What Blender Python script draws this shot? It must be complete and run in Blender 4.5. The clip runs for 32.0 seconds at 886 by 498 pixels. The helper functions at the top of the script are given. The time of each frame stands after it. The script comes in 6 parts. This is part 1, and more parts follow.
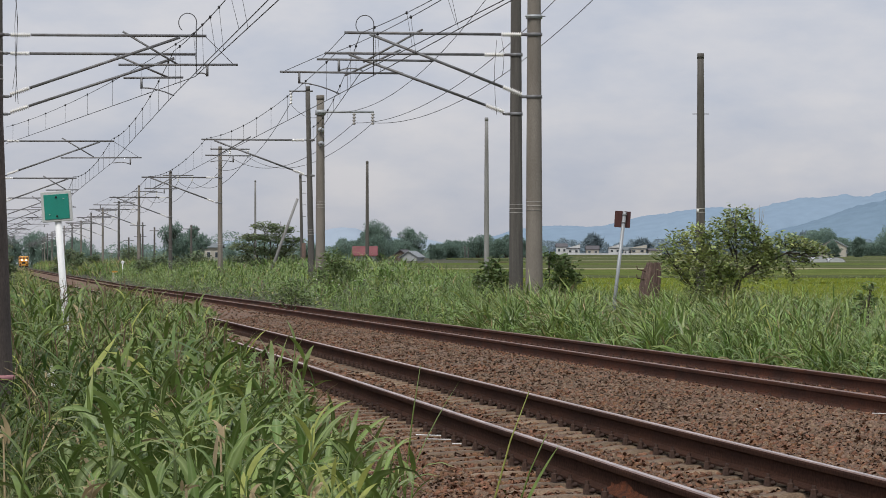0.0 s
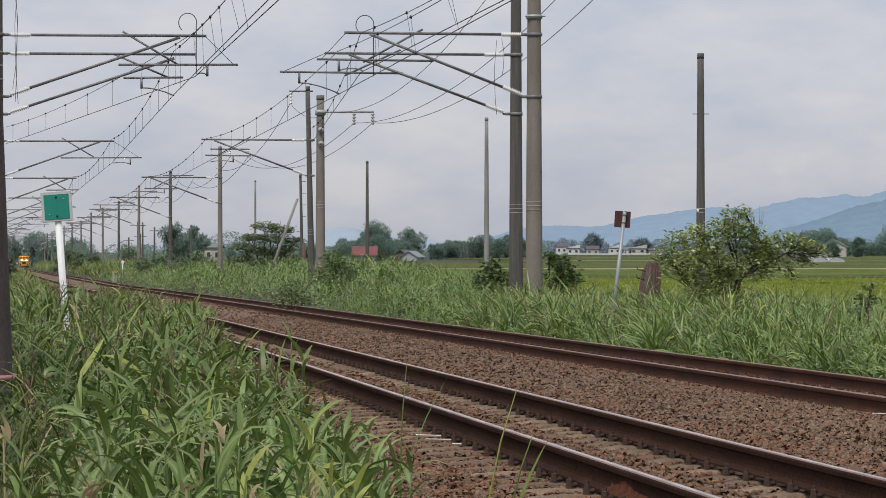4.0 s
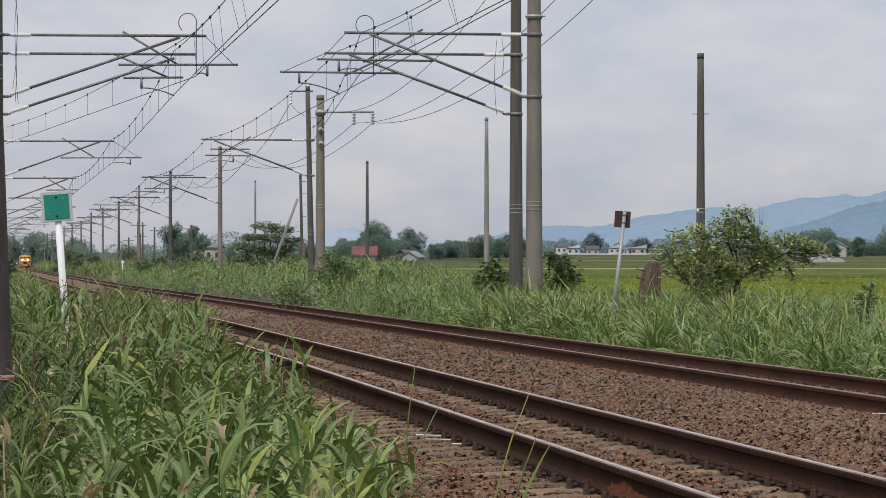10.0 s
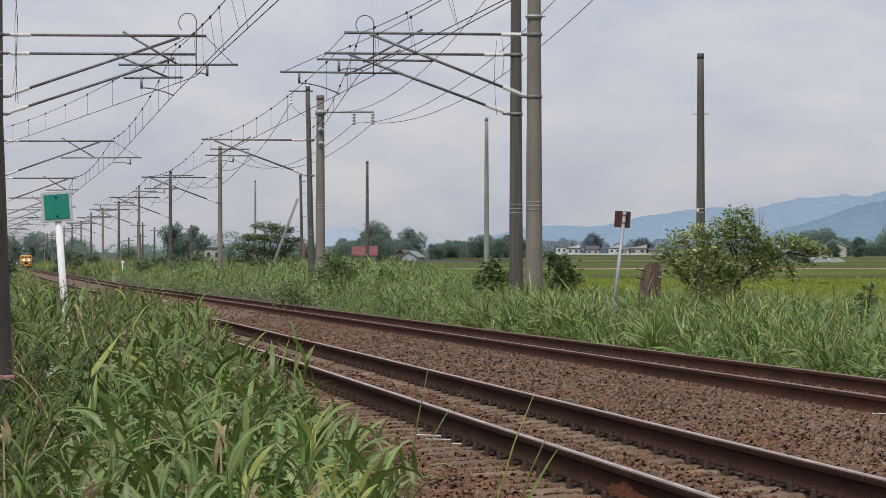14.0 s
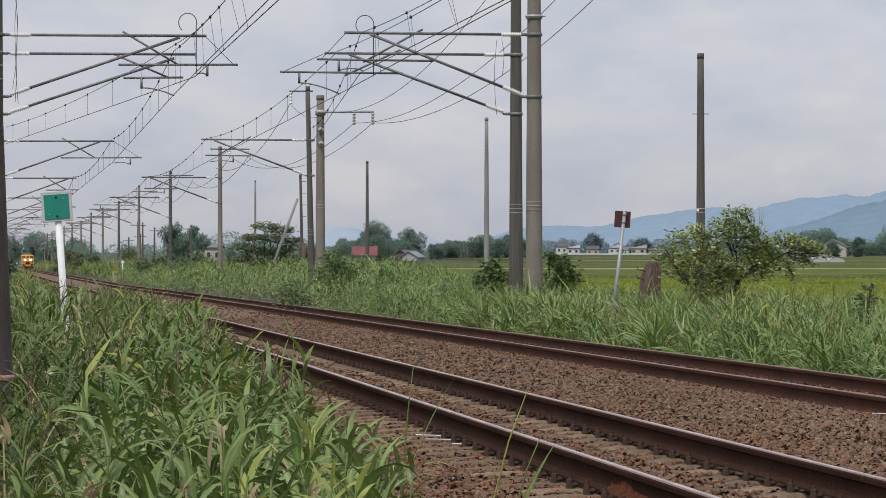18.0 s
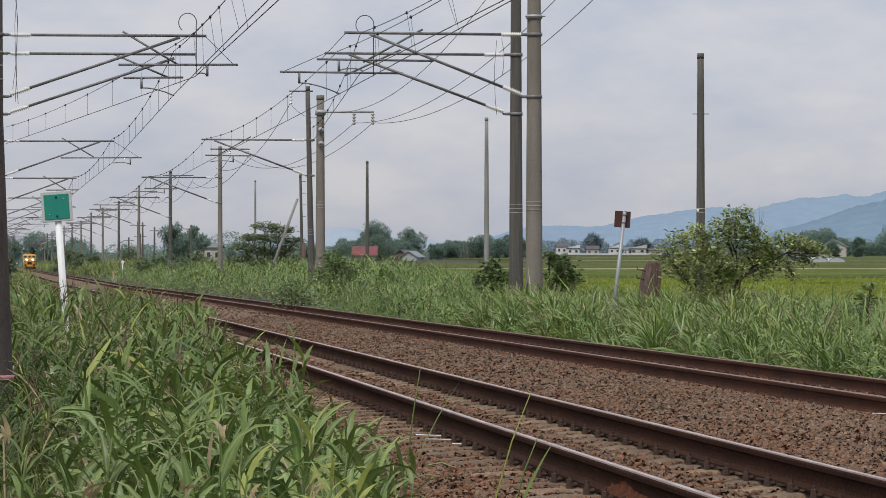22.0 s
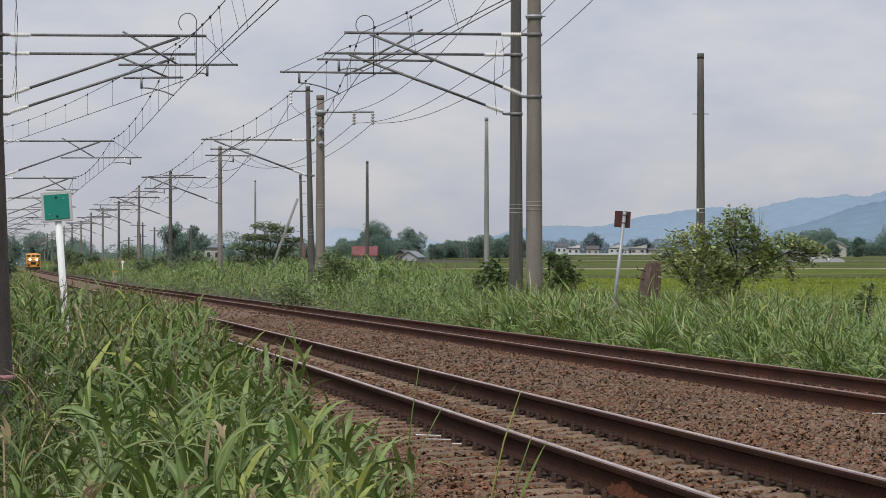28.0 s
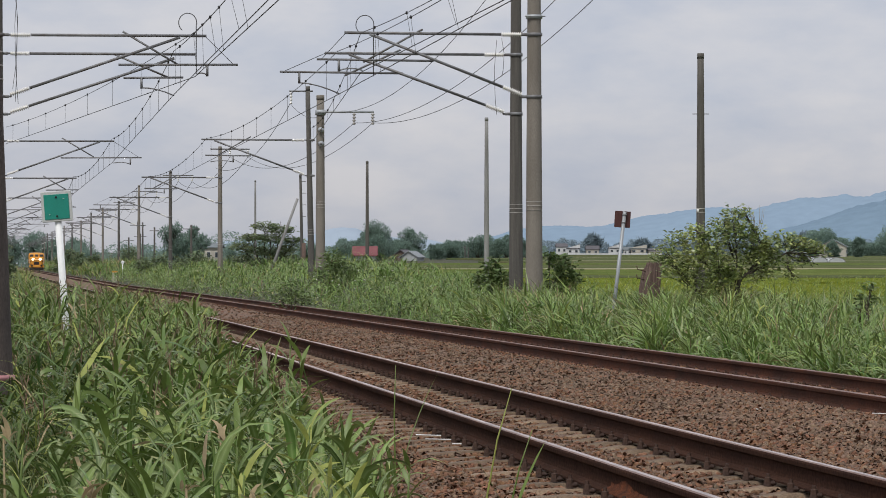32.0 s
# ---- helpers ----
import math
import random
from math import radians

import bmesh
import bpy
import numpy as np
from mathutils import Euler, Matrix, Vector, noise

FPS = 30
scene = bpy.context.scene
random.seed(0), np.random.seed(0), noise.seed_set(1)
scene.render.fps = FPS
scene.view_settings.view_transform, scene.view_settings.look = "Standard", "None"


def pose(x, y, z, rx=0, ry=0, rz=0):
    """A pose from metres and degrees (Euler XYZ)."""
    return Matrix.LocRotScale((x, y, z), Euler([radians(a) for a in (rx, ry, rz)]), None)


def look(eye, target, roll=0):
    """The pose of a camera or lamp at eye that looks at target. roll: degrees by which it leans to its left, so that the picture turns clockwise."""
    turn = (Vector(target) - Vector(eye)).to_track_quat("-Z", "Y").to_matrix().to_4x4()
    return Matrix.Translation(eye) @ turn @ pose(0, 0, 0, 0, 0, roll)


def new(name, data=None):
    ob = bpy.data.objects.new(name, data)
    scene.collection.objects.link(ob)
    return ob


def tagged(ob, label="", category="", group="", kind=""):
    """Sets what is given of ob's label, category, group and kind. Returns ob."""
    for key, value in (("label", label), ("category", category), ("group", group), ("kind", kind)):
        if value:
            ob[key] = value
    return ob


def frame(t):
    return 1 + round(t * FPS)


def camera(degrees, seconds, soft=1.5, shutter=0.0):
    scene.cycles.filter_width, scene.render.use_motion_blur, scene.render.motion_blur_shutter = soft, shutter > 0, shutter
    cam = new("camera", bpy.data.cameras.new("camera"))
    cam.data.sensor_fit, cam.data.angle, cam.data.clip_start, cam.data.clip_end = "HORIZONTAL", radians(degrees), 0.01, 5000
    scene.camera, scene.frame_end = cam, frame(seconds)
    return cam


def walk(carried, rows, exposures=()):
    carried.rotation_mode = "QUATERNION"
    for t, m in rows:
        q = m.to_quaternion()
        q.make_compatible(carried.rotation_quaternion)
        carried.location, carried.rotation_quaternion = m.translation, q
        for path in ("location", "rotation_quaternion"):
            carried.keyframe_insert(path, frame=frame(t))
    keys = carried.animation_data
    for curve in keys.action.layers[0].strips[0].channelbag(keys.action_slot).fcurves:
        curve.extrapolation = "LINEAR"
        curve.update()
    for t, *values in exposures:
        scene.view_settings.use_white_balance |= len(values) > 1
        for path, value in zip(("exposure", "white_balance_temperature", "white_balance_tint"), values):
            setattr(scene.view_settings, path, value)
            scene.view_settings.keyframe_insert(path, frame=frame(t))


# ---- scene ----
# ---- camera ----
cam = camera(14.89, 32.0, soft=0.9)
EYE = (0.0, 0.0, 1.05)
walk(cam, [(0.0, look(EYE, (0.0, 100.0, 1.2333))), (32.0, look(EYE, (0.0, 100.0, 1.2333)))],
     exposures=[(0.0, 0.01), (12.0, 0.01), (20.0, 0.0), (32.0, -0.01)])

# ---- sky, sun and exposure ----
SUN_ELEV, SUN_ROT = 52.0, 205.0
world = bpy.data.worlds.new("overcast_sky")
scene.world = world
world.use_nodes = True
wt = world.node_tree
wt.nodes.clear()


def wnode(kind, **vals):
    n = wt.nodes.new(kind)
    for k, v in vals.items():
        n.inputs[k].default_value = v
    return n


w_out = wnode("ShaderNodeOutputWorld")
w_bg = wnode("ShaderNodeBackground", Strength=0.1)
w_sky = wt.nodes.new("ShaderNodeTexSky")
w_sky.sky_type, w_sky.sun_disc = "NISHITA", False
w_sky.sun_elevation, w_sky.sun_rotation = radians(SUN_ELEV), radians(SUN_ROT)
w_co = wt.nodes.new("ShaderNodeTexCoord")
w_map = wt.nodes.new("ShaderNodeMapping")
w_map.inputs["Scale"].default_value = (12.0, 12.0, 30.0)
w_noise = wnode("ShaderNodeTexNoise", Scale=1.6, Detail=5.0, Roughness=0.55)
w_ramp = wt.nodes.new("ShaderNodeValToRGB")
w_ramp.color_ramp.elements[0].position, w_ramp.color_ramp.elements[0].color = 0.36, (4.85, 5.18, 6.1, 1)
w_ramp.color_ramp.elements[1].position, w_ramp.color_ramp.elements[1].color = 0.68, (6.38, 6.32, 6.68, 1)
w_sep = wt.nodes.new("ShaderNodeSeparateXYZ")
w_zen = wt.nodes.new("ShaderNodeMapRange")
w_zen.inputs["From Min"].default_value, w_zen.inputs["From Max"].default_value = 0.0, 1.0
w_zen.inputs["To Min"].default_value, w_zen.inputs["To Max"].default_value = 1.0, 1.55
w_mul = wt.nodes.new("ShaderNodeVectorMath")
w_mul.operation = "SCALE"
w_mix = wt.nodes.new("ShaderNodeMixRGB")
w_mix.inputs["Fac"].default_value = 0.93
w_low = wt.nodes.new("ShaderNodeMapRange")
w_low.inputs["From Min"].default_value, w_low.inputs["From Max"].default_value = -0.004, 0.05
w_low.inputs["To Min"].default_value, w_low.inputs["To Max"].default_value = 0.86, 1.0
w_both = wt.nodes.new("ShaderNodeMath")
w_both.operation = "MULTIPLY"
L = wt.links.new
L(w_co.outputs["Generated"], w_map.inputs["Vector"])
L(w_map.outputs["Vector"], w_noise.inputs["Vector"])
L(w_noise.outputs["Fac"], w_ramp.inputs["Fac"])
L(w_co.outputs["Generated"], w_sep.inputs["Vector"])
L(w_sep.outputs["Z"], w_zen.inputs["Value"])
L(w_ramp.outputs["Color"], w_mul.inputs[0])
L(w_sep.outputs["Z"], w_low.inputs["Value"])
L(w_zen.outputs["Result"], w_both.inputs[0]), L(w_low.outputs["Result"], w_both.inputs[1])
L(w_both.outputs["Value"], w_mul.inputs["Scale"])
L(w_sky.outputs["Color"], w_mix.inputs["Color1"])
L(w_mul.outputs["Vector"], w_mix.inputs["Color2"])
L(w_mix.outputs["Color"], w_bg.inputs["Color"])
L(w_bg.outputs["Background"], w_out.inputs["Surface"])

sun = new("sun", bpy.data.lights.new("sun", "SUN"))
sun.data.energy, sun.data.angle, sun.data.color = 2.1, radians(10), (1.0, 0.96, 0.9)
sun.matrix_world = pose(0, 0, 60, 90 - SUN_ELEV, 0, 180 - SUN_ROT)


# ---- materials ----
def material(name, base, rough=0.8, metal=0.0, var=0.25, grain=0.0, scale=6.0, fine=60.0, tint=None, bump=0.3,
             random="", hue=0.0, spread=0.0, leaf=0.0, spec=0.4, bump_dist=0.01, stretch=(1, 1, 1), vein=0.0):
    """A surface with stains (scale) and grain (fine); random: 'object' or 'island' varies alike pieces."""
    m = bpy.data.materials.new(name)
    m.use_nodes = True
    nt = m.node_tree
    nt.nodes.clear()
    N, K = nt.nodes.new, nt.links.new
    out, b = N("ShaderNodeOutputMaterial"), N("ShaderNodeBsdfPrincipled")
    b.inputs["Roughness"].default_value, b.inputs["Metallic"].default_value = rough, metal
    b.inputs["Specular IOR Level"].default_value = spec
    co, mp = N("ShaderNodeTexCoord"), N("ShaderNodeMapping")
    mp.inputs["Scale"].default_value = stretch
    K(co.outputs["Object"], mp.inputs["Vector"])
    n1, n2 = N("ShaderNodeTexNoise"), N("ShaderNodeTexNoise")
    n1.inputs["Scale"].default_value, n1.inputs["Detail"].default_value = scale, 4
    n2.inputs["Scale"].default_value, n2.inputs["Detail"].default_value = fine, 3
    K(mp.outputs["Vector"], n1.inputs["Vector"]), K(mp.outputs["Vector"], n2.inputs["Vector"])
    mix = N("ShaderNodeMixRGB")
    other = tint or tuple(c * (1 - 0.55) for c in base)
    mix.inputs["Color1"].default_value, mix.inputs["Color2"].default_value = (*base, 1), (*other, 1)
    r1 = N("ShaderNodeMapRange")
    r1.inputs["From Min"].default_value, r1.inputs["From Max"].default_value = 0.35, 0.7
    r1.inputs["To Max"].default_value = min(1.0, var * 2.2)
    K(n1.outputs["Fac"], r1.inputs["Value"]), K(r1.outputs["Result"], mix.inputs["Fac"])
    col = mix.outputs["Color"]
    hsv = N("ShaderNodeHueSaturation")
    K(col, hsv.inputs["Color"])
    v2 = N("ShaderNodeMapRange")
    v2.inputs["From Min"].default_value, v2.inputs["From Max"].default_value = 0.3, 0.7
    v2.inputs["To Min"].default_value, v2.inputs["To Max"].default_value = 1 - grain, 1 + grain
    K(n2.outputs["Fac"], v2.inputs["Value"])
    val = v2.outputs["Result"]
    if random:
        if random == "object":
            rnd = N("ShaderNodeObjectInfo").outputs["Random"]
        else:
            rnd = N("ShaderNodeNewGeometry").outputs["Random Per Island"]
        v3 = N("ShaderNodeMapRange")
        v3.inputs["To Min"].default_value, v3.inputs["To Max"].default_value = 1 - spread, 1 + spread
        K(rnd, v3.inputs["Value"])
        mu = N("ShaderNodeMath")
        mu.operation = "MULTIPLY"
        K(val, mu.inputs[0]), K(v3.outputs["Result"], mu.inputs[1])
        val = mu.outputs["Value"]
        if hue:
            wob = N("ShaderNodeMath")
            wob.operation = "MULTIPLY"
            wob.inputs[1].default_value = 7.31
            K(rnd, wob.inputs[0])
            fr = N("ShaderNodeMath")
            fr.operation = "FRACT"
            K(wob.outputs["Value"], fr.inputs[0])
            h3 = N("ShaderNodeMapRange")
            h3.inputs["To Min"].default_value, h3.inputs["To Max"].default_value = 0.5 - hue, 0.5 + hue
            K(fr.outputs["Value"], h3.inputs["Value"]), K(h3.outputs["Result"], hsv.inputs["Hue"])
    K(val, hsv.inputs["Value"])
    tone = hsv.outputs["Color"]
    if vein:
        # a pale midrib, dry tips, and plants that differ from one another
        def power(attr, e, k):
            a, p, q = N("ShaderNodeAttribute"), N("ShaderNodeMath"), N("ShaderNodeMath")
            a.attribute_name = attr
            p.operation, p.inputs[1].default_value = "POWER", e
            q.operation, q.inputs[1].default_value = "MULTIPLY", k
            K(a.outputs["Fac"], p.inputs[0]), K(p.outputs["Value"], q.inputs[0])
            return q.outputs["Value"]
        for attr, e, k, c in (("plant", 1.0, 0.60, (0.036, 0.070, 0.016)), ("bright", 1.0, 0.36, (0.225, 0.305, 0.078)), ("rib", 3.0, vein, (0.34, 0.42, 0.18)), ("along", 8.0, 0.65, (0.40, 0.34, 0.15))):
            mx = N("ShaderNodeMixRGB")
            mx.inputs["Color2"].default_value = (*c, 1)
            K(power(attr, e, k), mx.inputs["Fac"]), K(tone, mx.inputs["Color1"])
            tone = mx.outputs["Color"]
    K(tone, b.inputs["Base Color"])
    if bump:
        bp = N("ShaderNodeBump")
        bp.inputs["Strength"].default_value, bp.inputs["Distance"].default_value = bump, bump_dist
        K(n2.outputs["Fac"], bp.inputs["Height"]), K(bp.outputs["Normal"], b.inputs["Normal"])
    if leaf:
        tr, ms = N("ShaderNodeBsdfTranslucent"), N("ShaderNodeMixShader")
        ms.inputs["Fac"].default_value = leaf
        K(tone, tr.inputs["Color"])
        K(b.outputs["BSDF"], ms.inputs[1]), K(tr.outputs["BSDF"], ms.inputs[2])
        K(ms.outputs["Shader"], out.inputs["Surface"])
    else:
        K(b.outputs["BSDF"], out.inputs["Surface"])
    return m


def glowing(name, color, strength):
    m = bpy.data.materials.new(name)
    m.use_nodes = True
    b = m.node_tree.nodes["Principled BSDF"]
    b.inputs["Base Color"].default_value = (*color, 1)
    b.inputs["Emission Color"].default_value, b.inputs["Emission Strength"].default_value = (*color, 1), strength
    return m


M_SOIL = material("soil_with_low_grass", (0.042, 0.048, 0.022), 0.95, scale=0.35, fine=9, grain=0.35, tint=(0.065, 0.055, 0.035), var=0.3, bump=0.8, bump_dist=0.05)
M_PADDY = material("rice_leaf", (0.138, 0.158, 0.020), 0.9, spec=0.0, scale=0.06, fine=1.2, grain=0.38, tint=(0.100, 0.130, 0.020), var=0.5, bump=1.0, bump_dist=0.3, stretch=(0.5, 1, 1))
M_PADDY3 = material("rice_leaf_fresh", (0.094, 0.132, 0.034), 0.9, spec=0.0, scale=0.05, fine=1.0, grain=0.38, tint=(0.126, 0.146, 0.050), var=0.5, bump=1.0, bump_dist=0.3, stretch=(0.4, 1, 1))
M_PADDY2 = material("rice_leaf_older", (0.078, 0.105, 0.046), 0.9, spec=0.0, scale=0.04, fine=0.9, grain=0.38, tint=(0.120, 0.118, 0.060), var=0.5, bump=1.0, bump_dist=0.3, stretch=(0.4, 1, 1))
M_DYKE = material("dry_grass_bank", (0.30, 0.26, 0.14), 0.9, scale=0.03, fine=2.0, grain=0.2, tint=(0.13, 0.155, 0.06), var=0.5, bump=0.6)
M_BED = material("ballast_bed", (0.190, 0.108, 0.068), 0.9, scale=0.6, fine=34, grain=0.42, tint=(0.112, 0.080, 0.057), var=0.5, bump=1.0, bump_dist=0.025, spec=0.34)
M_STONE = material("rusty_ballast_stone", (0.186, 0.095, 0.054), 0.88, scale=0.6, fine=60, grain=0.3, tint=(0.172, 0.094, 0.057), var=0.5, bump=0.6, random="island", spread=0.34, hue=0.01, spec=0.25)
M_STONE_G = material("grey_brown_ballast_stone", (0.184, 0.121, 0.082), 0.88, scale=0.6, fine=60, grain=0.3, tint=(0.164, 0.116, 0.082), var=0.5, bump=0.6, random="island", spread=0.34, hue=0.01, spec=0.25)
M_RAIL = material("rusted_rail_web", (0.045, 0.021, 0.014), 0.85, metal=0.0, scale=1.2, fine=40, grain=0.35, tint=(0.098, 0.034, 0.017), var=0.28, bump=0.3, spec=0.12)
M_RAIL_N = material("dark_rail_web", (0.036, 0.019, 0.014), 0.9, scale=1.2, fine=40, grain=0.35, tint=(0.068, 0.032, 0.020), var=0.25, bump=0.3, spec=0.04)
M_RUN = material("worn_rail_head", (0.62, 0.52, 0.47), 0.34, metal=0.7, scale=2, fine=50, grain=0.15, tint=(0.22, 0.145, 0.115), var=0.3, bump=0.05)
M_RUN2 = material("rusty_rail_head", (0.22, 0.13, 0.095), 0.5, metal=0.4, scale=2, fine=50, grain=0.15, tint=(0.15, 0.08, 0.06), var=0.3, bump=0.05)
M_SLEEPER = material("weathered_concrete_sleeper", (0.205, 0.150, 0.098), 0.9, scale=5, fine=80, grain=0.3, tint=(0.135, 0.082, 0.050), var=0.5, bump=0.4, random="object", spread=0.3)
M_IRON = material("oily_rusty_iron", (0.034, 0.021, 0.017), 0.85, metal=0.0, scale=8, fine=90, grain=0.3, tint=(0.10, 0.05, 0.03), var=0.3)
M_CONC = material("weathered_concrete_pole", (0.224, 0.202, 0.172), 0.95, scale=1.1, fine=45, grain=0.18, tint=(0.145, 0.127, 0.104), var=0.4, bump=0.25, stretch=(3, 3, 0.5))
M_CONC_D = material("dark_stained_concrete_pole", (0.086, 0.081, 0.073), 0.9, scale=1.3, fine=45, grain=0.2, tint=(0.135, 0.124, 0.108), var=0.35, bump=0.25, stretch=(3, 3, 0.4))
M_CONC_S = material("dark_concrete_with_lime_streaks", (0.084, 0.078, 0.069), 0.95, scale=2.2, fine=45, grain=0.2, tint=(0.24, 0.225, 0.20), var=0.12, bump=0.25, stretch=(7, 7, 0.3))
M_CONC_G = material("grey_concrete_pole", (0.27, 0.27, 0.262), 0.9, scale=1.1, fine=45, grain=0.12, tint=(0.17, 0.165, 0.155), var=0.4, bump=0.25, stretch=(3, 3, 0.4))
M_BROWN = material("brown_stained_concrete_pole", (0.098, 0.078, 0.068), 0.85, scale=3, fine=55, grain=0.3, tint=(0.052, 0.042, 0.038), var=0.4, bump=0.4, stretch=(2, 2, 0.6))
M_GALV = material("galvanised_steel_tube", (0.20, 0.205, 0.21), 0.55, metal=0.3, scale=5, fine=60, grain=0.12, tint=(0.12, 0.105, 0.095), var=0.35, bump=0.1)
M_GALV_L = material("bright_galvanised_post", (0.36, 0.38, 0.39), 0.5, metal=0.35, scale=4, fine=60, grain=0.1, var=0.15, bump=0.1)
M_BAND = material("pale_steel_band", (0.42, 0.40, 0.37), 0.6, metal=0.2, var=0.15, bump=0.05)
M_CERAMIC = material("white_porcelain", (0.78, 0.77, 0.73), 0.22, var=0.08, bump=0.0, spec=0.6)
M_WIRE = material("dark_copper_wire", (0.075, 0.072, 0.07), 0.6, metal=0.4, var=0.2, bump=0.0)
M_WHITE = material("white_paint", (0.80, 0.81, 0.80), 0.45, scale=3, fine=40, grain=0.04, tint=(0.62, 0.62, 0.6), var=0.12, bump=0.03)
M_GREEN = material("green_reflective_sheet", (0.012, 0.235, 0.175), 0.5, scale=5, fine=60, grain=0.06, tint=(0.014, 0.17, 0.13), var=0.15, bump=0.03)
M_RUST = material("red_brown_back_plate", (0.075, 0.026, 0.022), 0.6, scale=8, fine=70, grain=0.15, tint=(0.04, 0.015, 0.014), var=0.25, bump=0.1)
M_BLACK = material("black_rubber", (0.012, 0.012, 0.013), 0.7, var=0.1, bump=0.0)
M_PINK = material("faded_pink_tape", (0.55, 0.26, 0.27), 0.6, var=0.2, bump=0.0)
M_REED = material("reed_leaf", (0.088, 0.149, 0.029), 0.44, scale=0.9, fine=25, grain=0.12, tint=(0.174, 0.237, 0.061), var=0.45, bump=0.0, random="island", spread=0.42, hue=0.02, leaf=0.18, spec=0.38, vein=0.5)
# darker than the reeds: shade among dense blades is put into this colour
M_FINE_SHADE = material("fine_blade_with_shade_tone", (0.048, 0.086, 0.020), 0.45, scale=1.2, fine=25, grain=0.12, tint=(0.092, 0.126, 0.03), var=0.4, bump=0.0, random="island", spread=0.5, hue=0.02, leaf=0.25, spec=0.25, vein=0.5)
M_REED_R = material("bank_grass_leaf", (0.130, 0.226, 0.048), 0.38, scale=0.7, fine=20, grain=0.12, tint=(0.232, 0.318, 0.096), var=0.5, bump=0.0, random="island", spread=0.46, hue=0.018, leaf=0.2, spec=0.45, vein=0.5)
M_STRAW = material("withered_leaf", (0.42, 0.33, 0.19), 0.8, scale=3, fine=30, grain=0.15, var=0.25, bump=0.0, random="island", spread=0.3, leaf=0.25)
M_YELLOW_LEAF = material("yellowing_leaf", (0.36, 0.38, 0.10), 0.5, scale=3, fine=30, grain=0.15, tint=(0.22, 0.28, 0.06), var=0.3, bump=0.0, random="island", spread=0.3, leaf=0.3)
M_SEED = material("brown_seed_head", (0.20, 0.135, 0.085), 0.85, scale=3, fine=30, grain=0.2, var=0.3, bump=0.0, random="island", spread=0.3, leaf=0.2)
M_LEAF = material("shrub_leaf", (0.190, 0.256, 0.080), 0.38, scale=2.0, fine=20, grain=0.1, tint=(0.40, 0.435, 0.165), var=0.55, bump=0.0, random="island", spread=0.55, hue=0.02, leaf=0.36, spec=0.7)
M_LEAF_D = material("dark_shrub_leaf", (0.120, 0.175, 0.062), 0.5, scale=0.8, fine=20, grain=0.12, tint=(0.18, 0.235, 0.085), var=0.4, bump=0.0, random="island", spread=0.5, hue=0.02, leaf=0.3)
# lighter copy of the dark leaf, with haze in its colour for farther plants
M_LEAF_H = material("haze_lightened_leaf", (0.155, 0.210, 0.110), 0.5, scale=0.8, fine=20, grain=0.12, tint=(0.215, 0.245, 0.13), var=0.45, bump=0.0, random="island", spread=0.45, hue=0.02, leaf=0.36)
# both far leaf colours are paled and blued to carry distance haze
M_FAR = material("haze_tinted_tree_leaf", (0.222, 0.308, 0.248), 0.95, scale=0.12, fine=1.5, grain=0.12, tint=(0.18, 0.25, 0.21), var=0.4, bump=0.0, random="island", spread=0.12, leaf=0.55, spec=0.0)
M_FAR2 = material("haze_tinted_wood_leaf", (0.25, 0.315, 0.345), 0.95, scale=0.05, fine=0.8, grain=0.1, tint=(0.22, 0.28, 0.31), var=0.4, bump=0.0, random="island", spread=0.08, leaf=0.45, spec=0.0)
M_BARK = material("grey_brown_bark", (0.11, 0.095, 0.075), 0.9, scale=10, fine=60, grain=0.25, tint=(0.06, 0.05, 0.04), var=0.4, bump=0.6)
M_TWIG = material("bleached_twig", (0.34, 0.32, 0.28), 0.9, scale=10, fine=60, grain=0.2, var=0.3, bump=0.2)
M_TIMBER = material("split_weathered_timber", (0.155, 0.105, 0.085), 0.9, scale=6, fine=40, grain=0.3, tint=(0.07, 0.045, 0.037), var=0.45, bump=0.9, stretch=(6, 6, 0.4))
# distance haze is painted into the blue of these three hill colours
M_HILL1 = material("haze_tinted_wooded_hill", (0.170, 0.240, 0.305), 1.0, scale=0.008, fine=0.06, grain=0.06, tint=(0.15, 0.215, 0.28), var=0.25, bump=0.0, spec=0.0)
M_HILL2 = material("haze_tinted_far_ridge", (0.220, 0.296, 0.372), 1.0, scale=0.008, fine=0.06, grain=0.05, tint=(0.205, 0.275, 0.355), var=0.25, bump=0.0, spec=0.0)
M_HILL3 = material("haze_tinted_distant_ridge", (0.315, 0.375, 0.44), 1.0, scale=0.006, fine=0.03, grain=0.03, tint=(0.30, 0.36, 0.425), var=0.3, bump=0.0, spec=0.0)
M_WALL_W = material("white_render_wall", (0.60, 0.61, 0.60), 0.8, scale=0.4, fine=5, grain=0.05, var=0.15, bump=0.05)
M_WALL_C = material("cream_siding_wall", (0.50, 0.47, 0.40), 0.8, scale=0.4, fine=5, grain=0.05, var=0.15, bump=0.05)
M_WALL_G = material("grey_siding_wall", (0.36, 0.38, 0.38), 0.8, scale=0.4, fine=5, grain=0.05, var=0.15, bump=0.05)
M_ROOF_R = material("faded_red_metal_roof", (0.195, 0.066, 0.07), 0.7, scale=0.5, fine=6, grain=0.08, var=0.2, bump=0.05)
M_ROOF_D = material("dark_metal_roof", (0.10, 0.095, 0.10), 0.6, scale=0.5, fine=6, grain=0.08, var=0.2, bump=0.05)
M_ROOF_G = material("grey_green_metal_roof", (0.17, 0.195, 0.2), 0.65, scale=0.5, fine=6, grain=0.08, var=0.2, bump=0.05)
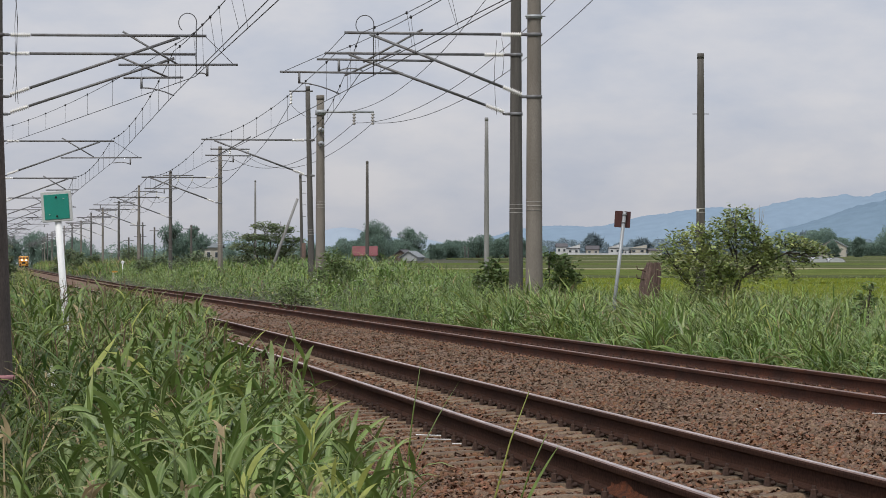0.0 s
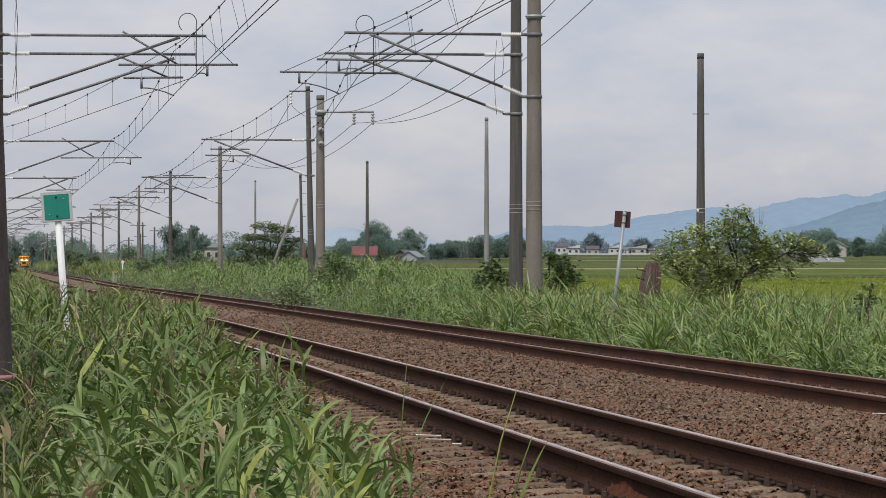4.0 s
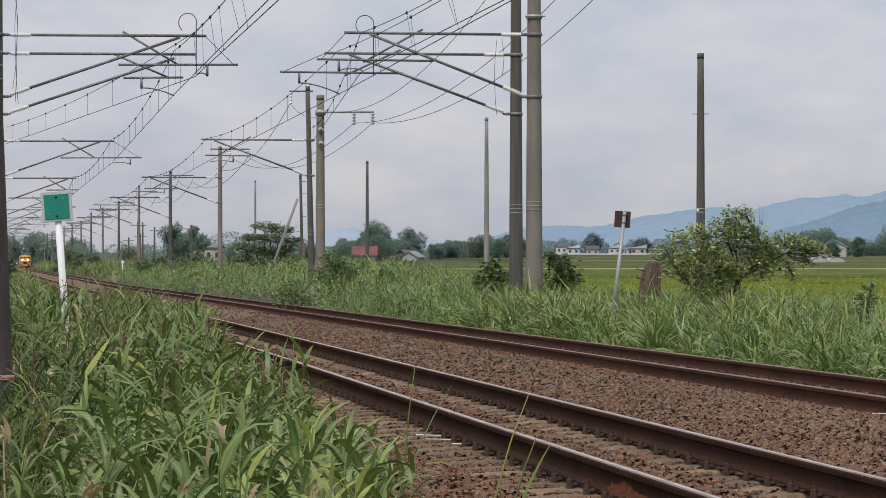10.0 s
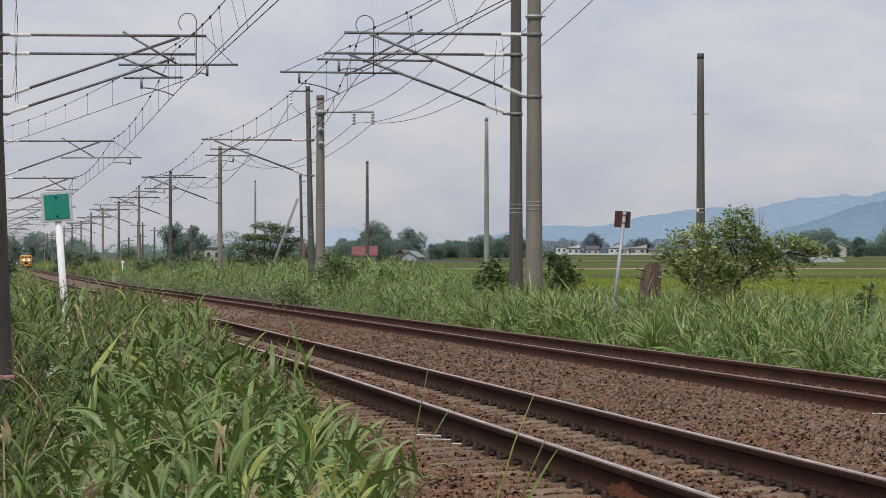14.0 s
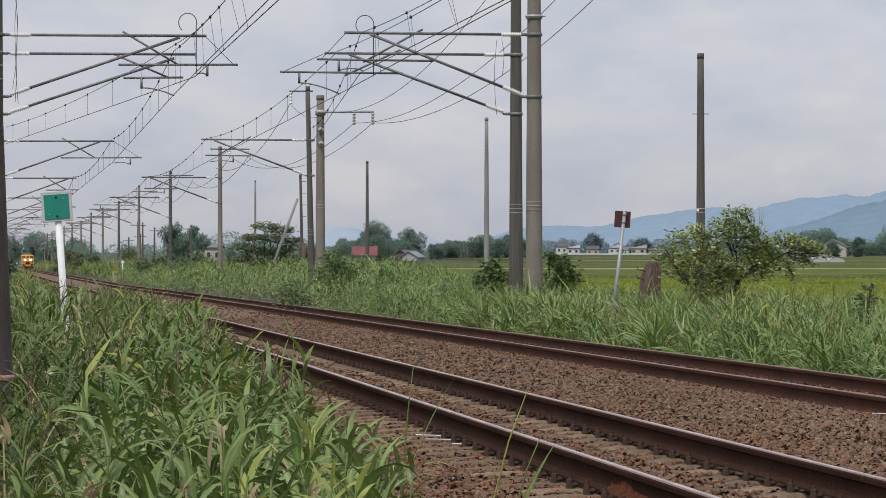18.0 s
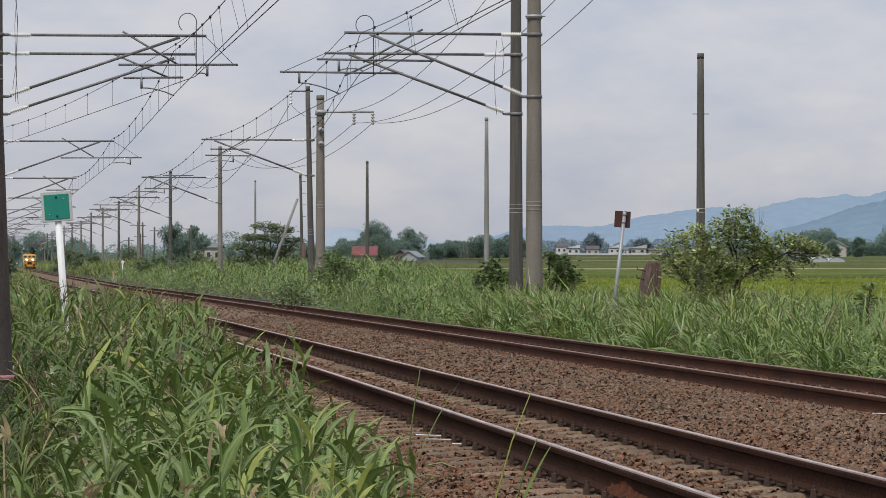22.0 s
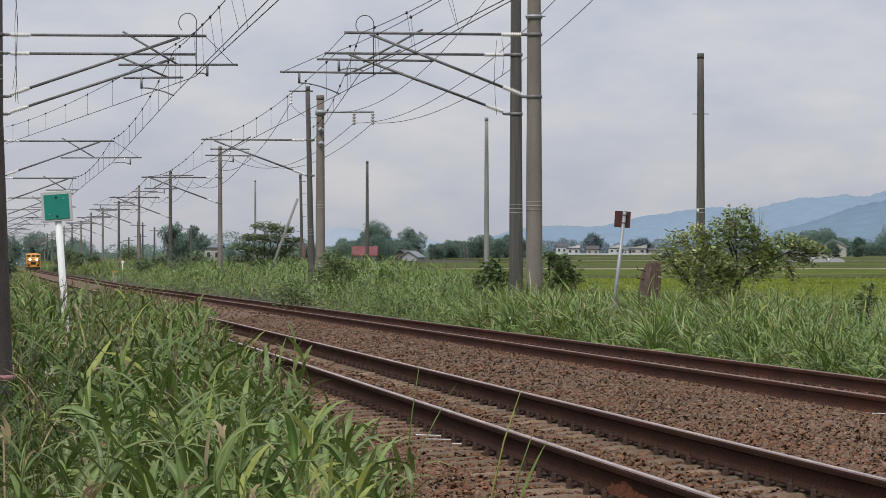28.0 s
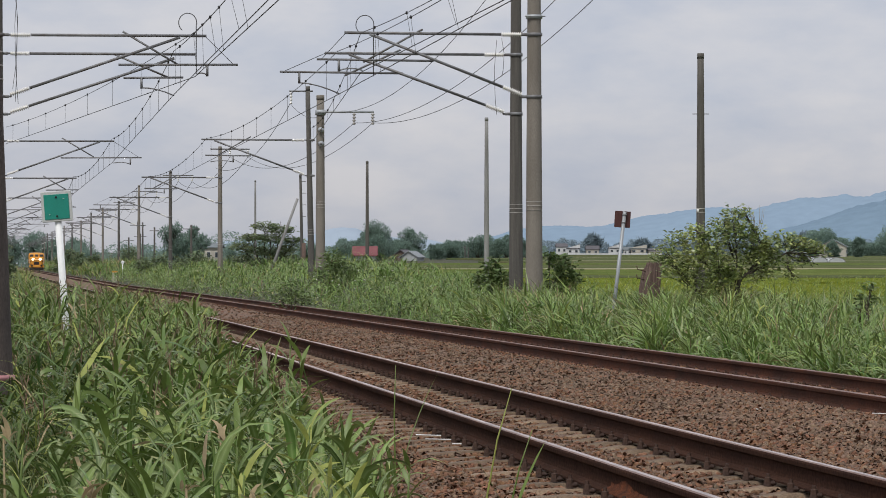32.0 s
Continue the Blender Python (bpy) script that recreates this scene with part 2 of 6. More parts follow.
M_WALL_B = material("brown_weathered_boards", (0.15, 0.11, 0.095), 0.85, scale=0.8, fine=8, grain=0.12, var=0.3, bump=0.1)
M_ROOF_P = material("pale_metal_roof", (0.24, 0.26, 0.27), 0.6, scale=0.5, fine=6, grain=0.06, var=0.2, bump=0.05)
M_GLASS = material("dark_window_glass", (0.05, 0.06, 0.07), 0.12, var=0.05, bump=0.0, spec=0.7)
M_ORANGE = material("orange_yellow_paint", (0.66, 0.30, 0.035), 0.5, scale=1.5, fine=20, grain=0.08, tint=(0.48, 0.20, 0.03), var=0.3, bump=0.03)
M_UNDER = material("dark_running_gear", (0.035, 0.03, 0.028), 0.75, metal=0.2, var=0.3, bump=0.1)
M_RUSTY = material("fresh_orange_rust", (0.13, 0.042, 0.018), 0.9, scale=9, fine=60, grain=0.4, tint=(0.06, 0.026, 0.016), var=0.45, bump=0.4, spec=0.1)
M_PLASTIC = material("clouded_plastic_sheet", (0.46, 0.48, 0.48), 0.5, scale=0.6, fine=4, grain=0.05, var=0.15, bump=0.05)
M_RIM = material("dull_aluminium_rim", (0.52, 0.53, 0.51), 0.5, metal=0.1, scale=6, fine=60, grain=0.06, tint=(0.40, 0.41, 0.40), var=0.15, bump=0.02)
M_PETAL = material("white_petal", (0.8, 0.8, 0.76), 0.6, var=0.1, bump=0.0, leaf=0.2)
M_FEATHER = material("dark_feather", (0.03, 0.03, 0.035), 0.6, var=0.2, bump=0.0)
M_LAMP = glowing("lit_headlight", (1.0, 0.93, 0.72), 6.0)


# ---- mesh helpers ----
rng = np.random.default_rng(7)


class Geo:
    """Vertices and faces gathered for one mesh."""

    def __init__(self):
        self.v, self.f, self.m = [], [], []

    def add(self, verts, faces, m=0):
        o = len(self.v)
        self.v += [tuple(p) for p in verts]
        self.f += [tuple(i + o for i in f) for f in faces]
        self.m += [m] * len(faces)
        return self

    def box(self, sx, sy, sz, at=(0, 0, 0), bevel=0.0, m=0, rot=None):
        """A box, chamfered along its upright edges and its rims where bevel is given; at: centre of its bottom."""
        x, y = sx / 2, sy / 2
        if bevel:
            c = min(bevel, x * 0.9, y * 0.9, sz * 0.45)
            ring = lambda k, z: [(x - k, -y, z), (x, -y + k, z), (x, y - k, z), (x - k, y, z), (-x + k, y, z), (-x, y - k, z), (-x, -y + k, z), (-x + k, -y, z)]
            small = lambda z: [(px * (x - c) / x, py * (y - c) / y, z) for px, py, _ in ring(c, 0)]
            vs = small(0) + ring(c, c) + ring(c, sz - c) + small(sz)
            fs = [tuple(range(7, -1, -1)), tuple(range(24, 32))]
            for r in range(3):
                fs += [(r * 8 + i, r * 8 + (i + 1) % 8, r * 8 + 8 + (i + 1) % 8, r * 8 + 8 + i) for i in range(8)]
        else:
            vs = [(-x, -y, 0), (x, -y, 0), (x, y, 0), (-x, y, 0), (-x, -y, sz), (x, -y, sz), (x, y, sz), (-x, y, sz)]
            fs = [(3, 2, 1, 0), (4, 5, 6, 7), (0, 1, 5, 4), (1, 2, 6, 5), (2, 3, 7, 6), (3, 0, 4, 7)]
        mt = Matrix.Translation(at) @ (rot or Matrix())
        return self.add([mt @ Vector(p) for p in vs], fs, m)

    def tube(self, pts, rad, n=8, m=0, caps=True):
        """A round tube along pts; rad: one radius or one for each point."""
        pts = [Vector(p) for p in pts]
        rads = rad if isinstance(rad, (list, tuple)) else [rad] * len(pts)
        vs, fs, side = [], [], None
        for i, p in enumerate(pts):
            d = (pts[min(i + 1, len(pts) - 1)] - pts[max(i - 1, 0)]).normalized()
            if side is None:
                side = d.orthogonal().normalized()
            side = (side - d * side.dot(d)).normalized()
            up = d.cross(side)
            for k in range(n):
                a = 2 * math.pi * k / n
                vs.append(p + (side * math.cos(a) + up * math.sin(a)) * rads[i])
        for i in range(len(pts) - 1):
            fs += [(i * n + k, i * n + (k + 1) % n, i * n + n + (k + 1) % n, i * n + n + k) for k in range(n)]
        if caps:
            fs += [tuple(range(n - 1, -1, -1)), tuple(range((len(pts) - 1) * n, len(pts) * n))]
        return self.add(vs, fs, m)

    def lathe(self, prof, n=12, at=(0, 0, 0), rot=None, m=0):
        """A turned form: prof is (radius, height) from foot to top."""
        vs, fs = [], []
        for r, z in prof:
            vs += [(r * math.cos(2 * math.pi * k / n), r * math.sin(2 * math.pi * k / n), z) for k in range(n)]
        for i in range(len(prof) - 1):
            fs += [(i * n + k, i * n + (k + 1) % n, i * n + n + (k + 1) % n, i * n + n + k) for k in range(n)]
        fs += [tuple(range(n - 1, -1, -1)), tuple(range((len(prof) - 1) * n, len(prof) * n))]
        mt = Matrix.Translation(at) @ (rot or Matrix())
        return self.add([mt @ Vector(p) for p in vs], fs, m)

    def mesh(self, name, mats, smooth=False):
        me = bpy.data.meshes.new(name)
        me.from_pydata(self.v, [], self.f)
        for x in (mats if isinstance(mats, (list, tuple)) else [mats]):
            me.materials.append(x)
        me.polygons.foreach_set("material_index", self.m)
        if smooth:
            me.polygons.foreach_set("use_smooth", [True] * len(self.f))
        me.update()
        return me


def bulk_mesh(name, verts, quads, mats, index=None, smooth=False):
    """A large mesh of quads or triangles from arrays."""
    me = bpy.data.meshes.new(name)
    k = quads.shape[1]
    me.vertices.add(len(verts))
    me.vertices.foreach_set("co", np.ascontiguousarray(verts, dtype=np.float32).ravel())
    me.loops.add(quads.size)
    me.loops.foreach_set("vertex_index", np.ascontiguousarray(quads, dtype=np.int32).ravel())
    me.polygons.add(len(quads))
    me.polygons.foreach_set("loop_start", np.arange(0, quads.size, k, dtype=np.int32))
    me.polygons.foreach_set("loop_total", np.full(len(quads), k, dtype=np.int32))
    for x in mats:
        me.materials.append(x)
    if index is not None:
        me.polygons.foreach_set("material_index", np.ascontiguousarray(index, dtype=np.int32))
    if smooth:
        me.polygons.foreach_set("use_smooth", np.ones(len(quads), dtype=bool))
    me.update(calc_edges=True)
    me.validate()
    return me


def part(name, g, mat, parent, label="", at=None, smooth=True):
    ob = new(name, g.mesh(name, mat, smooth) if isinstance(g, Geo) else g)
    ob.parent = parent
    if at is not None:
        ob.matrix_basis = at
    return tagged(ob, label)


def thing(name, at=None):
    ob = new(name)
    ob.empty_display_size = 0.2
    ob.matrix_basis = at if at is not None else Matrix()
    return ob


# ---- the line of the railway ----


def far_x(d):
    """Across position of the far track's centre at depth d."""
    c = np.clip(d, -60.0, 960.0) / 100.0
    e = (np.asarray(d, dtype=float) - np.clip(d, -60.0, 960.0)) / 100.0
    return 7.747 - 12.613 * c - 0.2036 * c * c + 0.0151 * c ** 3 - 12.4 * e


def rail_z(d):
    """Height of the rail heads at depth d: the line falls gently away."""
    d = np.asarray(d, dtype=float)
    return np.where(d < 220, -0.00417 * d, -0.9174 - 0.0021 * (d - 220))


NEAR = -3.945  # the near track's centre, from the far track's


def heading(d):
    return math.atan2(float(far_x(d + 1.0) - far_x(d - 1.0)), 2.0)


def on_line(d, u=0.0, z=0.0):
    """A point at depth d, u metres to the right of the far track's centre and z above its rails."""
    return Vector((float(far_x(d)) + u, d, float(rail_z(d)) + z))


def line_pose(d, u=0.0, z=0.0):
    return Matrix.Translation(on_line(d, u, z)) @ pose(0, 0, 0, 0, 0, -math.degrees(heading(d)))


def ground_z(x, d):
    """Height of the ground: the ballast bed, its shoulders, the verges and the plain."""
    x, d = np.asarray(x, dtype=float), np.asarray(d, dtype=float)
    u = x - far_x(d)
    rz = rail_z(d)
    bed = np.interp(u, [-7.2, -6.3, -5.1, -4.6, -4.3, -3.95, -3.65, -3.3, -2.75, -1.9, -1.15, -0.7, 0.7, 1.15, 2.1, 3.4, 6.5, 11.0],
                    [-0.62, -0.56, -0.235, -0.212, -0.206, -0.210, -0.224, -0.222, -0.15, -0.06, -0.10, -0.172, -0.172, -0.19, -0.5, -0.42, -0.5, -0.9])
    plain = -1.15 + 0.0013 * np.maximum(0.0, d - 150.0)
    left = rz - 0.62 - 0.02 * np.clip(-7.0 - u, 0, 30)
    k = np.clip((u - 7.5) / (8.0 + 0.05 * np.clip(d, 0, 1200)), 0, 1)
    k = k * k * (3 - 2 * k)
    mound = 1.15 * np.exp(-((u - 5.5) / 2.4) ** 2) * np.clip((d - 86) / 33, 0, 1)
    z = rz + bed + mound
    z = np.where(u < -7.2, left, z)
    return z * (1 - k) + plain * k


def ground_grid(name, ds, us, mat, lift=0.0, rough=0.0):
    D, U = np.meshgrid(np.asarray(ds, float), np.asarray(us, float), indexing="ij")
    X = far_x(D) + U
    Z = ground_z(X, D) + lift
    if rough:
        Z = Z + rng.normal(0, rough, Z.shape)
    n, k = D.shape
    verts = np.stack([X, D, Z], -1).reshape(-1, 3)
    i = (np.arange(n - 1)[:, None] * k + np.arange(k - 1)[None, :]).ravel()
    quads = np.stack([i, i + 1, i + k + 1, i + k], 1)
    return new(name, bulk_mesh(name, verts, quads, [mat], smooth=True))


ds = np.concatenate([np.arange(-200, 0, 20.0), np.arange(0, 120, 1.0), np.arange(120, 400, 4.0), np.geomspace(400, 4700, 60)])
us = np.concatenate([-np.geomspace(4000, 9, 30), np.arange(-8.5, 12.1, 0.25), np.geomspace(13, 4000, 50)])
tagged(ground_grid("ground", ds, us, M_SOIL), "grassy earth of the railway verge and the plain", kind="structure")

# ballast: a bed, and the stones that lie on it
tagged(ground_grid("ballast_bed", np.concatenate([np.arange(-60, 2, 4.0), np.arange(2, 70, 0.5), np.arange(70, 960, 5.0)]),
                   [-6.25, -5.9, -5.5, -5.1, -4.6, -4.3, -3.95, -3.65, -3.3, -2.75, -2.3, -1.9, -1.5, -1.15, -0.7, 0, 0.7, 1.15, 1.5, 1.8, 2.0], M_BED, lift=0.016, rough=0.006),
       "reddish-brown crushed stone under the two tracks", kind="structure")

STONE_V = np.array([(-1, -1, -1), (1, -1, -1), (1, 1, -1), (-1, 1, -1), (-1, -1, 1), (1, -1, 1), (1, 1, 1), (-1, 1, 1)], float)
STONE_F = np.array([(0, 4, 5), (0, 5, 1), (1, 5, 6), (1, 6, 2), (2, 6, 7), (2, 7, 3), (3, 7, 4), (3, 4, 0), (4, 7, 6), (4, 6, 5)])


def random_turns(n):
    q = rng.normal(size=(n, 4))
    q /= np.linalg.norm(q, axis=1)[:, None]
    w, x, y, z = q.T
    return np.stack([np.stack([1 - 2 * (y * y + z * z), 2 * (x * y - w * z), 2 * (x * z + w * y)], -1),
                     np.stack([2 * (x * y + w * z), 1 - 2 * (x * x + z * z), 2 * (y * z - w * x)], -1),
                     np.stack([2 * (x * z - w * y), 2 * (y * z + w * x), 1 - 2 * (x * x + y * y)], -1)], -2)


def patch_noise(x, y, s, seed=0.0):
    return np.array([noise.noise(Vector((a / s, b / s, seed))) for a, b in zip(x, y)])


def stones(name, label, n, d0, d1, size, u0=-6.35, u1=2.05, power=1.0, ahead=True):
    d = d0 + (d1 - d0) * rng.random(n) ** power
    u = u0 + (u1 - u0) * rng.random(n)
    rails = [NEAR - 0.566, NEAR + 0.566, -0.566, 0.566]
    keep = np.min(np.abs(u[:, None] - np.array(rails)[None, :]), 1) > 0.085
    for centre, start in ((NEAR, 13.0), (0.0, 24.0)):
        across = u - centre
        k = (d - 0.126 * across - start) / 0.5555
        keep &= ~((np.abs(across) < 1.02) & (np.abs(k - np.round(k)) < 0.26) & (rng.random(n) < 0.98) & (d < 70))
    if ahead:
        keep &= far_x(d) + u < 0.14 * d + 0.3
    else:
        keep &= (d < 12.0) | (np.abs(far_x(d) + u) > 0.14 * d + 0.3)
    d, u = d[keep], u[keep]
    n = len(d)
    x = far_x(d) + u
    s = size * (0.55 + 0.75 * rng.random(n))
    corner = STONE_V[None] * (0.5 * (1 + 0.5 * (rng.random((n, 8, 3)) - 0.5)) * np.array([1.25, 0.7, 0.5])) * s[:, None, None]
    v = np.einsum("nij,nkj->nki", random_turns(n), corner)
    v[..., 2] *= 0.85
    z = ground_z(x, d) + 0.016 + size * 0.24 * rng.random(n) ** 1.5
    v += np.stack([x, d, z], -1)[:, None, :]
    f = (np.arange(n)[:, None, None] * 8 + STONE_F[None]).reshape(-1, 3)
    # rust from the wheels reddens the stones close to the rails, the ridge between the tracks stays grey
    rust = np.interp(np.min(np.abs(u[:, None] - np.array(rails)[None, :]), 1), [0.1, 1.0], [0.85, 0.25]) + 0.35 * patch_noise(x, d, 0.8)
    slot = np.repeat((rng.random(n) > rust).astype(int), len(STONE_F))
    return tagged(new(name, bulk_mesh(name, v.reshape(-1, 3), f, [M_STONE, M_STONE_G], slot)), label, kind="stuff")


stones("ballast_stones", "angular reddish-brown crushed stones, loosely heaped", 56000, 13.5, 23, 0.034)
stones("ballast_stones", "angular reddish-brown crushed stones, loosely heaped", 54000, 23, 34, 0.033)
stones("ballast_stones", "angular reddish-brown crushed stones, loosely heaped", 50000, 34, 80, 0.036, power=1.6)
stones("ballast_stones", "angular reddish-brown crushed stones, loosely heaped", 5000, -40, 30, 0.075, ahead=False)
stones("ballast_stones", "angular reddish-brown crushed stones, loosely heaped", 7000, 80, 200, 0.05)


# ---- the tracks ----
RAIL_OUT = [(-0.0635, -0.153), (0.0635, -0.153), (0.0635, -0.142), (0.012, -0.125), (0.0085, -0.11), (0.0085, -0.05), (0.030, -0.038), (0.0325, -0.016), (0.0285, -0.005),
            (0.017, 0.0), (-0.017, 0.0), (-0.0285, -0.005), (-0.0325, -0.016), (-0.030, -0.038), (-0.0085, -0.05), (-0.0085, -0.11), (-0.012, -0.125), (-0.0635, -0.142)]


def rail_mesh(u, ds, head):
    g = Geo()
    k = len(RAIL_OUT)
    vs, fs, ms = [], [], []
    for d in ds:
        a = heading(d)
        p = on_line(d, u)
        vs += [(p.x + x * math.cos(a), p.y - x * math.sin(a), p.z + z) for x, z in RAIL_OUT]
    for i in range(len(ds) - 1):
        for j in range(k):
            fs.append((i * k + j, i * k + (j + 1) % k, i * k + k + (j + 1) % k, i * k + k + j))
            ms.append({8: 2, 9: 1, 10: 2}.get(j, 0))
    g.v, g.f, g.m = vs, fs, ms
    return g


def fastener_geo():
    """Baseplate, spring clip and bolt with its nut, beside the rail's foot."""
    g = Geo()
    for s in (1,):
        g.box(0.052, 0.042, 0.030, (s * 0.085, 0, 0.0), 0.012)
        g.lathe([(0.026, 0.0), (0.021, 0.03), (0.020, 0.046), (0.012, 0.05), (0.010, 0.07)], 7, (s * 0.108, 0, 0))
    return g


RAIL_DS = np.concatenate([np.arange(-60, 4, 8.0), np.arange(4, 120, 2.0), np.arange(120, 960, 12.0)])
FAST = fastener_geo().mesh("fastener", M_IRON)
SLEEPER = Geo()
SEAT = [(-1.02, -0.205), (-0.98, -0.19), (-0.76, -0.176), (-0.42, -0.172), (-0.22, -0.205), (0.0, -0.222), (0.22, -0.205), (0.42, -0.172), (0.76, -0.176), (0.98, -0.19), (1.02, -0.205)]
vs, fs = [], []
for x, z in SEAT:
    vs += [(x, -0.14, -0.335), (x, -0.118, z - 0.022), (x, -0.085, z), (x, 0.085, z), (x, 0.118, z - 0.022), (x, 0.14, -0.335)]
for i in range(len(SEAT) - 1):
    fs += [(i * 6 + k, i * 6 + 6 + k, i * 6 + 7 + k, i * 6 + 1 + k) for k in range(5)]
fs += [(5, 4, 3, 2, 1, 0), tuple(range(len(vs) - 6, len(vs)))]
SLEEPER = SLEEPER.add(vs, fs).mesh("sleeper", M_SLEEPER, True)
STEP = 0.56


def track(u, d0, d1, head, web, label):
    t = tagged(thing("railway_track", line_pose(d0, u)), label, "railway track", group="two running tracks")
    inv = t.matrix_basis.inverted()
    for s in (-1, 1):
        part("rail", rail_mesh(u + s * 0.566, RAIL_DS, head), [web, head, M_RUN2], t, "rusty rail with a worn bright head", at=inv, smooth=False)
    d = d0
    while d < d1:
        m = line_pose(d + random.uniform(-0.02, 0.02), u, random.uniform(-0.012, 0.0)) @ pose(0, 0, 0, 0, 0, random.uniform(-0.6, 0.6))
        sl = part("sleeper", SLEEPER, None, t, at=inv @ m)
        for s in (-1, 1):
            for turn in (0, 180):
                part("rail_fastener", FAST, None, sl, at=pose(s * 0.566, 0, -0.170, 0, 0, turn))
        d += STEP * math.cos(heading(d))
    g = Geo()
    for b in np.arange(d0 - STEP, -60, -STEP):
        g.box(2.04, 0.22, 0.16, line_pose(b, u, -0.335).translation, 0, rot=pose(0, 0, 0, 0, 0, -math.degrees(heading(b))))
    while d < 330:
        g.box(2.04, 0.22, 0.16, line_pose(d, u, -0.335).translation, 0, rot=pose(0, 0, 0, 0, 0, -math.degrees(heading(d))))
        d += STEP
    tagged(part("far_sleepers", g, M_SLEEPER, t, at=inv, smooth=False), kind="stuff")
    return t


near_track = track(NEAR, 13.0, 75.0, M_RUN, M_RAIL_N, "near running track with bright-headed rails on concrete sleepers")
track(0.0, 24.0, 95.0, M_RUN2, M_RAIL, "far running track with rust-brown rails on concrete sleepers")
# scaling rust on the foot and web of the near rail
joint = line_pose(17.8, NEAR - 0.566)
for side in (-1, 1):
    g = Geo()
    vs, fs = [], []
    for i in range(15):
        y, h = -0.55 + i * 0.075, 0.018 + 0.045 * math.exp(-((i - 8.5) / 2.2) ** 2) + 0.012 * random.random()
        vs += [(side * 0.066, y, -0.149), (side * 0.0665, y, -0.138), (side * 0.0155, y, -0.119), (side * 0.0125, y, -0.119 + h * 0.75)]
    fs = [(i * 4 + k, i * 4 + k + 1, i * 4 + k + 5, i * 4 + k + 4) if side < 0 else (i * 4 + k + 4, i * 4 + k + 5, i * 4 + k + 1, i * 4 + k) for i in range(14) for k in range(3)]
    g.add(vs, fs)
    part("rust_scale", g, M_RUSTY, near_track, "flaking orange rust on the rail's foot", at=near_track.matrix_basis.inverted() @ joint, smooth=True)


# ---- poles and overhead line ----
def insulator(g, p0, p1, discs=10, r=0.062):
    """A ribbed porcelain rod from p0 to p1."""
    a, b = Vector(p0), Vector(p1)
    pts, rads = [], []
    for i in range(discs):
        for k, w in ((0.1, 0.45), (0.35, 1.0), (0.55, 1.0), (0.8, 0.45)):
            pts.append(a.lerp(b, (i + k) / discs))
            rads.append(r * w)
    g.tube(pts, rads, 10)
    return g


def shaft_part(t, height, dia, mat, taper=1 / 75.0, lean=(0, 0), sides=20, cap=True):
    g = Geo()
    pts, rads = [], []
    for i in range(9):
        z = -0.6 + (height + 0.6) * i / 8
        pts.append((lean[0] * z, lean[1] * z, z))
        rads.append(dia / 2 - (z - 1.5) * taper / 2)
    g.tube(pts, rads, sides)
    if cap:
        g.lathe([(rads[-1] * 1.06, height - 0.16), (rads[-1] * 1.06, height + 0.02), (rads[-1] * 0.8, height + 0.03)], sides, (lean[0] * height, lean[1] * height, 0))
    return part("shaft", g, mat, t)


def band(t, z, rad, name="band", mat=None, h=0.05, lean=0.0):
    g = Geo().lathe([(rad * 0.98, 0), (rad + 0.014, 0.004), (rad + 0.014, h), (rad * 0.98, h + 0.004)], 18, (lean * z, 0, z))
    return part(name, g, mat or M_BAND, t)


def cantilever(t, s, dz, tube, foot, diag, reg, strut, drop, steady, link=True, rad=0.034, n=10, pole_r=0.16):
    """A bracket of tubes on a pole, reaching s (-1 or 1) over the track; distances from the pole and heights above the rails."""
    P = lambda r, z: (s * r, 0, z + dz)
    zt = tube[1]
    part("top_tube", Geo().tube([P(0.78, zt), P(tube[0], zt + 0.01)], rad, n), M_GALV, t)
    fx, fz = foot
    e = Vector(P(fx, fz))
    q = Vector(P(*diag))
    w = (q - e).normalized()
    part("stay_tube", Geo().tube([e + w * 0.62, q], rad, n), M_GALV, t)
    ins = insulator(Geo(), P(0.30, zt), P(0.78, zt))
    part("insulator", ins, M_CERAMIC, t, "white ribbed porcelain insulator")
    ins = insulator(Geo(), e + w * 0.14, e + w * 0.62)
    part("insulator", ins, M_CERAMIC, t, "white ribbed porcelain insulator")
    for z in (zt, fz):
        g = Geo().box(0.14, 0.05, 0.07, (s * (pole_r + 0.06), 0, z + dz - 0.035), 0.012)
        g.tube([(s * pole_r, 0, z + dz), (s * (pole_r + 0.18), 0, z + dz)], 0.022, 8)
        g.lathe([(pole_r * 1.0, -0.04), (pole_r + 0.016, -0.036), (pole_r + 0.016, 0.036), (pole_r * 1.0, 0.04)], 18, (0, 0, z + dz))
        part("pole_clamp", g, M_GALV, t)
    part("registration_tube", Geo().tube([P(reg[0], reg[2]), P(reg[1], reg[2] + 0.02)], rad * 0.8, n), M_GALV, t)
    part("strut", Geo().tube([P(*strut[0]), P(*strut[1])], rad * 0.72, 8), M_GALV, t)
    g = Geo()
    g.tube([P(drop, reg[2]), P(drop, reg[2] - 0.26)], 0.03, 8)
    a, b = Vector(P(drop, reg[2] - 0.24)), Vector(P(*steady))
    mid = a.lerp(b, 0.45) + Vector((0, 0, 0.10))
    pts = [a.lerp(mid, k / 4).lerp(mid.lerp(b, k / 4), k / 4) for k in range(5)]
    g.tube(pts, 0.016, 6)
    part("steady_arm", g, M_GALV, t)
    if link:
        part("stay_wire", Geo().tube([P(tube[0] - 0.05, zt + 0.02), P(reg[1] - 0.12, reg[2] + 0.04)], 0.008, 5), M_WIRE, t)
    return t


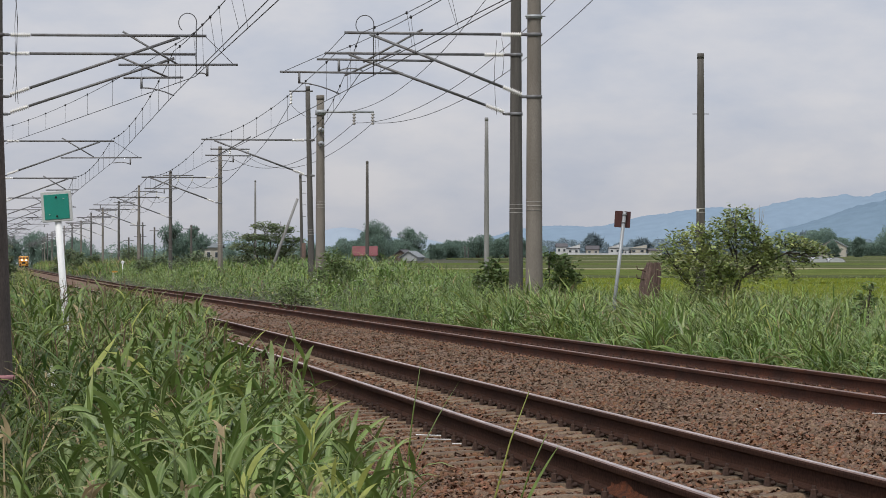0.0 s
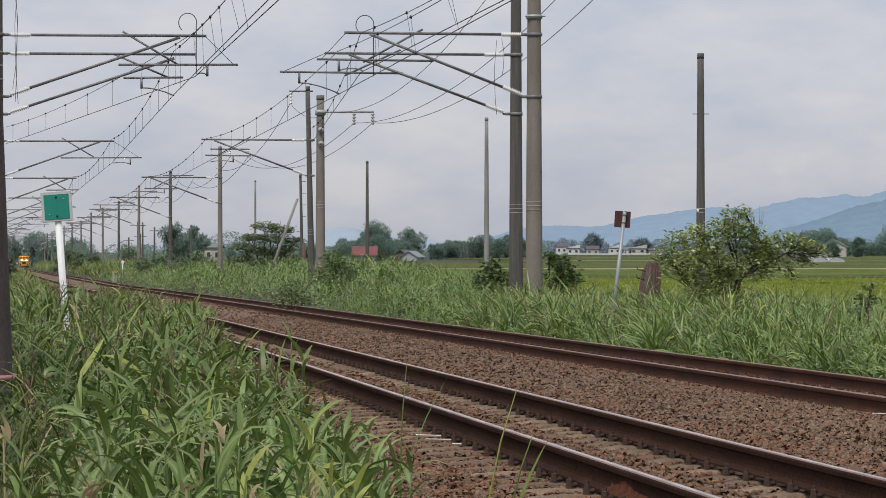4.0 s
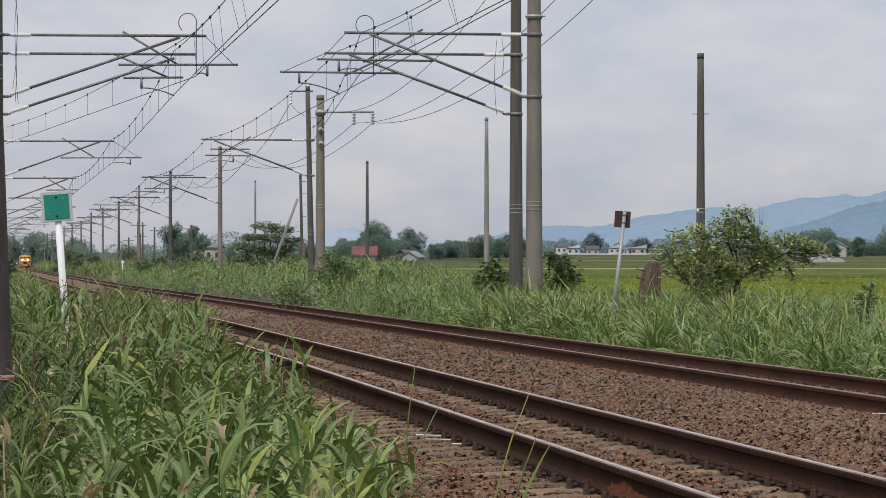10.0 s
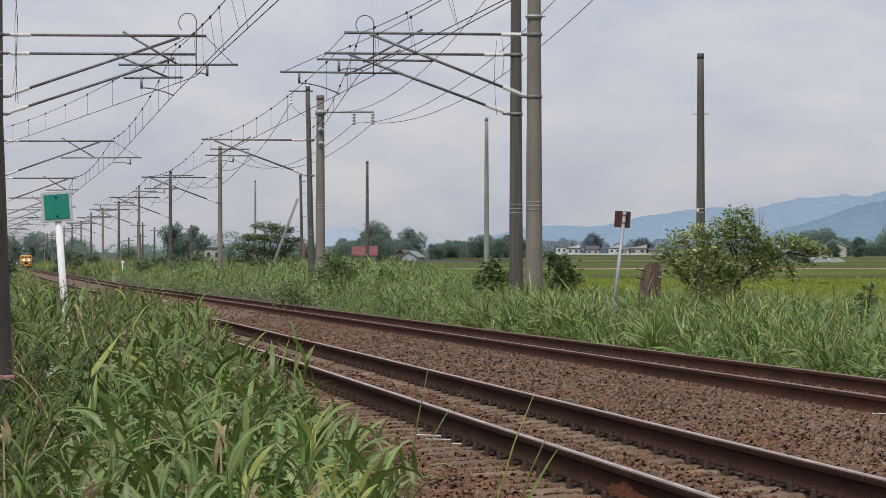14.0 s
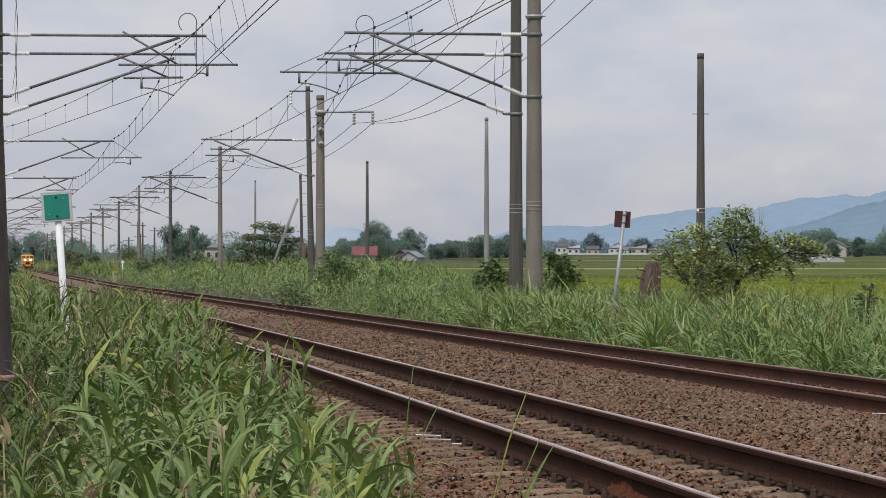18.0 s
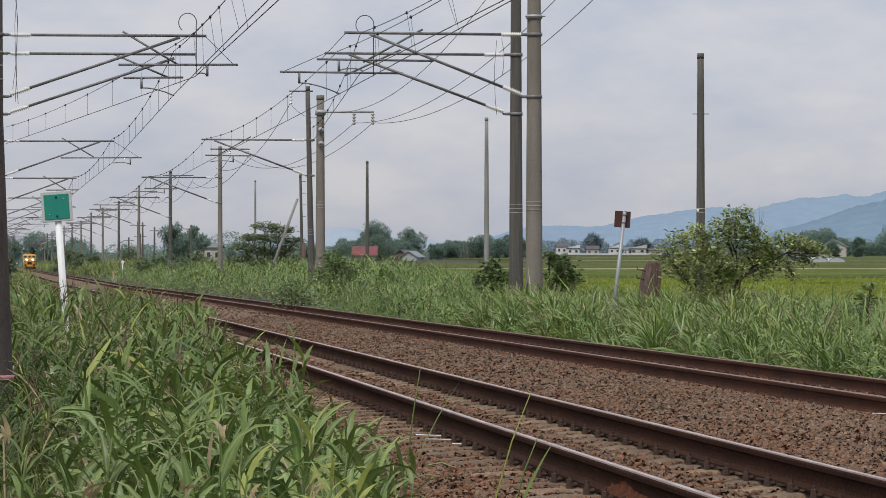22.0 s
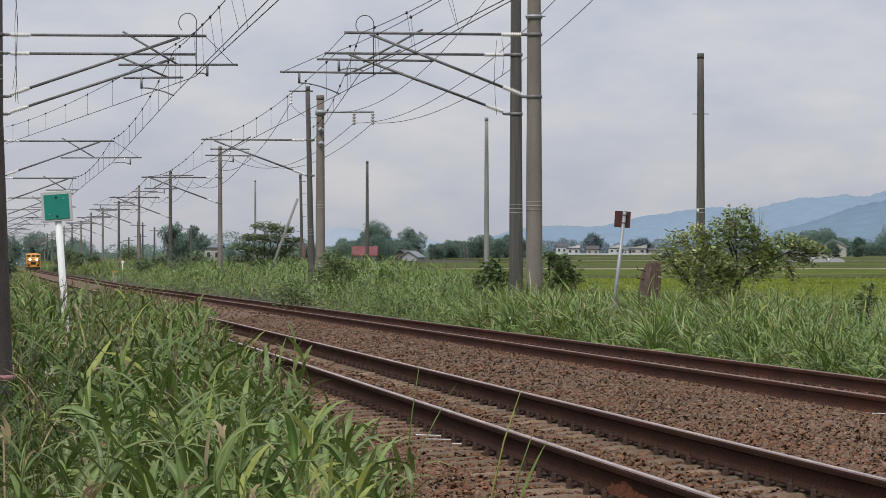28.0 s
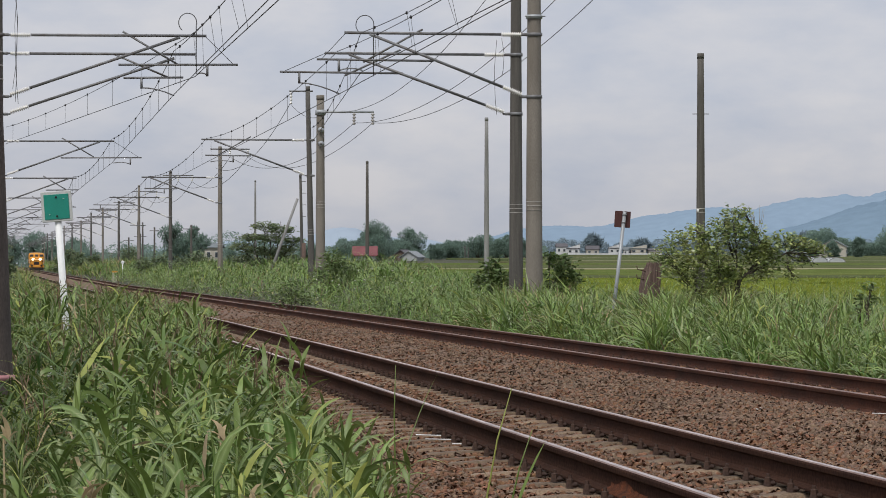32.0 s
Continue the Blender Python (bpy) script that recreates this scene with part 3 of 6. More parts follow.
def catenary_pole(d, u, height, dia, mat, label, arms, s, lean=0.0, low=False):
    """A concrete pole beside the line with its brackets; height above the rails."""
    x = float(far_x(d)) + u
    z0 = float(ground_z(x, d))
    dz = float(rail_z(d)) - z0
    t = tagged(thing("catenary_pole", Matrix.Translation((x, d, z0)) @ pose(0, 0, 0, 0, 0, -math.degrees(heading(d)))), label, "railway pole", group="poles along the railway")
    shaft_part(t, height + dz, dia, mat, lean=(lean, 0))
    r = dia / 2 - 0.02
    for a in arms:
        cantilever(t, s, dz, pole_r=r, **a)
    for z in (2.42, 2.52, 2.62):
        band(t, z + dz, dia / 2 - 0.006 * z, "painted_ring", M_BAND, 0.014, lean)
    return t


RUN_R = dict(tube=(4.67, 6.27), foot=(0.16, 4.83), diag=(4.08, 6.25), reg=(2.78, 5.76, 5.80), strut=((2.83, 6.37), (4.18, 5.74)), drop=5.29, steady=(4.32, 5.30))
OUT_R = dict(tube=(4.44, 6.52), foot=(0.16, 5.07), diag=(3.85, 6.5), reg=(2.36, 5.08, 5.89), strut=((2.62, 6.62), (4.0, 5.85)), drop=4.57, steady=(4.02, 5.66))
RUN_L = dict(tube=(4.81, 6.31), foot=(0.16, 4.83), diag=(4.29, 6.22), reg=(3.05, 4.51, 5.73), strut=((2.84, 6.3), (4.14, 5.75)), drop=3.49, steady=(4.29, 5.30), link=False)
OUT_L = dict(tube=(4.87, 6.52), foot=(0.16, 5.08), diag=(4.25, 6.49), reg=(2.81, 5.61, 5.84), strut=((2.91, 6.62), (4.19, 5.86)), drop=4.89, steady=(4.64, 5.62))
MID_L = dict(tube=(4.5, 6.12), foot=(0.16, 4.75), diag=(3.95, 6.1), reg=(2.4, 5.6, 5.46), strut=((2.45, 6.25), (3.7, 5.5)), drop=5.15, steady=(4.45, 5.26))
LOW_L = dict(tube=(4.3, 6.12), foot=(0.16, 4.75), diag=(3.85, 6.1), reg=(2.6, 4.4, 5.46), strut=((2.45, 6.25), (3.7, 5.5)), drop=3.2, steady=(4.15, 5.26), link=False)
MID_R = dict(tube=(4.35, 6.15), foot=(0.16, 4.75), diag=(3.85, 6.12), reg=(2.4, 4.2, 5.52), strut=((2.4, 6.28), (3.7, 5.55)), drop=3.1, steady=(4.0, 5.28), link=False)
ALT_R = dict(tube=(4.35, 6.15), foot=(0.16, 4.75), diag=(3.85, 6.12), reg=(2.5, 5.5, 5.60), strut=((2.4, 6.28), (3.9, 5.6)), drop=5.0, steady=(4.1, 5.28))

GREY_POLE = "grey concrete railway pole with tubular brackets over the track"
p0 = catenary_pole(79.0, 4.46, 9.6, 0.395, M_CONC, "thick beige concrete pole with brackets and porcelain insulators", [OUT_R], -1)
catenary_pole(82.5, 4.565, 9.6, 0.338, M_CONC_S, "dark stained concrete pole with brackets and porcelain insulators", [RUN_R], -1)
near_pole = catenary_pole(24.6, -7.915, 9.2, 0.375, M_BROWN, "dark brown stained concrete pole standing in the reeds", [RUN_L], 1, lean=-0.031)
catenary_pole(79.0, -8.05, 9.2, 0.33, M_CONC_D, GREY_POLE, [OUT_L], 1)
catenary_pole(82.5, -8.05, 9.2, 0.30, M_CONC_D, GREY_POLE, [RUN_L], 1)
catenary_pole(24.6, 4.4, 9.2, 0.35, M_CONC, GREY_POLE, [MID_R], -1)
catenary_pole(-30.0, 4.4, 9.2, 0.35, M_CONC, GREY_POLE, [ALT_R], -1)
catenary_pole(-30.0, -8.05, 9.2, 0.33, M_CONC_D, GREY_POLE, [MID_L], 1)

p1 = catenary_pole(133.8, 4.275, 8.25, 0.25, M_CONC_D, "slim dark concrete pole with a bracket and a short cross-arm", [MID_R], -1, lean=-0.02)
dz = float(rail_z(133.8)) - p1.matrix_basis.translation.z
g = Geo().box(0.95, 0.06, 0.06, (-0.42, 0, 8.05 + dz), 0.01)
part("cross_arm", g, M_GALV, p1)
part("insulator", insulator(Geo(), (-0.82, 0, 8.05 + dz), (-0.82, 0, 7.55 + dz), 4), M_CERAMIC, p1)
catenary_pole(133.8, -8.05, 8.6, 0.27, M_CONC_D, GREY_POLE, [MID_L], 1)

band(near_pole, 0.144 - near_pole.matrix_basis.translation.z, 0.192, "marking_tape", M_PINK, 0.035, -0.031)
for z, w in ((6.63, 0.24),):
    g = Geo().lathe([(0.165, -0.05), (0.195, -0.045), (0.195, 0.045), (0.165, 0.05)], 18, (0, 0, z + 0.75))
    g.box(w * 2, 0.05, 0.03, (0, -0.17, z + 0.74), 0.008)
    part("collar", g, M_GALV_L, p0, "galvanised collar with side lugs")


def hanging_lead(x, d, z0, z1, bow):
    g = Geo().tube([(x, d, z1), (x + bow, d, (z0 * 0.4 + z1 * 0.6)), (x + bow * 0.6, d, z0 * 0.8 + z1 * 0.2), (x, d, z0)], 0.006, 5)
    return tagged(new("lead_wire", g.mesh("lead_wire", M_WIRE, True)), "thin lead wire hanging beside a pole", "wire", group="hanging leads")


for x, d, z0, z1, b in ((-9.92, 78.6, 4.6, 7.6, 0.05), (-9.98, 78.6, 4.9, 7.6, 0.12), (-9.85, 78.6, 4.55, 7.6, -0.08), (1.30, 82.0, 4.45, 6.25, -0.06), (1.42, 82.0, 5.35, 6.3, 0.06)):
    hanging_lead(x, d, z0, z1, b)

STATIONS = [188.4, 243.0, 297.6, 352.0, 407.0, 461.0, 516.0, 570.0, 625.0, 680.0, 735.0, 790.0, 845.0, 900.0]
X_RIGHT = [4.25, 4.35, 4.5, 4.85, 5.1, 5.4, 5.6, 5.6, 5.5, 5.4, 5.2, 5.0, 5.0, 5.0]
for k, d in enumerate(STATIONS):
    pr = catenary_pole(d, X_RIGHT[k], 8.05 + 0.2 * ((k * 7) % 3 - 1), 0.28, M_CONC_D if k % 2 else M_CONC, GREY_POLE, [dict(ALT_R if k % 2 else MID_R, rad=0.04, n=6)], -1)
    z = 7.7 + float(rail_z(d)) - pr.matrix_basis.translation.z
    part("cross_arm", Geo().box(2.2, 0.07, 0.07, (0.55, 0, z), 0.012), M_GALV, pr)
    for q in (0.55, 1.55):
        part("insulator", insulator(Geo(), (q, 0, z), (q, 0, z - 0.4), 3), M_CERAMIC, pr)
    catenary_pole(d, -8.05, 8.05, 0.27, M_CONC_D, GREY_POLE, [dict(MID_L if k % 2 else LOW_L, rad=0.04, n=6)], 1)


def hung(p, q, sag, n=12):
    p, q = Vector(p), Vector(q)
    return [p.lerp(q, i / n) - Vector((0, 0, 4 * sag * (i / n) * (1 - i / n))) for i in range(n + 1)]


def overhead_line(label, posts, sag=0.42, droppers=9, near=5, thick=1.0):
    """posts: supports as (depth, across, height of contact wire, height of messenger, the messenger's offset)."""
    t = tagged(thing("overhead_line", Matrix.Translation(on_line(posts[0][0], posts[0][1], 0))), label, "overhead wire", group="overhead lines of the tracks")
    inv = t.matrix_basis.inverted()
    low_pts, high_pts, w = [], [], 0.010 * thick
    clip = Geo().lathe([(0.008, -0.034), (0.024, -0.022), (0.027, 0.0), (0.024, 0.022), (0.008, 0.034)], 8)
    clip = clip.mesh("dropper_clip", M_BLACK)
    for i in range(len(posts) - 1):
        (d0, u0, c0, m0, s0), (d1, u1, c1, m1, s1) = [(*p, 0.0)[:5] for p in posts[i:i + 2]]
        a, b = on_line(d0, u0, c0), on_line(d1, u1, c1)
        low_pts.append(a)
        m = hung(on_line(d0, u0 + s0, m0), on_line(d1, u1 + s1, m1), sag, 20)
        high_pts += m[:-1]
        if i < near:
            for k in range(droppers):
                f = (k + 0.5) / droppers
                p = a.lerp(b, f)
                j = f * 20
                q = m[int(j)].lerp(m[min(int(j) + 1, 20)], j - int(j))
                part("dropper", Geo().tube([p, q], 0.0055 * thick, 4), M_WIRE, t, at=inv)
                part("dropper_clip", clip, None, t, at=inv @ Matrix.Translation(q))
    low_pts.append(b)
    high_pts.append(m[-1])
    part("contact_wire", Geo().tube(low_pts, [w * (1.0 if p.y < 150 else 1.4) for p in low_pts], 5), M_WIRE, t, at=inv)
    part("messenger_wire", Geo().tube(high_pts, [w * (0.9 if p.y < 150 else 1.25) for p in high_pts], 5), M_WIRE, t, at=inv)
    return t


far_posts = [(-30.0, 0.1, 5.3, 6.25), (24.6, 0.1, 5.3, 6.25, -0.35), (82.5, 0.23, 5.30, 6.36), (133.8, 0.12, 5.28, 6.22)] + [(d, X_RIGHT[k] - (4.1 if k % 2 else 4.0), 5.28, 6.22) for k, d in enumerate(STATIONS)]
overhead_line("dark contact and messenger wires with droppers over the far track", far_posts)
near_posts = [(-30.0, NEAR, 5.3, 6.25), (24.6, NEAR + 0.33, 5.3, 6.25, -0.4), (82.5, NEAR + 0.18, 5.30, 6.36)] + [(d, NEAR + (0.05 if k % 2 else 0.34), 5.26, 6.2) for k, d in enumerate([133.8] + STATIONS)]
overhead_line("dark contact and messenger wires with droppers over the near track", near_posts)
overhead_line("second pair of wires drawn aside to an anchor pole", [(24.6, 0.35, 5.3, 6.3, -0.6), (79.0, 0.42, 5.64, 6.56), (128.0, 3.75, 5.85, 6.40)], droppers=8, near=2)
overhead_line("second pair of wires drawn aside to an anchor pole", [(24.6, NEAR + 0.62, 5.3, 6.3, -0.5), (79.0, NEAR + 0.5, 5.54, 6.58), (133.8, -7.8, 6.0, 6.66)], droppers=8, near=2, sag=0.26)


def lone_wire(label, p, q, sag, r=0.010):
    return tagged(new("feeder_wire", Geo().tube(hung(p, q, sag, 20), r, 5, caps=False).mesh("feeder_wire", M_WIRE, True)), label, "wire", group="feeder wires")


def bar_pole(name, label, x, d, top, dia, mat, lean=0.0, taper=1 / 75.0, tape=False):
    z0 = float(ground_z(x, d))
    t = tagged(thing(name, Matrix.Translation((x, d, z0))), label, "pole", group="bare concrete poles")
    shaft_part(t, top - z0, dia, mat, taper, (lean, 0))
    if tape:
        for k in (0.0, 0.13):
            part("band", Geo().lathe([(dia / 2 - 0.03, 0), (dia / 2 - 0.004, 0.003), (dia / 2 - 0.004, 0.03), (dia / 2 - 0.03, 0.033)], 16, (0, 0, tape - z0 + k)), M_BAND, t)
        part("tag", Geo().box(0.08, 0.012, 0.1, (-0.11, -dia / 2 + 0.03, tape - z0 + 0.032), 0.003), M_WHITE, t, "small white tag")
    return t


# anchor pole with its cross-arm and disc insulators
AX, AD = -4.63, 128.0
anchor = bar_pole("anchor_pole", "thick beige concrete anchor pole with cross-arm and disc insulators", AX, AD, 7.07, 0.362, M_CONC)
az = 1.05 - float(ground_z(AX, AD))
part("cross_arm", Geo().box(2.15, 0.07, 0.09, (0.95, -0.2, 5.36 + az), 0.015), M_GALV_L, anchor)
part("arm_collar", Geo().lathe([(0.165, 0), (0.2, 0.01), (0.2, 0.2), (0.165, 0.21)], 18, (0, 0, 5.28 + az)), M_GALV_L, anchor)
for q in (1.28, 1.98):
    part("insulator", insulator(Geo(), (q, -0.2, 5.36 + az), (q, -0.2, 4.9 + az), 4, 0.07), M_BAND, anchor)
for q in (4.72, 4.2):
    part("disc_insulator", Geo().lathe([(0.02, 0.06), (0.085, 0.05), (0.115, 0.0), (0.07, -0.02), (0.03, -0.05)], 16, (0.03, -0.26, q + az), pose(0, 0, 0, 90)), M_GALV_L, anchor, "grey porcelain disc insulator")
    part("disc_cap", Geo().lathe([(0.045, 0.0), (0.045, 0.05), (0.02, 0.06)], 12, (0.03, -0.32, q + az), pose(0, 0, 0, 90)), M_GALV, anchor)
for z in (1.78, 1.9, 2.0):
    band(anchor, z + az, 0.168, "painted_ring", M_BAND, 0.014)

tall = bar_pole("bare_pole", "tall bare weathered concrete pole behind the leafy shrub", 9.12, 120.0, 8.17, 0.335, M_CONC_S, tape=2.55)
part("cross_rod", Geo().tube([(-0.29, 0, 6.05 - tall.matrix_basis.translation.z), (0.29, 0, 6.05 - tall.matrix_basis.translation.z)], 0.014, 6), M_GALV, tall, "thin steel rod through the pole")
bar_pole("bare_pole", "pale grey bare concrete pole with a dark cap", 2.35, 183.0, 8.46, 0.30, M_CONC_G)
bar_pole("bare_pole", "dark bare concrete pole near the red-roofed barn", -5.5, 246.0, 7.86, 0.29, M_CONC_D)
bar_pole("bare_pole", "grey bare concrete pole behind the bushes", -20.6, 372.0, 9.25, 0.30, M_CONC_G)
post = bar_pole("stayed_post", "thin dark post with a timber foot and climbing pegs", -6.63, 160.0, 4.84, 0.15, M_CONC_D, lean=-0.02, taper=1 / 120)
part("timber_foot", Geo().tube([(0.08, -0.12, -0.3), (0.06, -0.12, 1.75)], 0.095, 10), M_TIMBER, post, "brown timber post bolted to the foot")
for k in range(4):
    part("peg", Geo().tube([(-0.05, 0, 3.0 + k * 0.55), (0.16, 0, 3.0 + k * 0.55)], 0.014, 6), M_GALV, post)
g = Geo().tube([(-8.46, 159.6, -0.7), (-6.86, 159.9, 3.72)], [0.075, 0.06], 12)
tagged(new("stay_strut", g.mesh("stay_strut", M_CONC_G, True)), "pale concrete strut leaning against a thin post", "strut")
# old line of poles further off to the right of the track
for (x, d, top, w) in ((-40.0, 470.0, 4.9, 1.3), (-48.2, 520.0, 3.75, 1.6), (-42.7, 482.0, 5.7, 0.5), (5.85, 900.0, 3.5, 1.4), (6.7, 905.0, 3.1, 1.2), (49.0, 940.0, 2.6, 1.2), (-43.2, 480.0, 5.75, 2.2), (-29.7, 400.0, 4.6, 2.0), (-50.0, 560.0, 4.6, 2.0)):
    t = bar_pole("utility_pole", "distant utility pole with a cross-arm", x, d, top, 0.3, M_CONC_D)
    part("cross_arm", Geo().box(w, 0.1, 0.1, (0, 0, top - 0.5 - float(ground_z(x, d)))), M_GALV, t)

# feeder wires beside the far track
arm = Geo().box(2.2, 0.09, 0.09, (0.95, 0, 8.22), 0.015)
part("cross_arm", arm, M_GALV, p0)
for k, (x0, x1) in enumerate(((-3.35, 2.95), (-2.65, 3.7))):
    part("insulator", insulator(Geo(), (x1 - 2.1, 0, 8.22), (x1 - 2.1, 0, 7.86), 4), M_CERAMIC, p0)
    lone_wire("dark feeder wire sagging between poles", (x0, 127.8, 6.04), (x1, 79.0, 7.2 + 0.15 * (1 - k)), 0.86)
    lone_wire("dark feeder wire sagging between poles", (x0, 127.8, 6.04), (float(far_x(188.4)) + 4.25 + (0.55, 1.55)[k], 188.4, float(rail_z(188.4)) + 7.3), 1.1, 0.012)
    for i in range(5):
        a, b = STATIONS[i], STATIONS[i + 1]
        q = (0.55, 1.55)[k]
        lone_wire("dark feeder wire sagging between poles", on_line(a, X_RIGHT[i] + q, 7.3), on_line(b, X_RIGHT[i + 1] + q, 7.3), 1.0, 0.014)
lone_wire("dark feeder wire rising to the pole's head", (-3.83, 127.85, 6.44), (3.3, 79.2, 10.6), 1.5)
lone_wire("dark feeder wire between two neighbouring poles", (-6.03, 133.8, 7.04), (-4.6, 128.1, 6.3), 0.25)
lone_wire("dark feeder wire rising to the pole's cross-arm", (-6.03, 133.8, 7.04), (float(far_x(188.4)) + 4.0, 188.4, 5.9), 1.0, 0.012)


# jumper loops over the paired brackets
def jumper(x, d, z, r, drop):
    pts = [(x + r * math.sin(a), d, z + r * math.cos(a) * 1.05) for a in np.linspace(-2.5, 1.9, 16)] + [(x + r * 0.95, d, z - drop)]
    return tagged(new("jumper_wire", Geo().tube(pts, 0.011, 5).mesh("jumper_wire", M_WIRE, True)), "looped jumper wire between the messenger wires", "wire", group="jumper loops")


jumper(-1.82, 79.0, 6.42, 0.21, 1.2)
jumper(-5.95, 79.0, 6.47, 0.21, 1.2)


# ---- grass and reeds ----
def leaf_mesh_arrays(base, az, rise, droop, length, width, seg=5, fold=True, roll=None):
    """Bent tapering leaves, one for each row: arrays of vertices and quads."""
    n = len(base)
    t = np.linspace(0, 1, seg + 1)
    e = rise[:, None] - droop[:, None] * t[None, :] ** 1.2
    step = length[:, None] / seg
    run = np.concatenate([np.zeros((n, 1)), np.cumsum(np.cos(e[:, :-1]) * step, 1)], 1)
    up = np.concatenate([np.zeros((n, 1)), np.cumsum(np.sin(e[:, :-1]) * step, 1)], 1)
    ca, sa = np.cos(az)[:, None], np.sin(az)[:, None]
    mid = np.stack([base[:, 0:1] + run * ca, base[:, 1:2] + run * sa, base[:, 2:3] + up], -1)
    prof = np.interp(t, [0, 0.15, 0.42, 0.75, 1.0], [0.35, 0.82, 1.0, 0.62, 0.02])
    w = 0.5 * width[:, None] * prof[None, :]
    r = rng.normal(0, 0.5, n)[:, None] if roll is None else roll[:, None]
    side = np.stack([-sa * np.cos(r) - np.sin(e) * np.sin(r) * ca, ca * np.cos(r) - np.sin(e) * np.sin(r) * sa, np.sin(r) * np.cos(e)], -1)
    lefts, rights = mid - side * w[..., None], mid + side * w[..., None]
    if fold:
        mid = mid.copy()
        mid[..., 2] -= w * 0.35
        v = np.stack([lefts, mid, rights], 2).reshape(n, -1, 3)
        k = np.arange(seg)[:, None] * 3
        q = np.concatenate([k + np.array([0, 1, 4, 3]), k + np.array([1, 2, 5, 4])], 0)
        per = (seg + 1) * 3
    else:
        v = np.stack([lefts, rights], 2).reshape(n, -1, 3)
        k = np.arange(seg)[:, None] * 2
        q = k + np.array([0, 1, 3, 2])
        per = (seg + 1) * 2
    quads = (np.arange(n)[:, None, None] * per + q[None]).reshape(-1, 4)
    return v.reshape(-1, 3), quads, np.repeat(np.arange(n), len(q))


def stem_arrays(root, tip, r):
    """Slim three-sided stems with a slight bow."""
    n = len(root)
    a = np.array([0, 2.094, 4.189])
    ring = np.stack([np.cos(a), np.sin(a), 0 * a], -1)
    bow = (tip - root) * np.array([0.25, 0.25, 0.55])
    lv = [root[:, None] + ring[None] * r[:, None, None], (root + bow)[:, None] + ring[None] * r[:, None, None] * 0.8, tip[:, None] + ring[None] * r[:, None, None] * 0.3]
    v = np.concatenate(lv, 1)
    q = np.array([(i * 3 + k, i * 3 + (k + 1) % 3, i * 3 + 3 + (k + 1) % 3, i * 3 + 3 + k) for i in range(2) for k in range(3)])
    return v.reshape(-1, 3), (np.arange(n)[:, None, None] * 9 + q[None]).reshape(-1, 4), np.zeros(n * 6, int)


REED_MARKS = {}


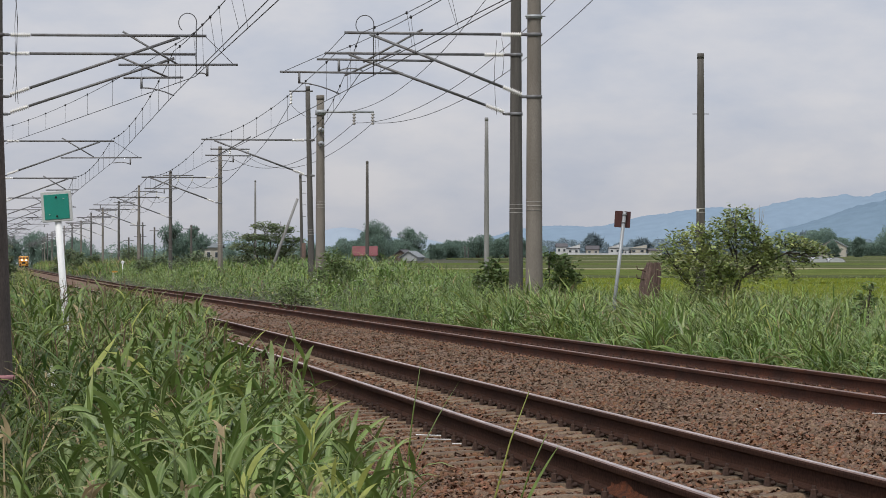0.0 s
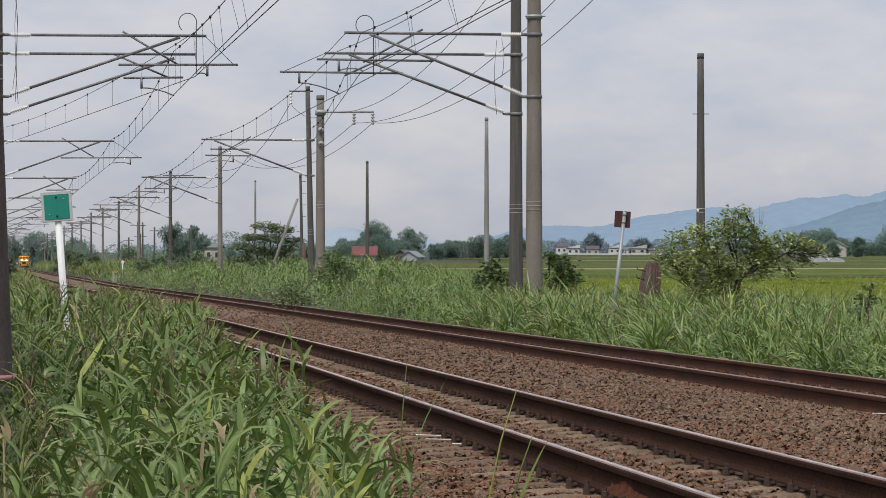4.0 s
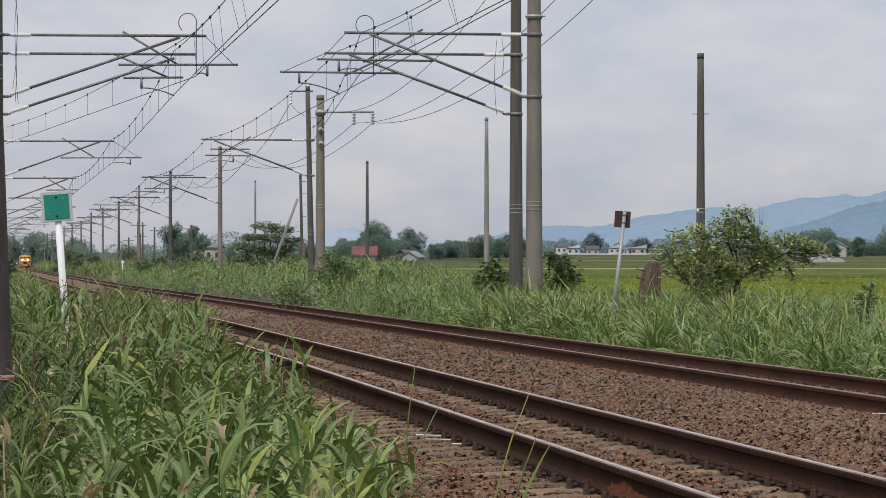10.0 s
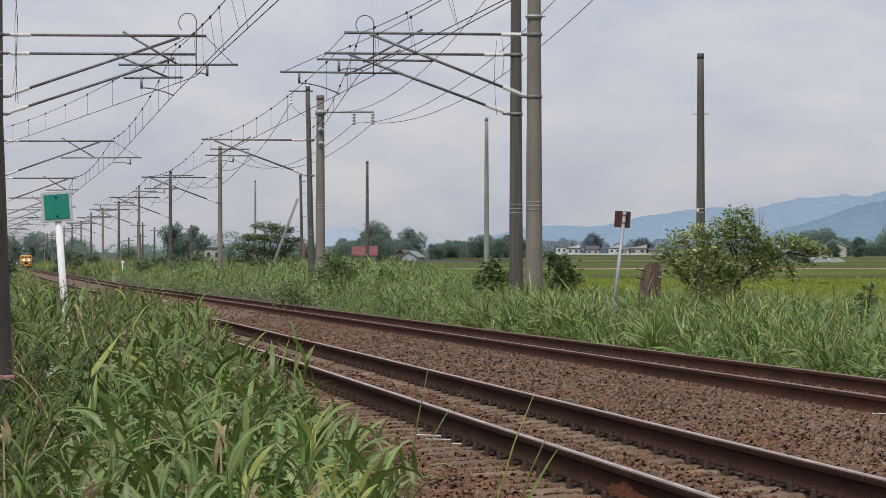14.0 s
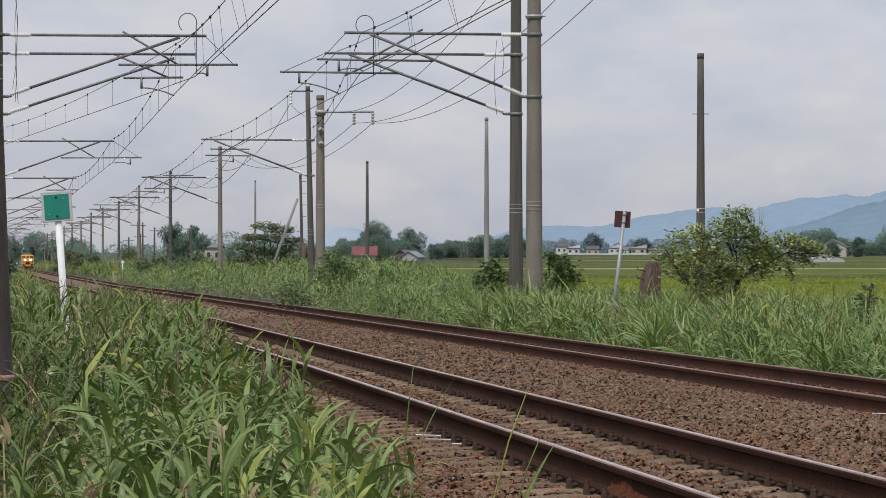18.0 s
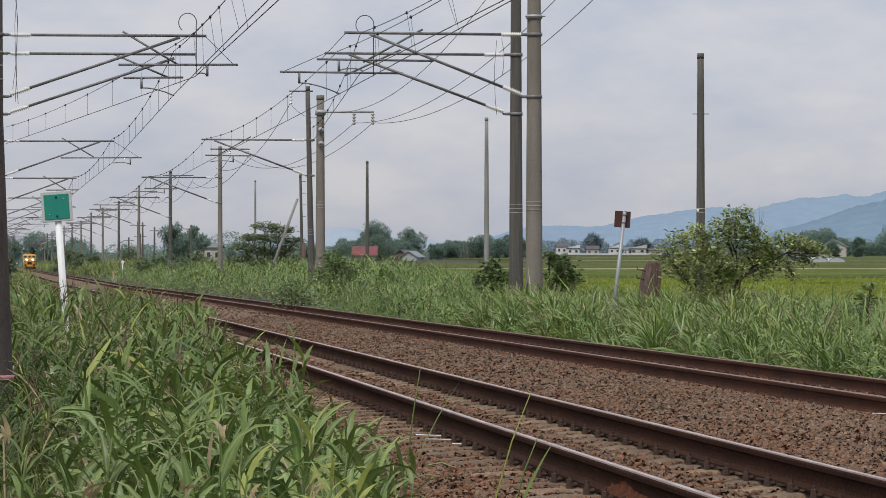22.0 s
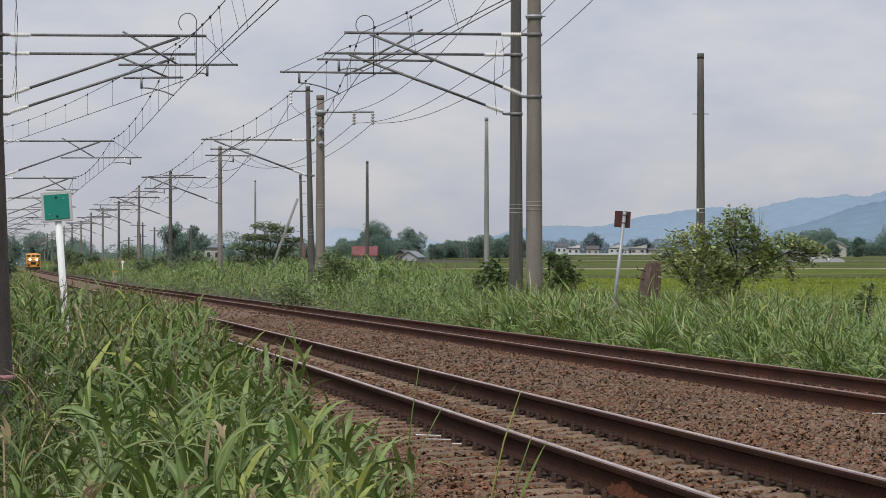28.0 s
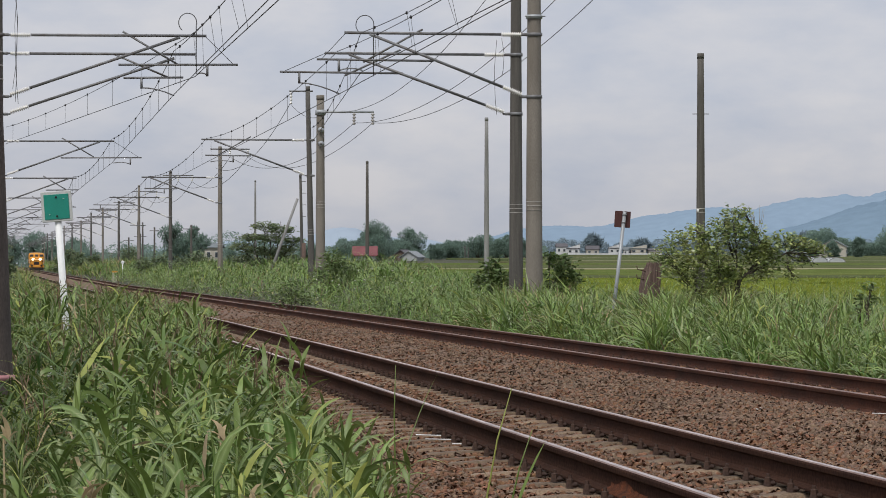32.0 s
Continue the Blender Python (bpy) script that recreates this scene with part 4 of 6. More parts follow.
def reeds(root, height, leaves, leaf_len, leaf_w, seg=5, fold=True, stem_r=0.004, stemless=False, dead=0.04, yellow=0.05, lean=0.12, tuft=False, seeds=0.0, arch=1.5):
    """Reed plants at root points: a mesh's vertices, quads and material slots (leaf, straw, yellow, seed head)."""
    n = len(root)
    tip = root + np.stack([rng.normal(0, lean, n) * height, rng.normal(0, lean, n) * height, height], -1)
    vs, qs, ms, o = [], [], [], 0
    plant = rng.random(n)
    if not (tuft or stemless):
        v, q, m = stem_arrays(root, tip, np.full(n, stem_r))
        vs.append(v), qs.append(q), ms.append(m)
        o = len(v)
    k = np.repeat(np.arange(n), leaves)
    cnt = len(k)
    f = np.tile(np.linspace(0.22, 1.0, leaves), n) + rng.normal(0, 0.05, cnt)
    if tuft:
        f = rng.random(cnt) * 0.3
    f = np.clip(f, 0.02, 1.0)
    bow = (tip - root)[k]
    base = root[k] + np.stack([bow[:, 0] * f ** 1.6, bow[:, 1] * f ** 1.6, bow[:, 2] * f], -1)
    az = np.tile(np.arange(leaves) * 2.6, n) + np.repeat(rng.random(n) * 6.28, leaves) + rng.normal(0, 0.5, cnt)
    top = f > 0.86
    rise = np.where(top, rng.normal(1.05, 0.25, cnt), rng.normal(0.58, 0.42, cnt))
    droop = np.where(top, np.abs(rng.normal(1.5, 0.65, cnt)), np.abs(rng.normal(2.1, 0.75, cnt)))
    ll = leaf_len * (0.55 + 0.75 * rng.random(cnt)) * np.where(f < 0.35, 0.8, 1.0)
    slim = np.where(rng.random(cnt) < 0.5, 0.55, 1.0) * (0.75 + 0.5 * rng.random(cnt))
    lw = leaf_w * slim
    ll = ll * np.where(slim < 0.7, 1.3, 1.0)
    if tuft:
        rise, droop = rng.normal(1.25, 0.22, cnt), np.abs(rng.normal(arch, 0.6, cnt))
        ll = height[k] * (0.6 + 0.6 * rng.random(cnt))
    v, q, li = leaf_mesh_arrays(base, az, rise, droop, ll, lw, seg, fold)
    kind = np.zeros(cnt, int)
    x = rng.random(cnt)
    kind[x < dead * np.where(f < 0.45, 2.2, 0.6)] = 1
    kind[(x > 1 - yellow)] = 2
    kind[(plant[k] > 0.975) & (x > 0.5)] = 2
    vs.append(v), qs.append(q + o), ms.append(kind[li])
    o += len(v)
    if seeds:
        pick = np.nonzero(rng.random(n) < seeds)[0]
        if len(pick):
            j = np.repeat(pick, 7)
            g = np.tile(np.linspace(0.0, 1.0, 7), len(pick))
            b = tip[j] + np.stack([rng.normal(0, 0.008, len(j)), rng.normal(0, 0.008, len(j)), 0.02 + g * 0.16], -1)
            v, q, li = leaf_mesh_arrays(b, rng.random(len(j)) * 6.28, rng.normal(1.25, 0.2, len(j)), rng.normal(0.3, 0.2, len(j)), np.full(len(j), 0.12), np.full(len(j), 0.009), 2, False)
            vs.append(v), qs.append(q + o), ms.append(np.full(len(li), 3))
    total = sum(len(v) for v in vs)
    first = 0 if (tuft or stemless) else n * 9
    wide = 3 if fold else 2
    per = (seg + 1) * wide
    own = np.clip((plant - 0.5) * 2, -1, 1)[k]
    for name, values in (("along", np.tile(np.repeat(np.linspace(0, 1, seg + 1), wide), cnt)), ("rib", np.tile([0.0, 1.0, 0.0] if fold else [0.0, 0.0], cnt * (seg + 1))),
                         ("plant", np.repeat(np.maximum(0, -own), per)), ("bright", np.repeat(np.maximum(0, own), per))):
        REED_MARKS[name] = np.zeros(total)
        REED_MARKS[name][first:first + len(values)] = values
    return np.concatenate(vs), np.concatenate(qs), np.concatenate(ms)


def marked(me):
    """Gives a grass mesh its leaf marks: how far along the leaf, the midrib, and the plant's own tone."""
    for name, values in REED_MARKS.items():
        if len(values) == len(me.vertices):
            me.attributes.new(name, "FLOAT", "POINT").data.foreach_set("value", values.astype(np.float32))
    return me


GRASS_MATS = [M_REED, M_STRAW, M_YELLOW_LEAF, M_SEED]
BANK_MATS = [M_REED_R, M_STRAW, M_YELLOW_LEAF, M_SEED]
SWAYING = []


def scatter(n, d0, d1, u_lo, u_hi, power=1.0, ahead=True):
    d = d0 + (d1 - d0) * rng.random(n) ** power
    a = np.interp(d, *u_lo)
    b = np.interp(d, *u_hi)
    u = a + (b - a) * rng.random(n)
    x = far_x(d) + u
    if ahead:
        i = np.abs(x) < 0.142 * d + 0.4
        x, d, u = x[i], d[i], u[i]
    return np.stack([x, d, ground_z(x, d) - 0.02], -1), u


def clumps(root, cell, name, label, mats, group, sway, gone=2, **kw):
    """Splits roots into cells and makes of each one clump of reeds, which may sway in the wind."""
    key = np.floor(root[:, 1] / cell[1]).astype(int) * 100 + np.floor((root[:, 0] - far_x(root[:, 1])) / cell[0]).astype(int)
    made = []
    height = kw.pop("height")
    for c in np.unique(key):
        i = key == c
        if i.sum() < gone:
            continue
        r = root[i]
        p = r.mean(0)
        p[2] = float(ground_z(p[0], p[1]))
        v, q, m = reeds(r - p, height[i], **kw)
        ob = new(name, marked(bulk_mesh(name, v, q, mats, m, smooth=True)))
        ob.matrix_basis = Matrix.Translation(p)
        tagged(ob, label, "grass", group=group, kind="stuff")
        made.append(ob)
        if sway:
            SWAYING.append((ob, p, sway))
    return made


EDGE_LEFT = ([8, 12, 16, 22, 32, 42, 80], [-6.8, -6.38, -6.12, -5.95, -5.75, -5.3, -5.1])
# tall reeds between the near track and the eye
REEDS = "tall green reeds with long arching leaves beside the track"


def reed_height(root, base, swing, size):
    u = root[:, 0] - far_x(root[:, 1])
    h = base + swing * patch_noise(root[:, 0], root[:, 1], size, 3.0) + rng.normal(0, 0.09, len(root))
    edge = np.interp(root[:, 1], *EDGE_LEFT) - u
    h *= np.interp(edge, [-0.3, 0.1, 0.7], [0.5, 0.85, 1.0])
    left = np.interp(u, [-8.1, -7.3], [0.62, 1.0])
    return np.maximum(0.25, h * np.where(root[:, 1] < 26, left, 1.0))


root, u = scatter(2300, 8.5, 17, ([8, 80], [-8.5, -8.6]), EDGE_LEFT)
root[:, 0] += 0.25 * patch_noise(root[:, 0], root[:, 1], 0.9)
h = reed_height(root, 0.78, 0.3, 1.3) * np.interp(root[:, 1], [8, 14], [0.85, 1.0])
keep = (rng.random(len(root)) < np.interp(root[:, 0] + 0.131 * root[:, 1], [0.35, 1.0], [0.10, 1.0]))
root, h = root[keep], h[keep]
clumps(root, (0.9, 1.8), "reed_clump", REEDS, GRASS_MATS, "reeds beside the near track", 1.0,
       height=h, leaves=13, leaf_len=0.25, leaf_w=0.037, seg=5, fold=True, dead=0.035, yellow=0.018, seeds=0.0)
root, u = scatter(2600, 17, 31, ([8, 80], [-8.5, -8.6]), EDGE_LEFT)
root[:, 0] += 0.25 * patch_noise(root[:, 0], root[:, 1], 0.9)
h = reed_height(root, 0.82, 0.32, 1.3)
# left of this edge the grass colour carries the shade round the pole
FINE_MATS = [M_FINE_SHADE, M_STRAW, M_YELLOW_LEAF, M_SEED]
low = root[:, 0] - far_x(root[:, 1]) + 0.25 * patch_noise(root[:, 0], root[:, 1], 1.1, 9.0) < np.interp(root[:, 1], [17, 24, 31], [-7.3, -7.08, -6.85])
clumps(root[low], (0.9, 1.8), "grass_clump", "fine-leaved grass round the foot of the brown pole, darkened as shade", FINE_MATS, "fine grass", 0.9,
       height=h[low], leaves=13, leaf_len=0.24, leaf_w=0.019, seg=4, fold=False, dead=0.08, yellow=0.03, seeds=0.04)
root, h = root[~low], h[~low]
clumps(root, (0.9, 1.8), "reed_clump", REEDS, GRASS_MATS, "reeds beside the near track", 1.0,
       height=h, leaves=12, leaf_len=0.26, leaf_w=0.035, seg=4, fold=False, dead=0.04, yellow=0.02, seeds=0.06)
root, u = scatter(4600, 31, 78, ([8, 80], [-8.6, -8.8]), EDGE_LEFT)
h = reed_height(root, 0.76, 0.26, 2.2)
clumps(root, (3.0, 6.0), "reed_clump", REEDS, GRASS_MATS, "reeds beside the near track", 0.8,
       height=h, leaves=10, leaf_len=0.29, leaf_w=0.032, seg=3, fold=False, stem_r=0.005, dead=0.03, yellow=0.04, seeds=0.10)
# a taller stand round the foot of the green sign
root = np.stack([rng.uniform(-4.7, -3.8, 70), rng.uniform(36.0, 39.3, 70), np.zeros(70)], -1)
root[:, 2] = ground_z(root[:, 0], root[:, 1]) - 0.02
clumps(root, (3.0, 6.0), "reed_clump", REEDS, GRASS_MATS, "reeds beside the near track", 0.8,
       height=1.12 + 0.22 * rng.random(70), leaves=9, leaf_len=0.36, leaf_w=0.034, seg=4, fold=False, dead=0.05, yellow=0.04, seeds=0.3)
# fine thin-bladed grass at the foot of the brown pole
root, u = scatter(2700, 8.6, 17, ([8, 20], [-8.6, -8.6]), ([8, 12, 17], [-7.2, -7.15, -7.3]))
h = 0.62 + 0.12 * rng.random(len(root))
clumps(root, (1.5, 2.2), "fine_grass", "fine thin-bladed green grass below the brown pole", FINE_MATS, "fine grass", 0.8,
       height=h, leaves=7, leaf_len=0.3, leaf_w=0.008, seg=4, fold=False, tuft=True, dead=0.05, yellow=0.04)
# fine low grass among the reeds
root, u = scatter(2400, 9, 40, ([8, 80], [-8.6, -8.6]), EDGE_LEFT)
h = 0.36 + 0.12 * rng.random(len(root))
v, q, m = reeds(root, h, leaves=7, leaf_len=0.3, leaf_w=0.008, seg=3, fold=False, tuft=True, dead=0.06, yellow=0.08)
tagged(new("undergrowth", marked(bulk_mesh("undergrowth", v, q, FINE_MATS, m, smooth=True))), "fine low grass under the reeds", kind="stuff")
def by_sign(root):
    """Lower, thinner grass in front of the small sign's foot."""
    return 1.0 - 0.42 * np.exp(-((root[:, 0] - 3.08) / 0.32) ** 4 - ((root[:, 1] - 59.5) / 5.5) ** 4)


# grass bank beyond the far track
EDGE_RIGHT = ([30, 60, 300], [1.95, 1.9, 2.2])
root, u = scatter(9500, 34, 105, EDGE_RIGHT, ([30, 60, 110], [6.5, 8.5, 9.5]), 1.35)
root[:, 0] += 0.3 * patch_noise(root[:, 0], root[:, 1], 1.2)
uu = root[:, 0] - far_x(root[:, 1])
h = (0.68 + 0.36 * patch_noise(root[:, 0], root[:, 1], 1.1, 5.0) + rng.normal(0, 0.08, len(root))) * np.interp(uu, [1.9, 2.6, 6, 8.5], [0.5, 1.0, 1.0, 0.75]) * np.interp(root[:, 1], [46, 56, 85, 95], [1.0, 1.14, 1.14, 1.0]) * by_sign(root)
clumps(root, (4.0, 5.0), "bank_grass", "thick light green grass on the bank beyond the far track", BANK_MATS, "grass on the far bank", 0.7,
       height=h, leaves=8, leaf_len=0.33, leaf_w=0.024, seg=3, fold=False, stemless=True, dead=0.02, yellow=0.03, lean=0.16, seeds=0.03)
root, u = scatter(7600, 34, 76, EDGE_RIGHT, ([30, 60, 110], [6.5, 8.5, 9.5]), 1.2)
root[:, 0] += 0.35 * patch_noise(root[:, 0], root[:, 1], 0.8, 2.0)
uu = root[:, 0] - far_x(root[:, 1])
h = (0.66 + 0.24 * patch_noise(root[:, 0], root[:, 1], 1.3, 5.0) + rng.normal(0, 0.08, len(root))) * np.interp(uu, [1.9, 2.6, 6, 8.5], [0.5, 1.0, 1.0, 0.8]) * np.interp(root[:, 1], [34, 44, 54], [0.74, 0.86, 1.26]) * by_sign(root)
clumps(root, (4.0, 5.0), "bank_grass", "thick light green grass with broad arching blades on the bank", BANK_MATS, "grass on the far bank", 0.7,
       height=h, leaves=10, leaf_len=0.4, leaf_w=0.039, seg=3, fold=False, tuft=True, dead=0.02, yellow=0.012, arch=1.5)
# dense tussocks that stand out of the bank
root, u = scatter(420, 34, 74, EDGE_RIGHT, ([30, 60, 110], [5.0, 6.0, 7.0]), 1.2)
root = np.repeat(root, 9, 0)
root[:, :2] += rng.normal(0, 0.09, (len(root), 2))
root[:, 2] = ground_z(root[:, 0], root[:, 1]) - 0.02
h = np.interp(root[:, 1], [34, 44, 54], [0.74, 0.86, 1.22]) * by_sign(root) * np.repeat(0.62 + 0.26 * rng.random(len(root) // 9), 9) * (0.85 + 0.3 * rng.random(len(root)))
clumps(root, (4.0, 5.0), "grass_tussock", "dense tussock of arching light green blades on the bank", BANK_MATS, "tussocks on the far bank", 0.7,
       height=h, leaves=6, leaf_len=0.4, leaf_w=0.038, seg=4, fold=False, tuft=True, dead=0.02, yellow=0.02, arch=1.45)
root, u = scatter(9000, 105, 330, EDGE_RIGHT, ([100, 330], [11.0, 16.0]))
h = 0.66 + 0.28 * patch_noise(root[:, 0], root[:, 1], 4.0, 5.0)
clumps(root, (20.0, 25.0), "bank_grass", "thick light green grass on the bank beyond the far track", BANK_MATS, "grass on the far bank", 0,
       height=h, leaves=6, leaf_len=0.4, leaf_w=0.05, seg=2, fold=False, stemless=True, dead=0.03, yellow=0.04)
# the same grass, thinner, on both verges beside and behind the eye
for lo, hi, mats, label in ((-16.0, -6.6, GRASS_MATS, "rough grass on the near verge"), (2.1, 14.0, BANK_MATS, "rough grass on the far verge")):
    root, u = scatter(2800, -45, 110, ([-45, 110], [lo, lo]), ([-45, 110], [hi, hi]), ahead=False)
    seen = np.abs(root[:, 0]) < 0.15 * root[:, 1] + 0.6
    close = np.hypot(root[:, 0], root[:, 1]) < 2.2
    root = root[~seen & ~close]
    v, q, m = reeds(root, 0.6 + 0.3 * rng.random(len(root)), leaves=5, leaf_len=0.6, leaf_w=0.045, seg=2, fold=False, tuft=True)
    tagged(new("verge_grass", marked(bulk_mesh("verge_grass", v, q, mats, m, smooth=True))), label, kind="stuff")
# grass far along both sides of the line
root, u = scatter(3400, 78, 620, ([78, 620], [-10.5, -13.0]), ([8, 80, 300, 620], [-5.8, -5.9, -5.4, -5.4]))
h = np.interp(root[:, 1], [150, 300], [0.95, 1.45]) + 0.3 * patch_noise(root[:, 0], root[:, 1], 4.0, 5.0)
v, q, m = reeds(root, h, leaves=6, leaf_len=0.7, leaf_w=0.06, seg=3, fold=False, tuft=True)
tagged(new("verge_grass", marked(bulk_mesh("verge_grass", v, q, GRASS_MATS, m, smooth=True))), "tall grass along the left verge", kind="stuff")
root, u = scatter(3800, 330, 950, ([300, 950], [2.2, 2.6]), ([330, 950], [14.0, 16.0]))
h = 1.2 + 0.5 * patch_noise(root[:, 0], root[:, 1], 9.0, 5.0)
v, q, m = reeds(root, h, leaves=5, leaf_len=0.9, leaf_w=0.16, seg=2, fold=False, tuft=True)
tagged(new("verge_grass", marked(bulk_mesh("verge_grass", v, q, BANK_MATS, m, smooth=True))), "tall grass along the right verge", kind="stuff")


# creeping weeds on the ballast between the tracks
root, u = scatter(520, 84, 106, ([84, 95, 106], [-2.9, -3.15, -2.9]), ([84, 95, 106], [-2.6, -2.35, -2.6]))
root[:, 2] += 0.03
v, q, m = reeds(root, 0.03 + 0.06 * rng.random(len(root)), leaves=6, leaf_len=0.11, leaf_w=0.045, seg=2, fold=False, stemless=True, dead=0.0, yellow=0.02)
tagged(new("creeping_weeds", marked(bulk_mesh("creeping_weeds", v, q, BANK_MATS, m, smooth=True))), "low green weeds creeping over the ballast", kind="stuff")


# broad-leaved plants standing among the reeds
def broad_plant(x, d, z, top, leaves, size, mat):
    t = tagged(thing("broad_leaved_plant", Matrix.Translation((x, d, z))), "leafy plant with broad pointed leaves among the reeds", "plant", group="broad-leaved plants")
    part("stem", Geo().tube([(0, 0, -0.4), (0.01, 0, top * 0.5), (0.03, 0, top)], [0.006, 0.005, 0.003], 6), M_REED, t)
    for k in range(leaves):
        f = (k + 0.6) / leaves
        v, q, _ = leaf_mesh_arrays(np.array([[0.03 * f, 0, top * (0.15 + 0.85 * f)]]), np.array([k * 2.4 + x * 9]), np.array([0.65 + 0.6 * f]), np.array([1.3 - 0.6 * f]),
                                   np.array([size * (0.9 - 0.25 * f)]), np.array([size * 0.105]), 6, True)
        part("leaf", bulk_mesh("leaf", v, q, [mat], smooth=True), None, t)
    SWAYING.append((t, Vector((x, d, z)), 1.0))
    return t


for x, d, z, top, n, size, mat in ((-1.12, 11.2, 0.12, 0.34, 7, 0.26, M_REED), (-0.95, 10.6, 0.06, 0.30, 6, 0.24, M_REED), (-0.72, 11.8, 0.08, 0.36, 7, 0.24, M_REED), (-0.52, 12.4, -0.02, 0.42, 7, 0.24, M_REED), (-0.40, 10.6, 0.02, 0.3, 6, 0.2, M_YELLOW_LEAF),
                                   (-0.24, 10.9, -0.02, 0.3, 6, 0.22, M_REED), (-0.78, 18.5, 0.0, 0.5, 8, 0.26, M_REED), (-0.92, 20.5, -0.05, 0.6, 8, 0.26, M_REED), (-1.5, 15.5, 0.15, 0.4, 7, 0.28, M_REED), (-1.75, 21.0, 0.1, 0.45, 7, 0.28, M_REED),
                                   (-0.14, 13.4, -0.15, 0.36, 6, 0.2, M_REED), (-0.62, 10.3, 0.1, 0.28, 6, 0.22, M_YELLOW_LEAF), (-2.2, 30.0, 0.1, 0.5, 7, 0.3, M_REED), (-1.45, 11.6, 0.1, 0.3, 6, 0.24, M_REED),
                                   (-0.36, 10.2, 0.10, 0.26, 7, 0.2, M_YELLOW_LEAF), (-0.28, 10.0, 0.12, 0.24, 7, 0.18, M_YELLOW_LEAF), (-0.20, 10.4, 0.05, 0.26, 7, 0.2, M_REED), (-0.33, 11.0, 0.10, 0.36, 8, 0.2, M_REED), (-0.85, 9.8, 0.15, 0.24, 7, 0.2, M_REED), (-0.47, 11.6, 0.12, 0.34, 8, 0.2, M_YELLOW_LEAF)):
    broad_plant(x, d, z, top, n, size, mat)


# ---- shrubs and trees ----
def shrub(name, label, at, blobs, leaves, leaf, mat, stems=4, foot=0.25, bark=None, category="shrub", group="", flat=0.4, stem_r=0.022, sway=0.0, seg=3, wide=0.5, squash=0.85, shell=False, limbs=()):
    """A woody plant: stems that fork towards blobs (x, y, z, radius, from the foot), each blob full of leaves."""
    t = tagged(thing(name, Matrix.Translation(at)), label, category, group=group)
    wood = Geo()
    pts, cen = [], []
    rnd = random.Random(int(abs(at[0]) * 100) + leaves)
    total = sum(b[3] ** 2 for b in blobs)
    feet = [Vector((rnd.uniform(-foot, foot), rnd.uniform(-foot, foot), -0.1)) for _ in range(stems)]
    for bx, by, bz, br in blobs:
        f = min(feet, key=lambda p: abs(p.x * 3 - bx) + rnd.random() * 0.4)
        c = Vector((bx, by, bz))
        k = Vector((f.x * 0.55 + bx * 0.45 + rnd.uniform(-0.06, 0.06) * bz, (f.y + by) * 0.5, bz * 0.52))
        if limbs:
            k = Vector(min(limbs, key=lambda p: (Vector(p) - c).length + (0.25 if p[2] > bz else 0.0)))
        bend = Vector((f.x * 0.82 + k.x * 0.18, f.lerp(k, 0.5).y, k.z * 0.74)) if limbs else f.lerp(k, 0.6)
        path = [f, bend, k, k.lerp(c, 0.6) + Vector((0, 0, -0.06)), c]
        wood.tube(path, [stem_r, stem_r * 0.85, stem_r * 0.66, stem_r * 0.45, stem_r * 0.2], 6)
        for _ in range(5):
            e = c + Vector((rnd.gauss(0, 1), rnd.gauss(0, 1), rnd.gauss(0.2, 0.8))).normalized() * br * rnd.uniform(0.6, 0.95)
            wood.tube([k.lerp(c, rnd.uniform(0.2, 0.9)), c.lerp(e, 0.5), e], [stem_r * 0.4, stem_r * 0.28, stem_r * 0.12], 4)
        n = int(leaves * br * br / total)
        w = rng.normal(size=(n, 3))
        w /= np.linalg.norm(w, axis=1)[:, None]
        rad = br * ((0.6 + 0.45 * rng.random(n) ** 0.6) if shell else (0.35 + 0.75 * rng.random(n) ** 0.6))
        lump = np.array([noise.noise(Vector(q) * 2.3 + Vector((bx * 3, by, bz * 3))) for q in w])
        rad *= 1.0 + (0.3 if shell else 0.75) * lump
        pts.append(np.array([bx, by, bz]) + w * rad[:, None] * np.array([1, 1, squash]))
        cen.append(np.arctan2(w[:, 1], w[:, 0]))
    p, a = np.concatenate(pts), np.concatenate(cen)
    n = len(p)
    v, q, _ = leaf_mesh_arrays(p, a + rng.normal(0, 2.5 if shell else 0.7, n), rng.normal(0.1 if shell else 0.25, 0.9 if shell else flat, n), np.abs(rng.normal(0.7, 0.4, n)),
                               leaf * (0.6 + 0.8 * rng.random(n)), leaf * wide * (0.7 + 0.6 * rng.random(n)), seg, False)
    part("trunk", wood, bark or M_BARK, t)
    crown = part("foliage", bulk_mesh("foliage", v, q, [mat], smooth=True), None, t)
    if sway:
        SWAYING.append((crown, None, sway))
    return t


def at_ground(x, d, dz=0.0):
    return (x, d, float(ground_z(x, d)) + dz)


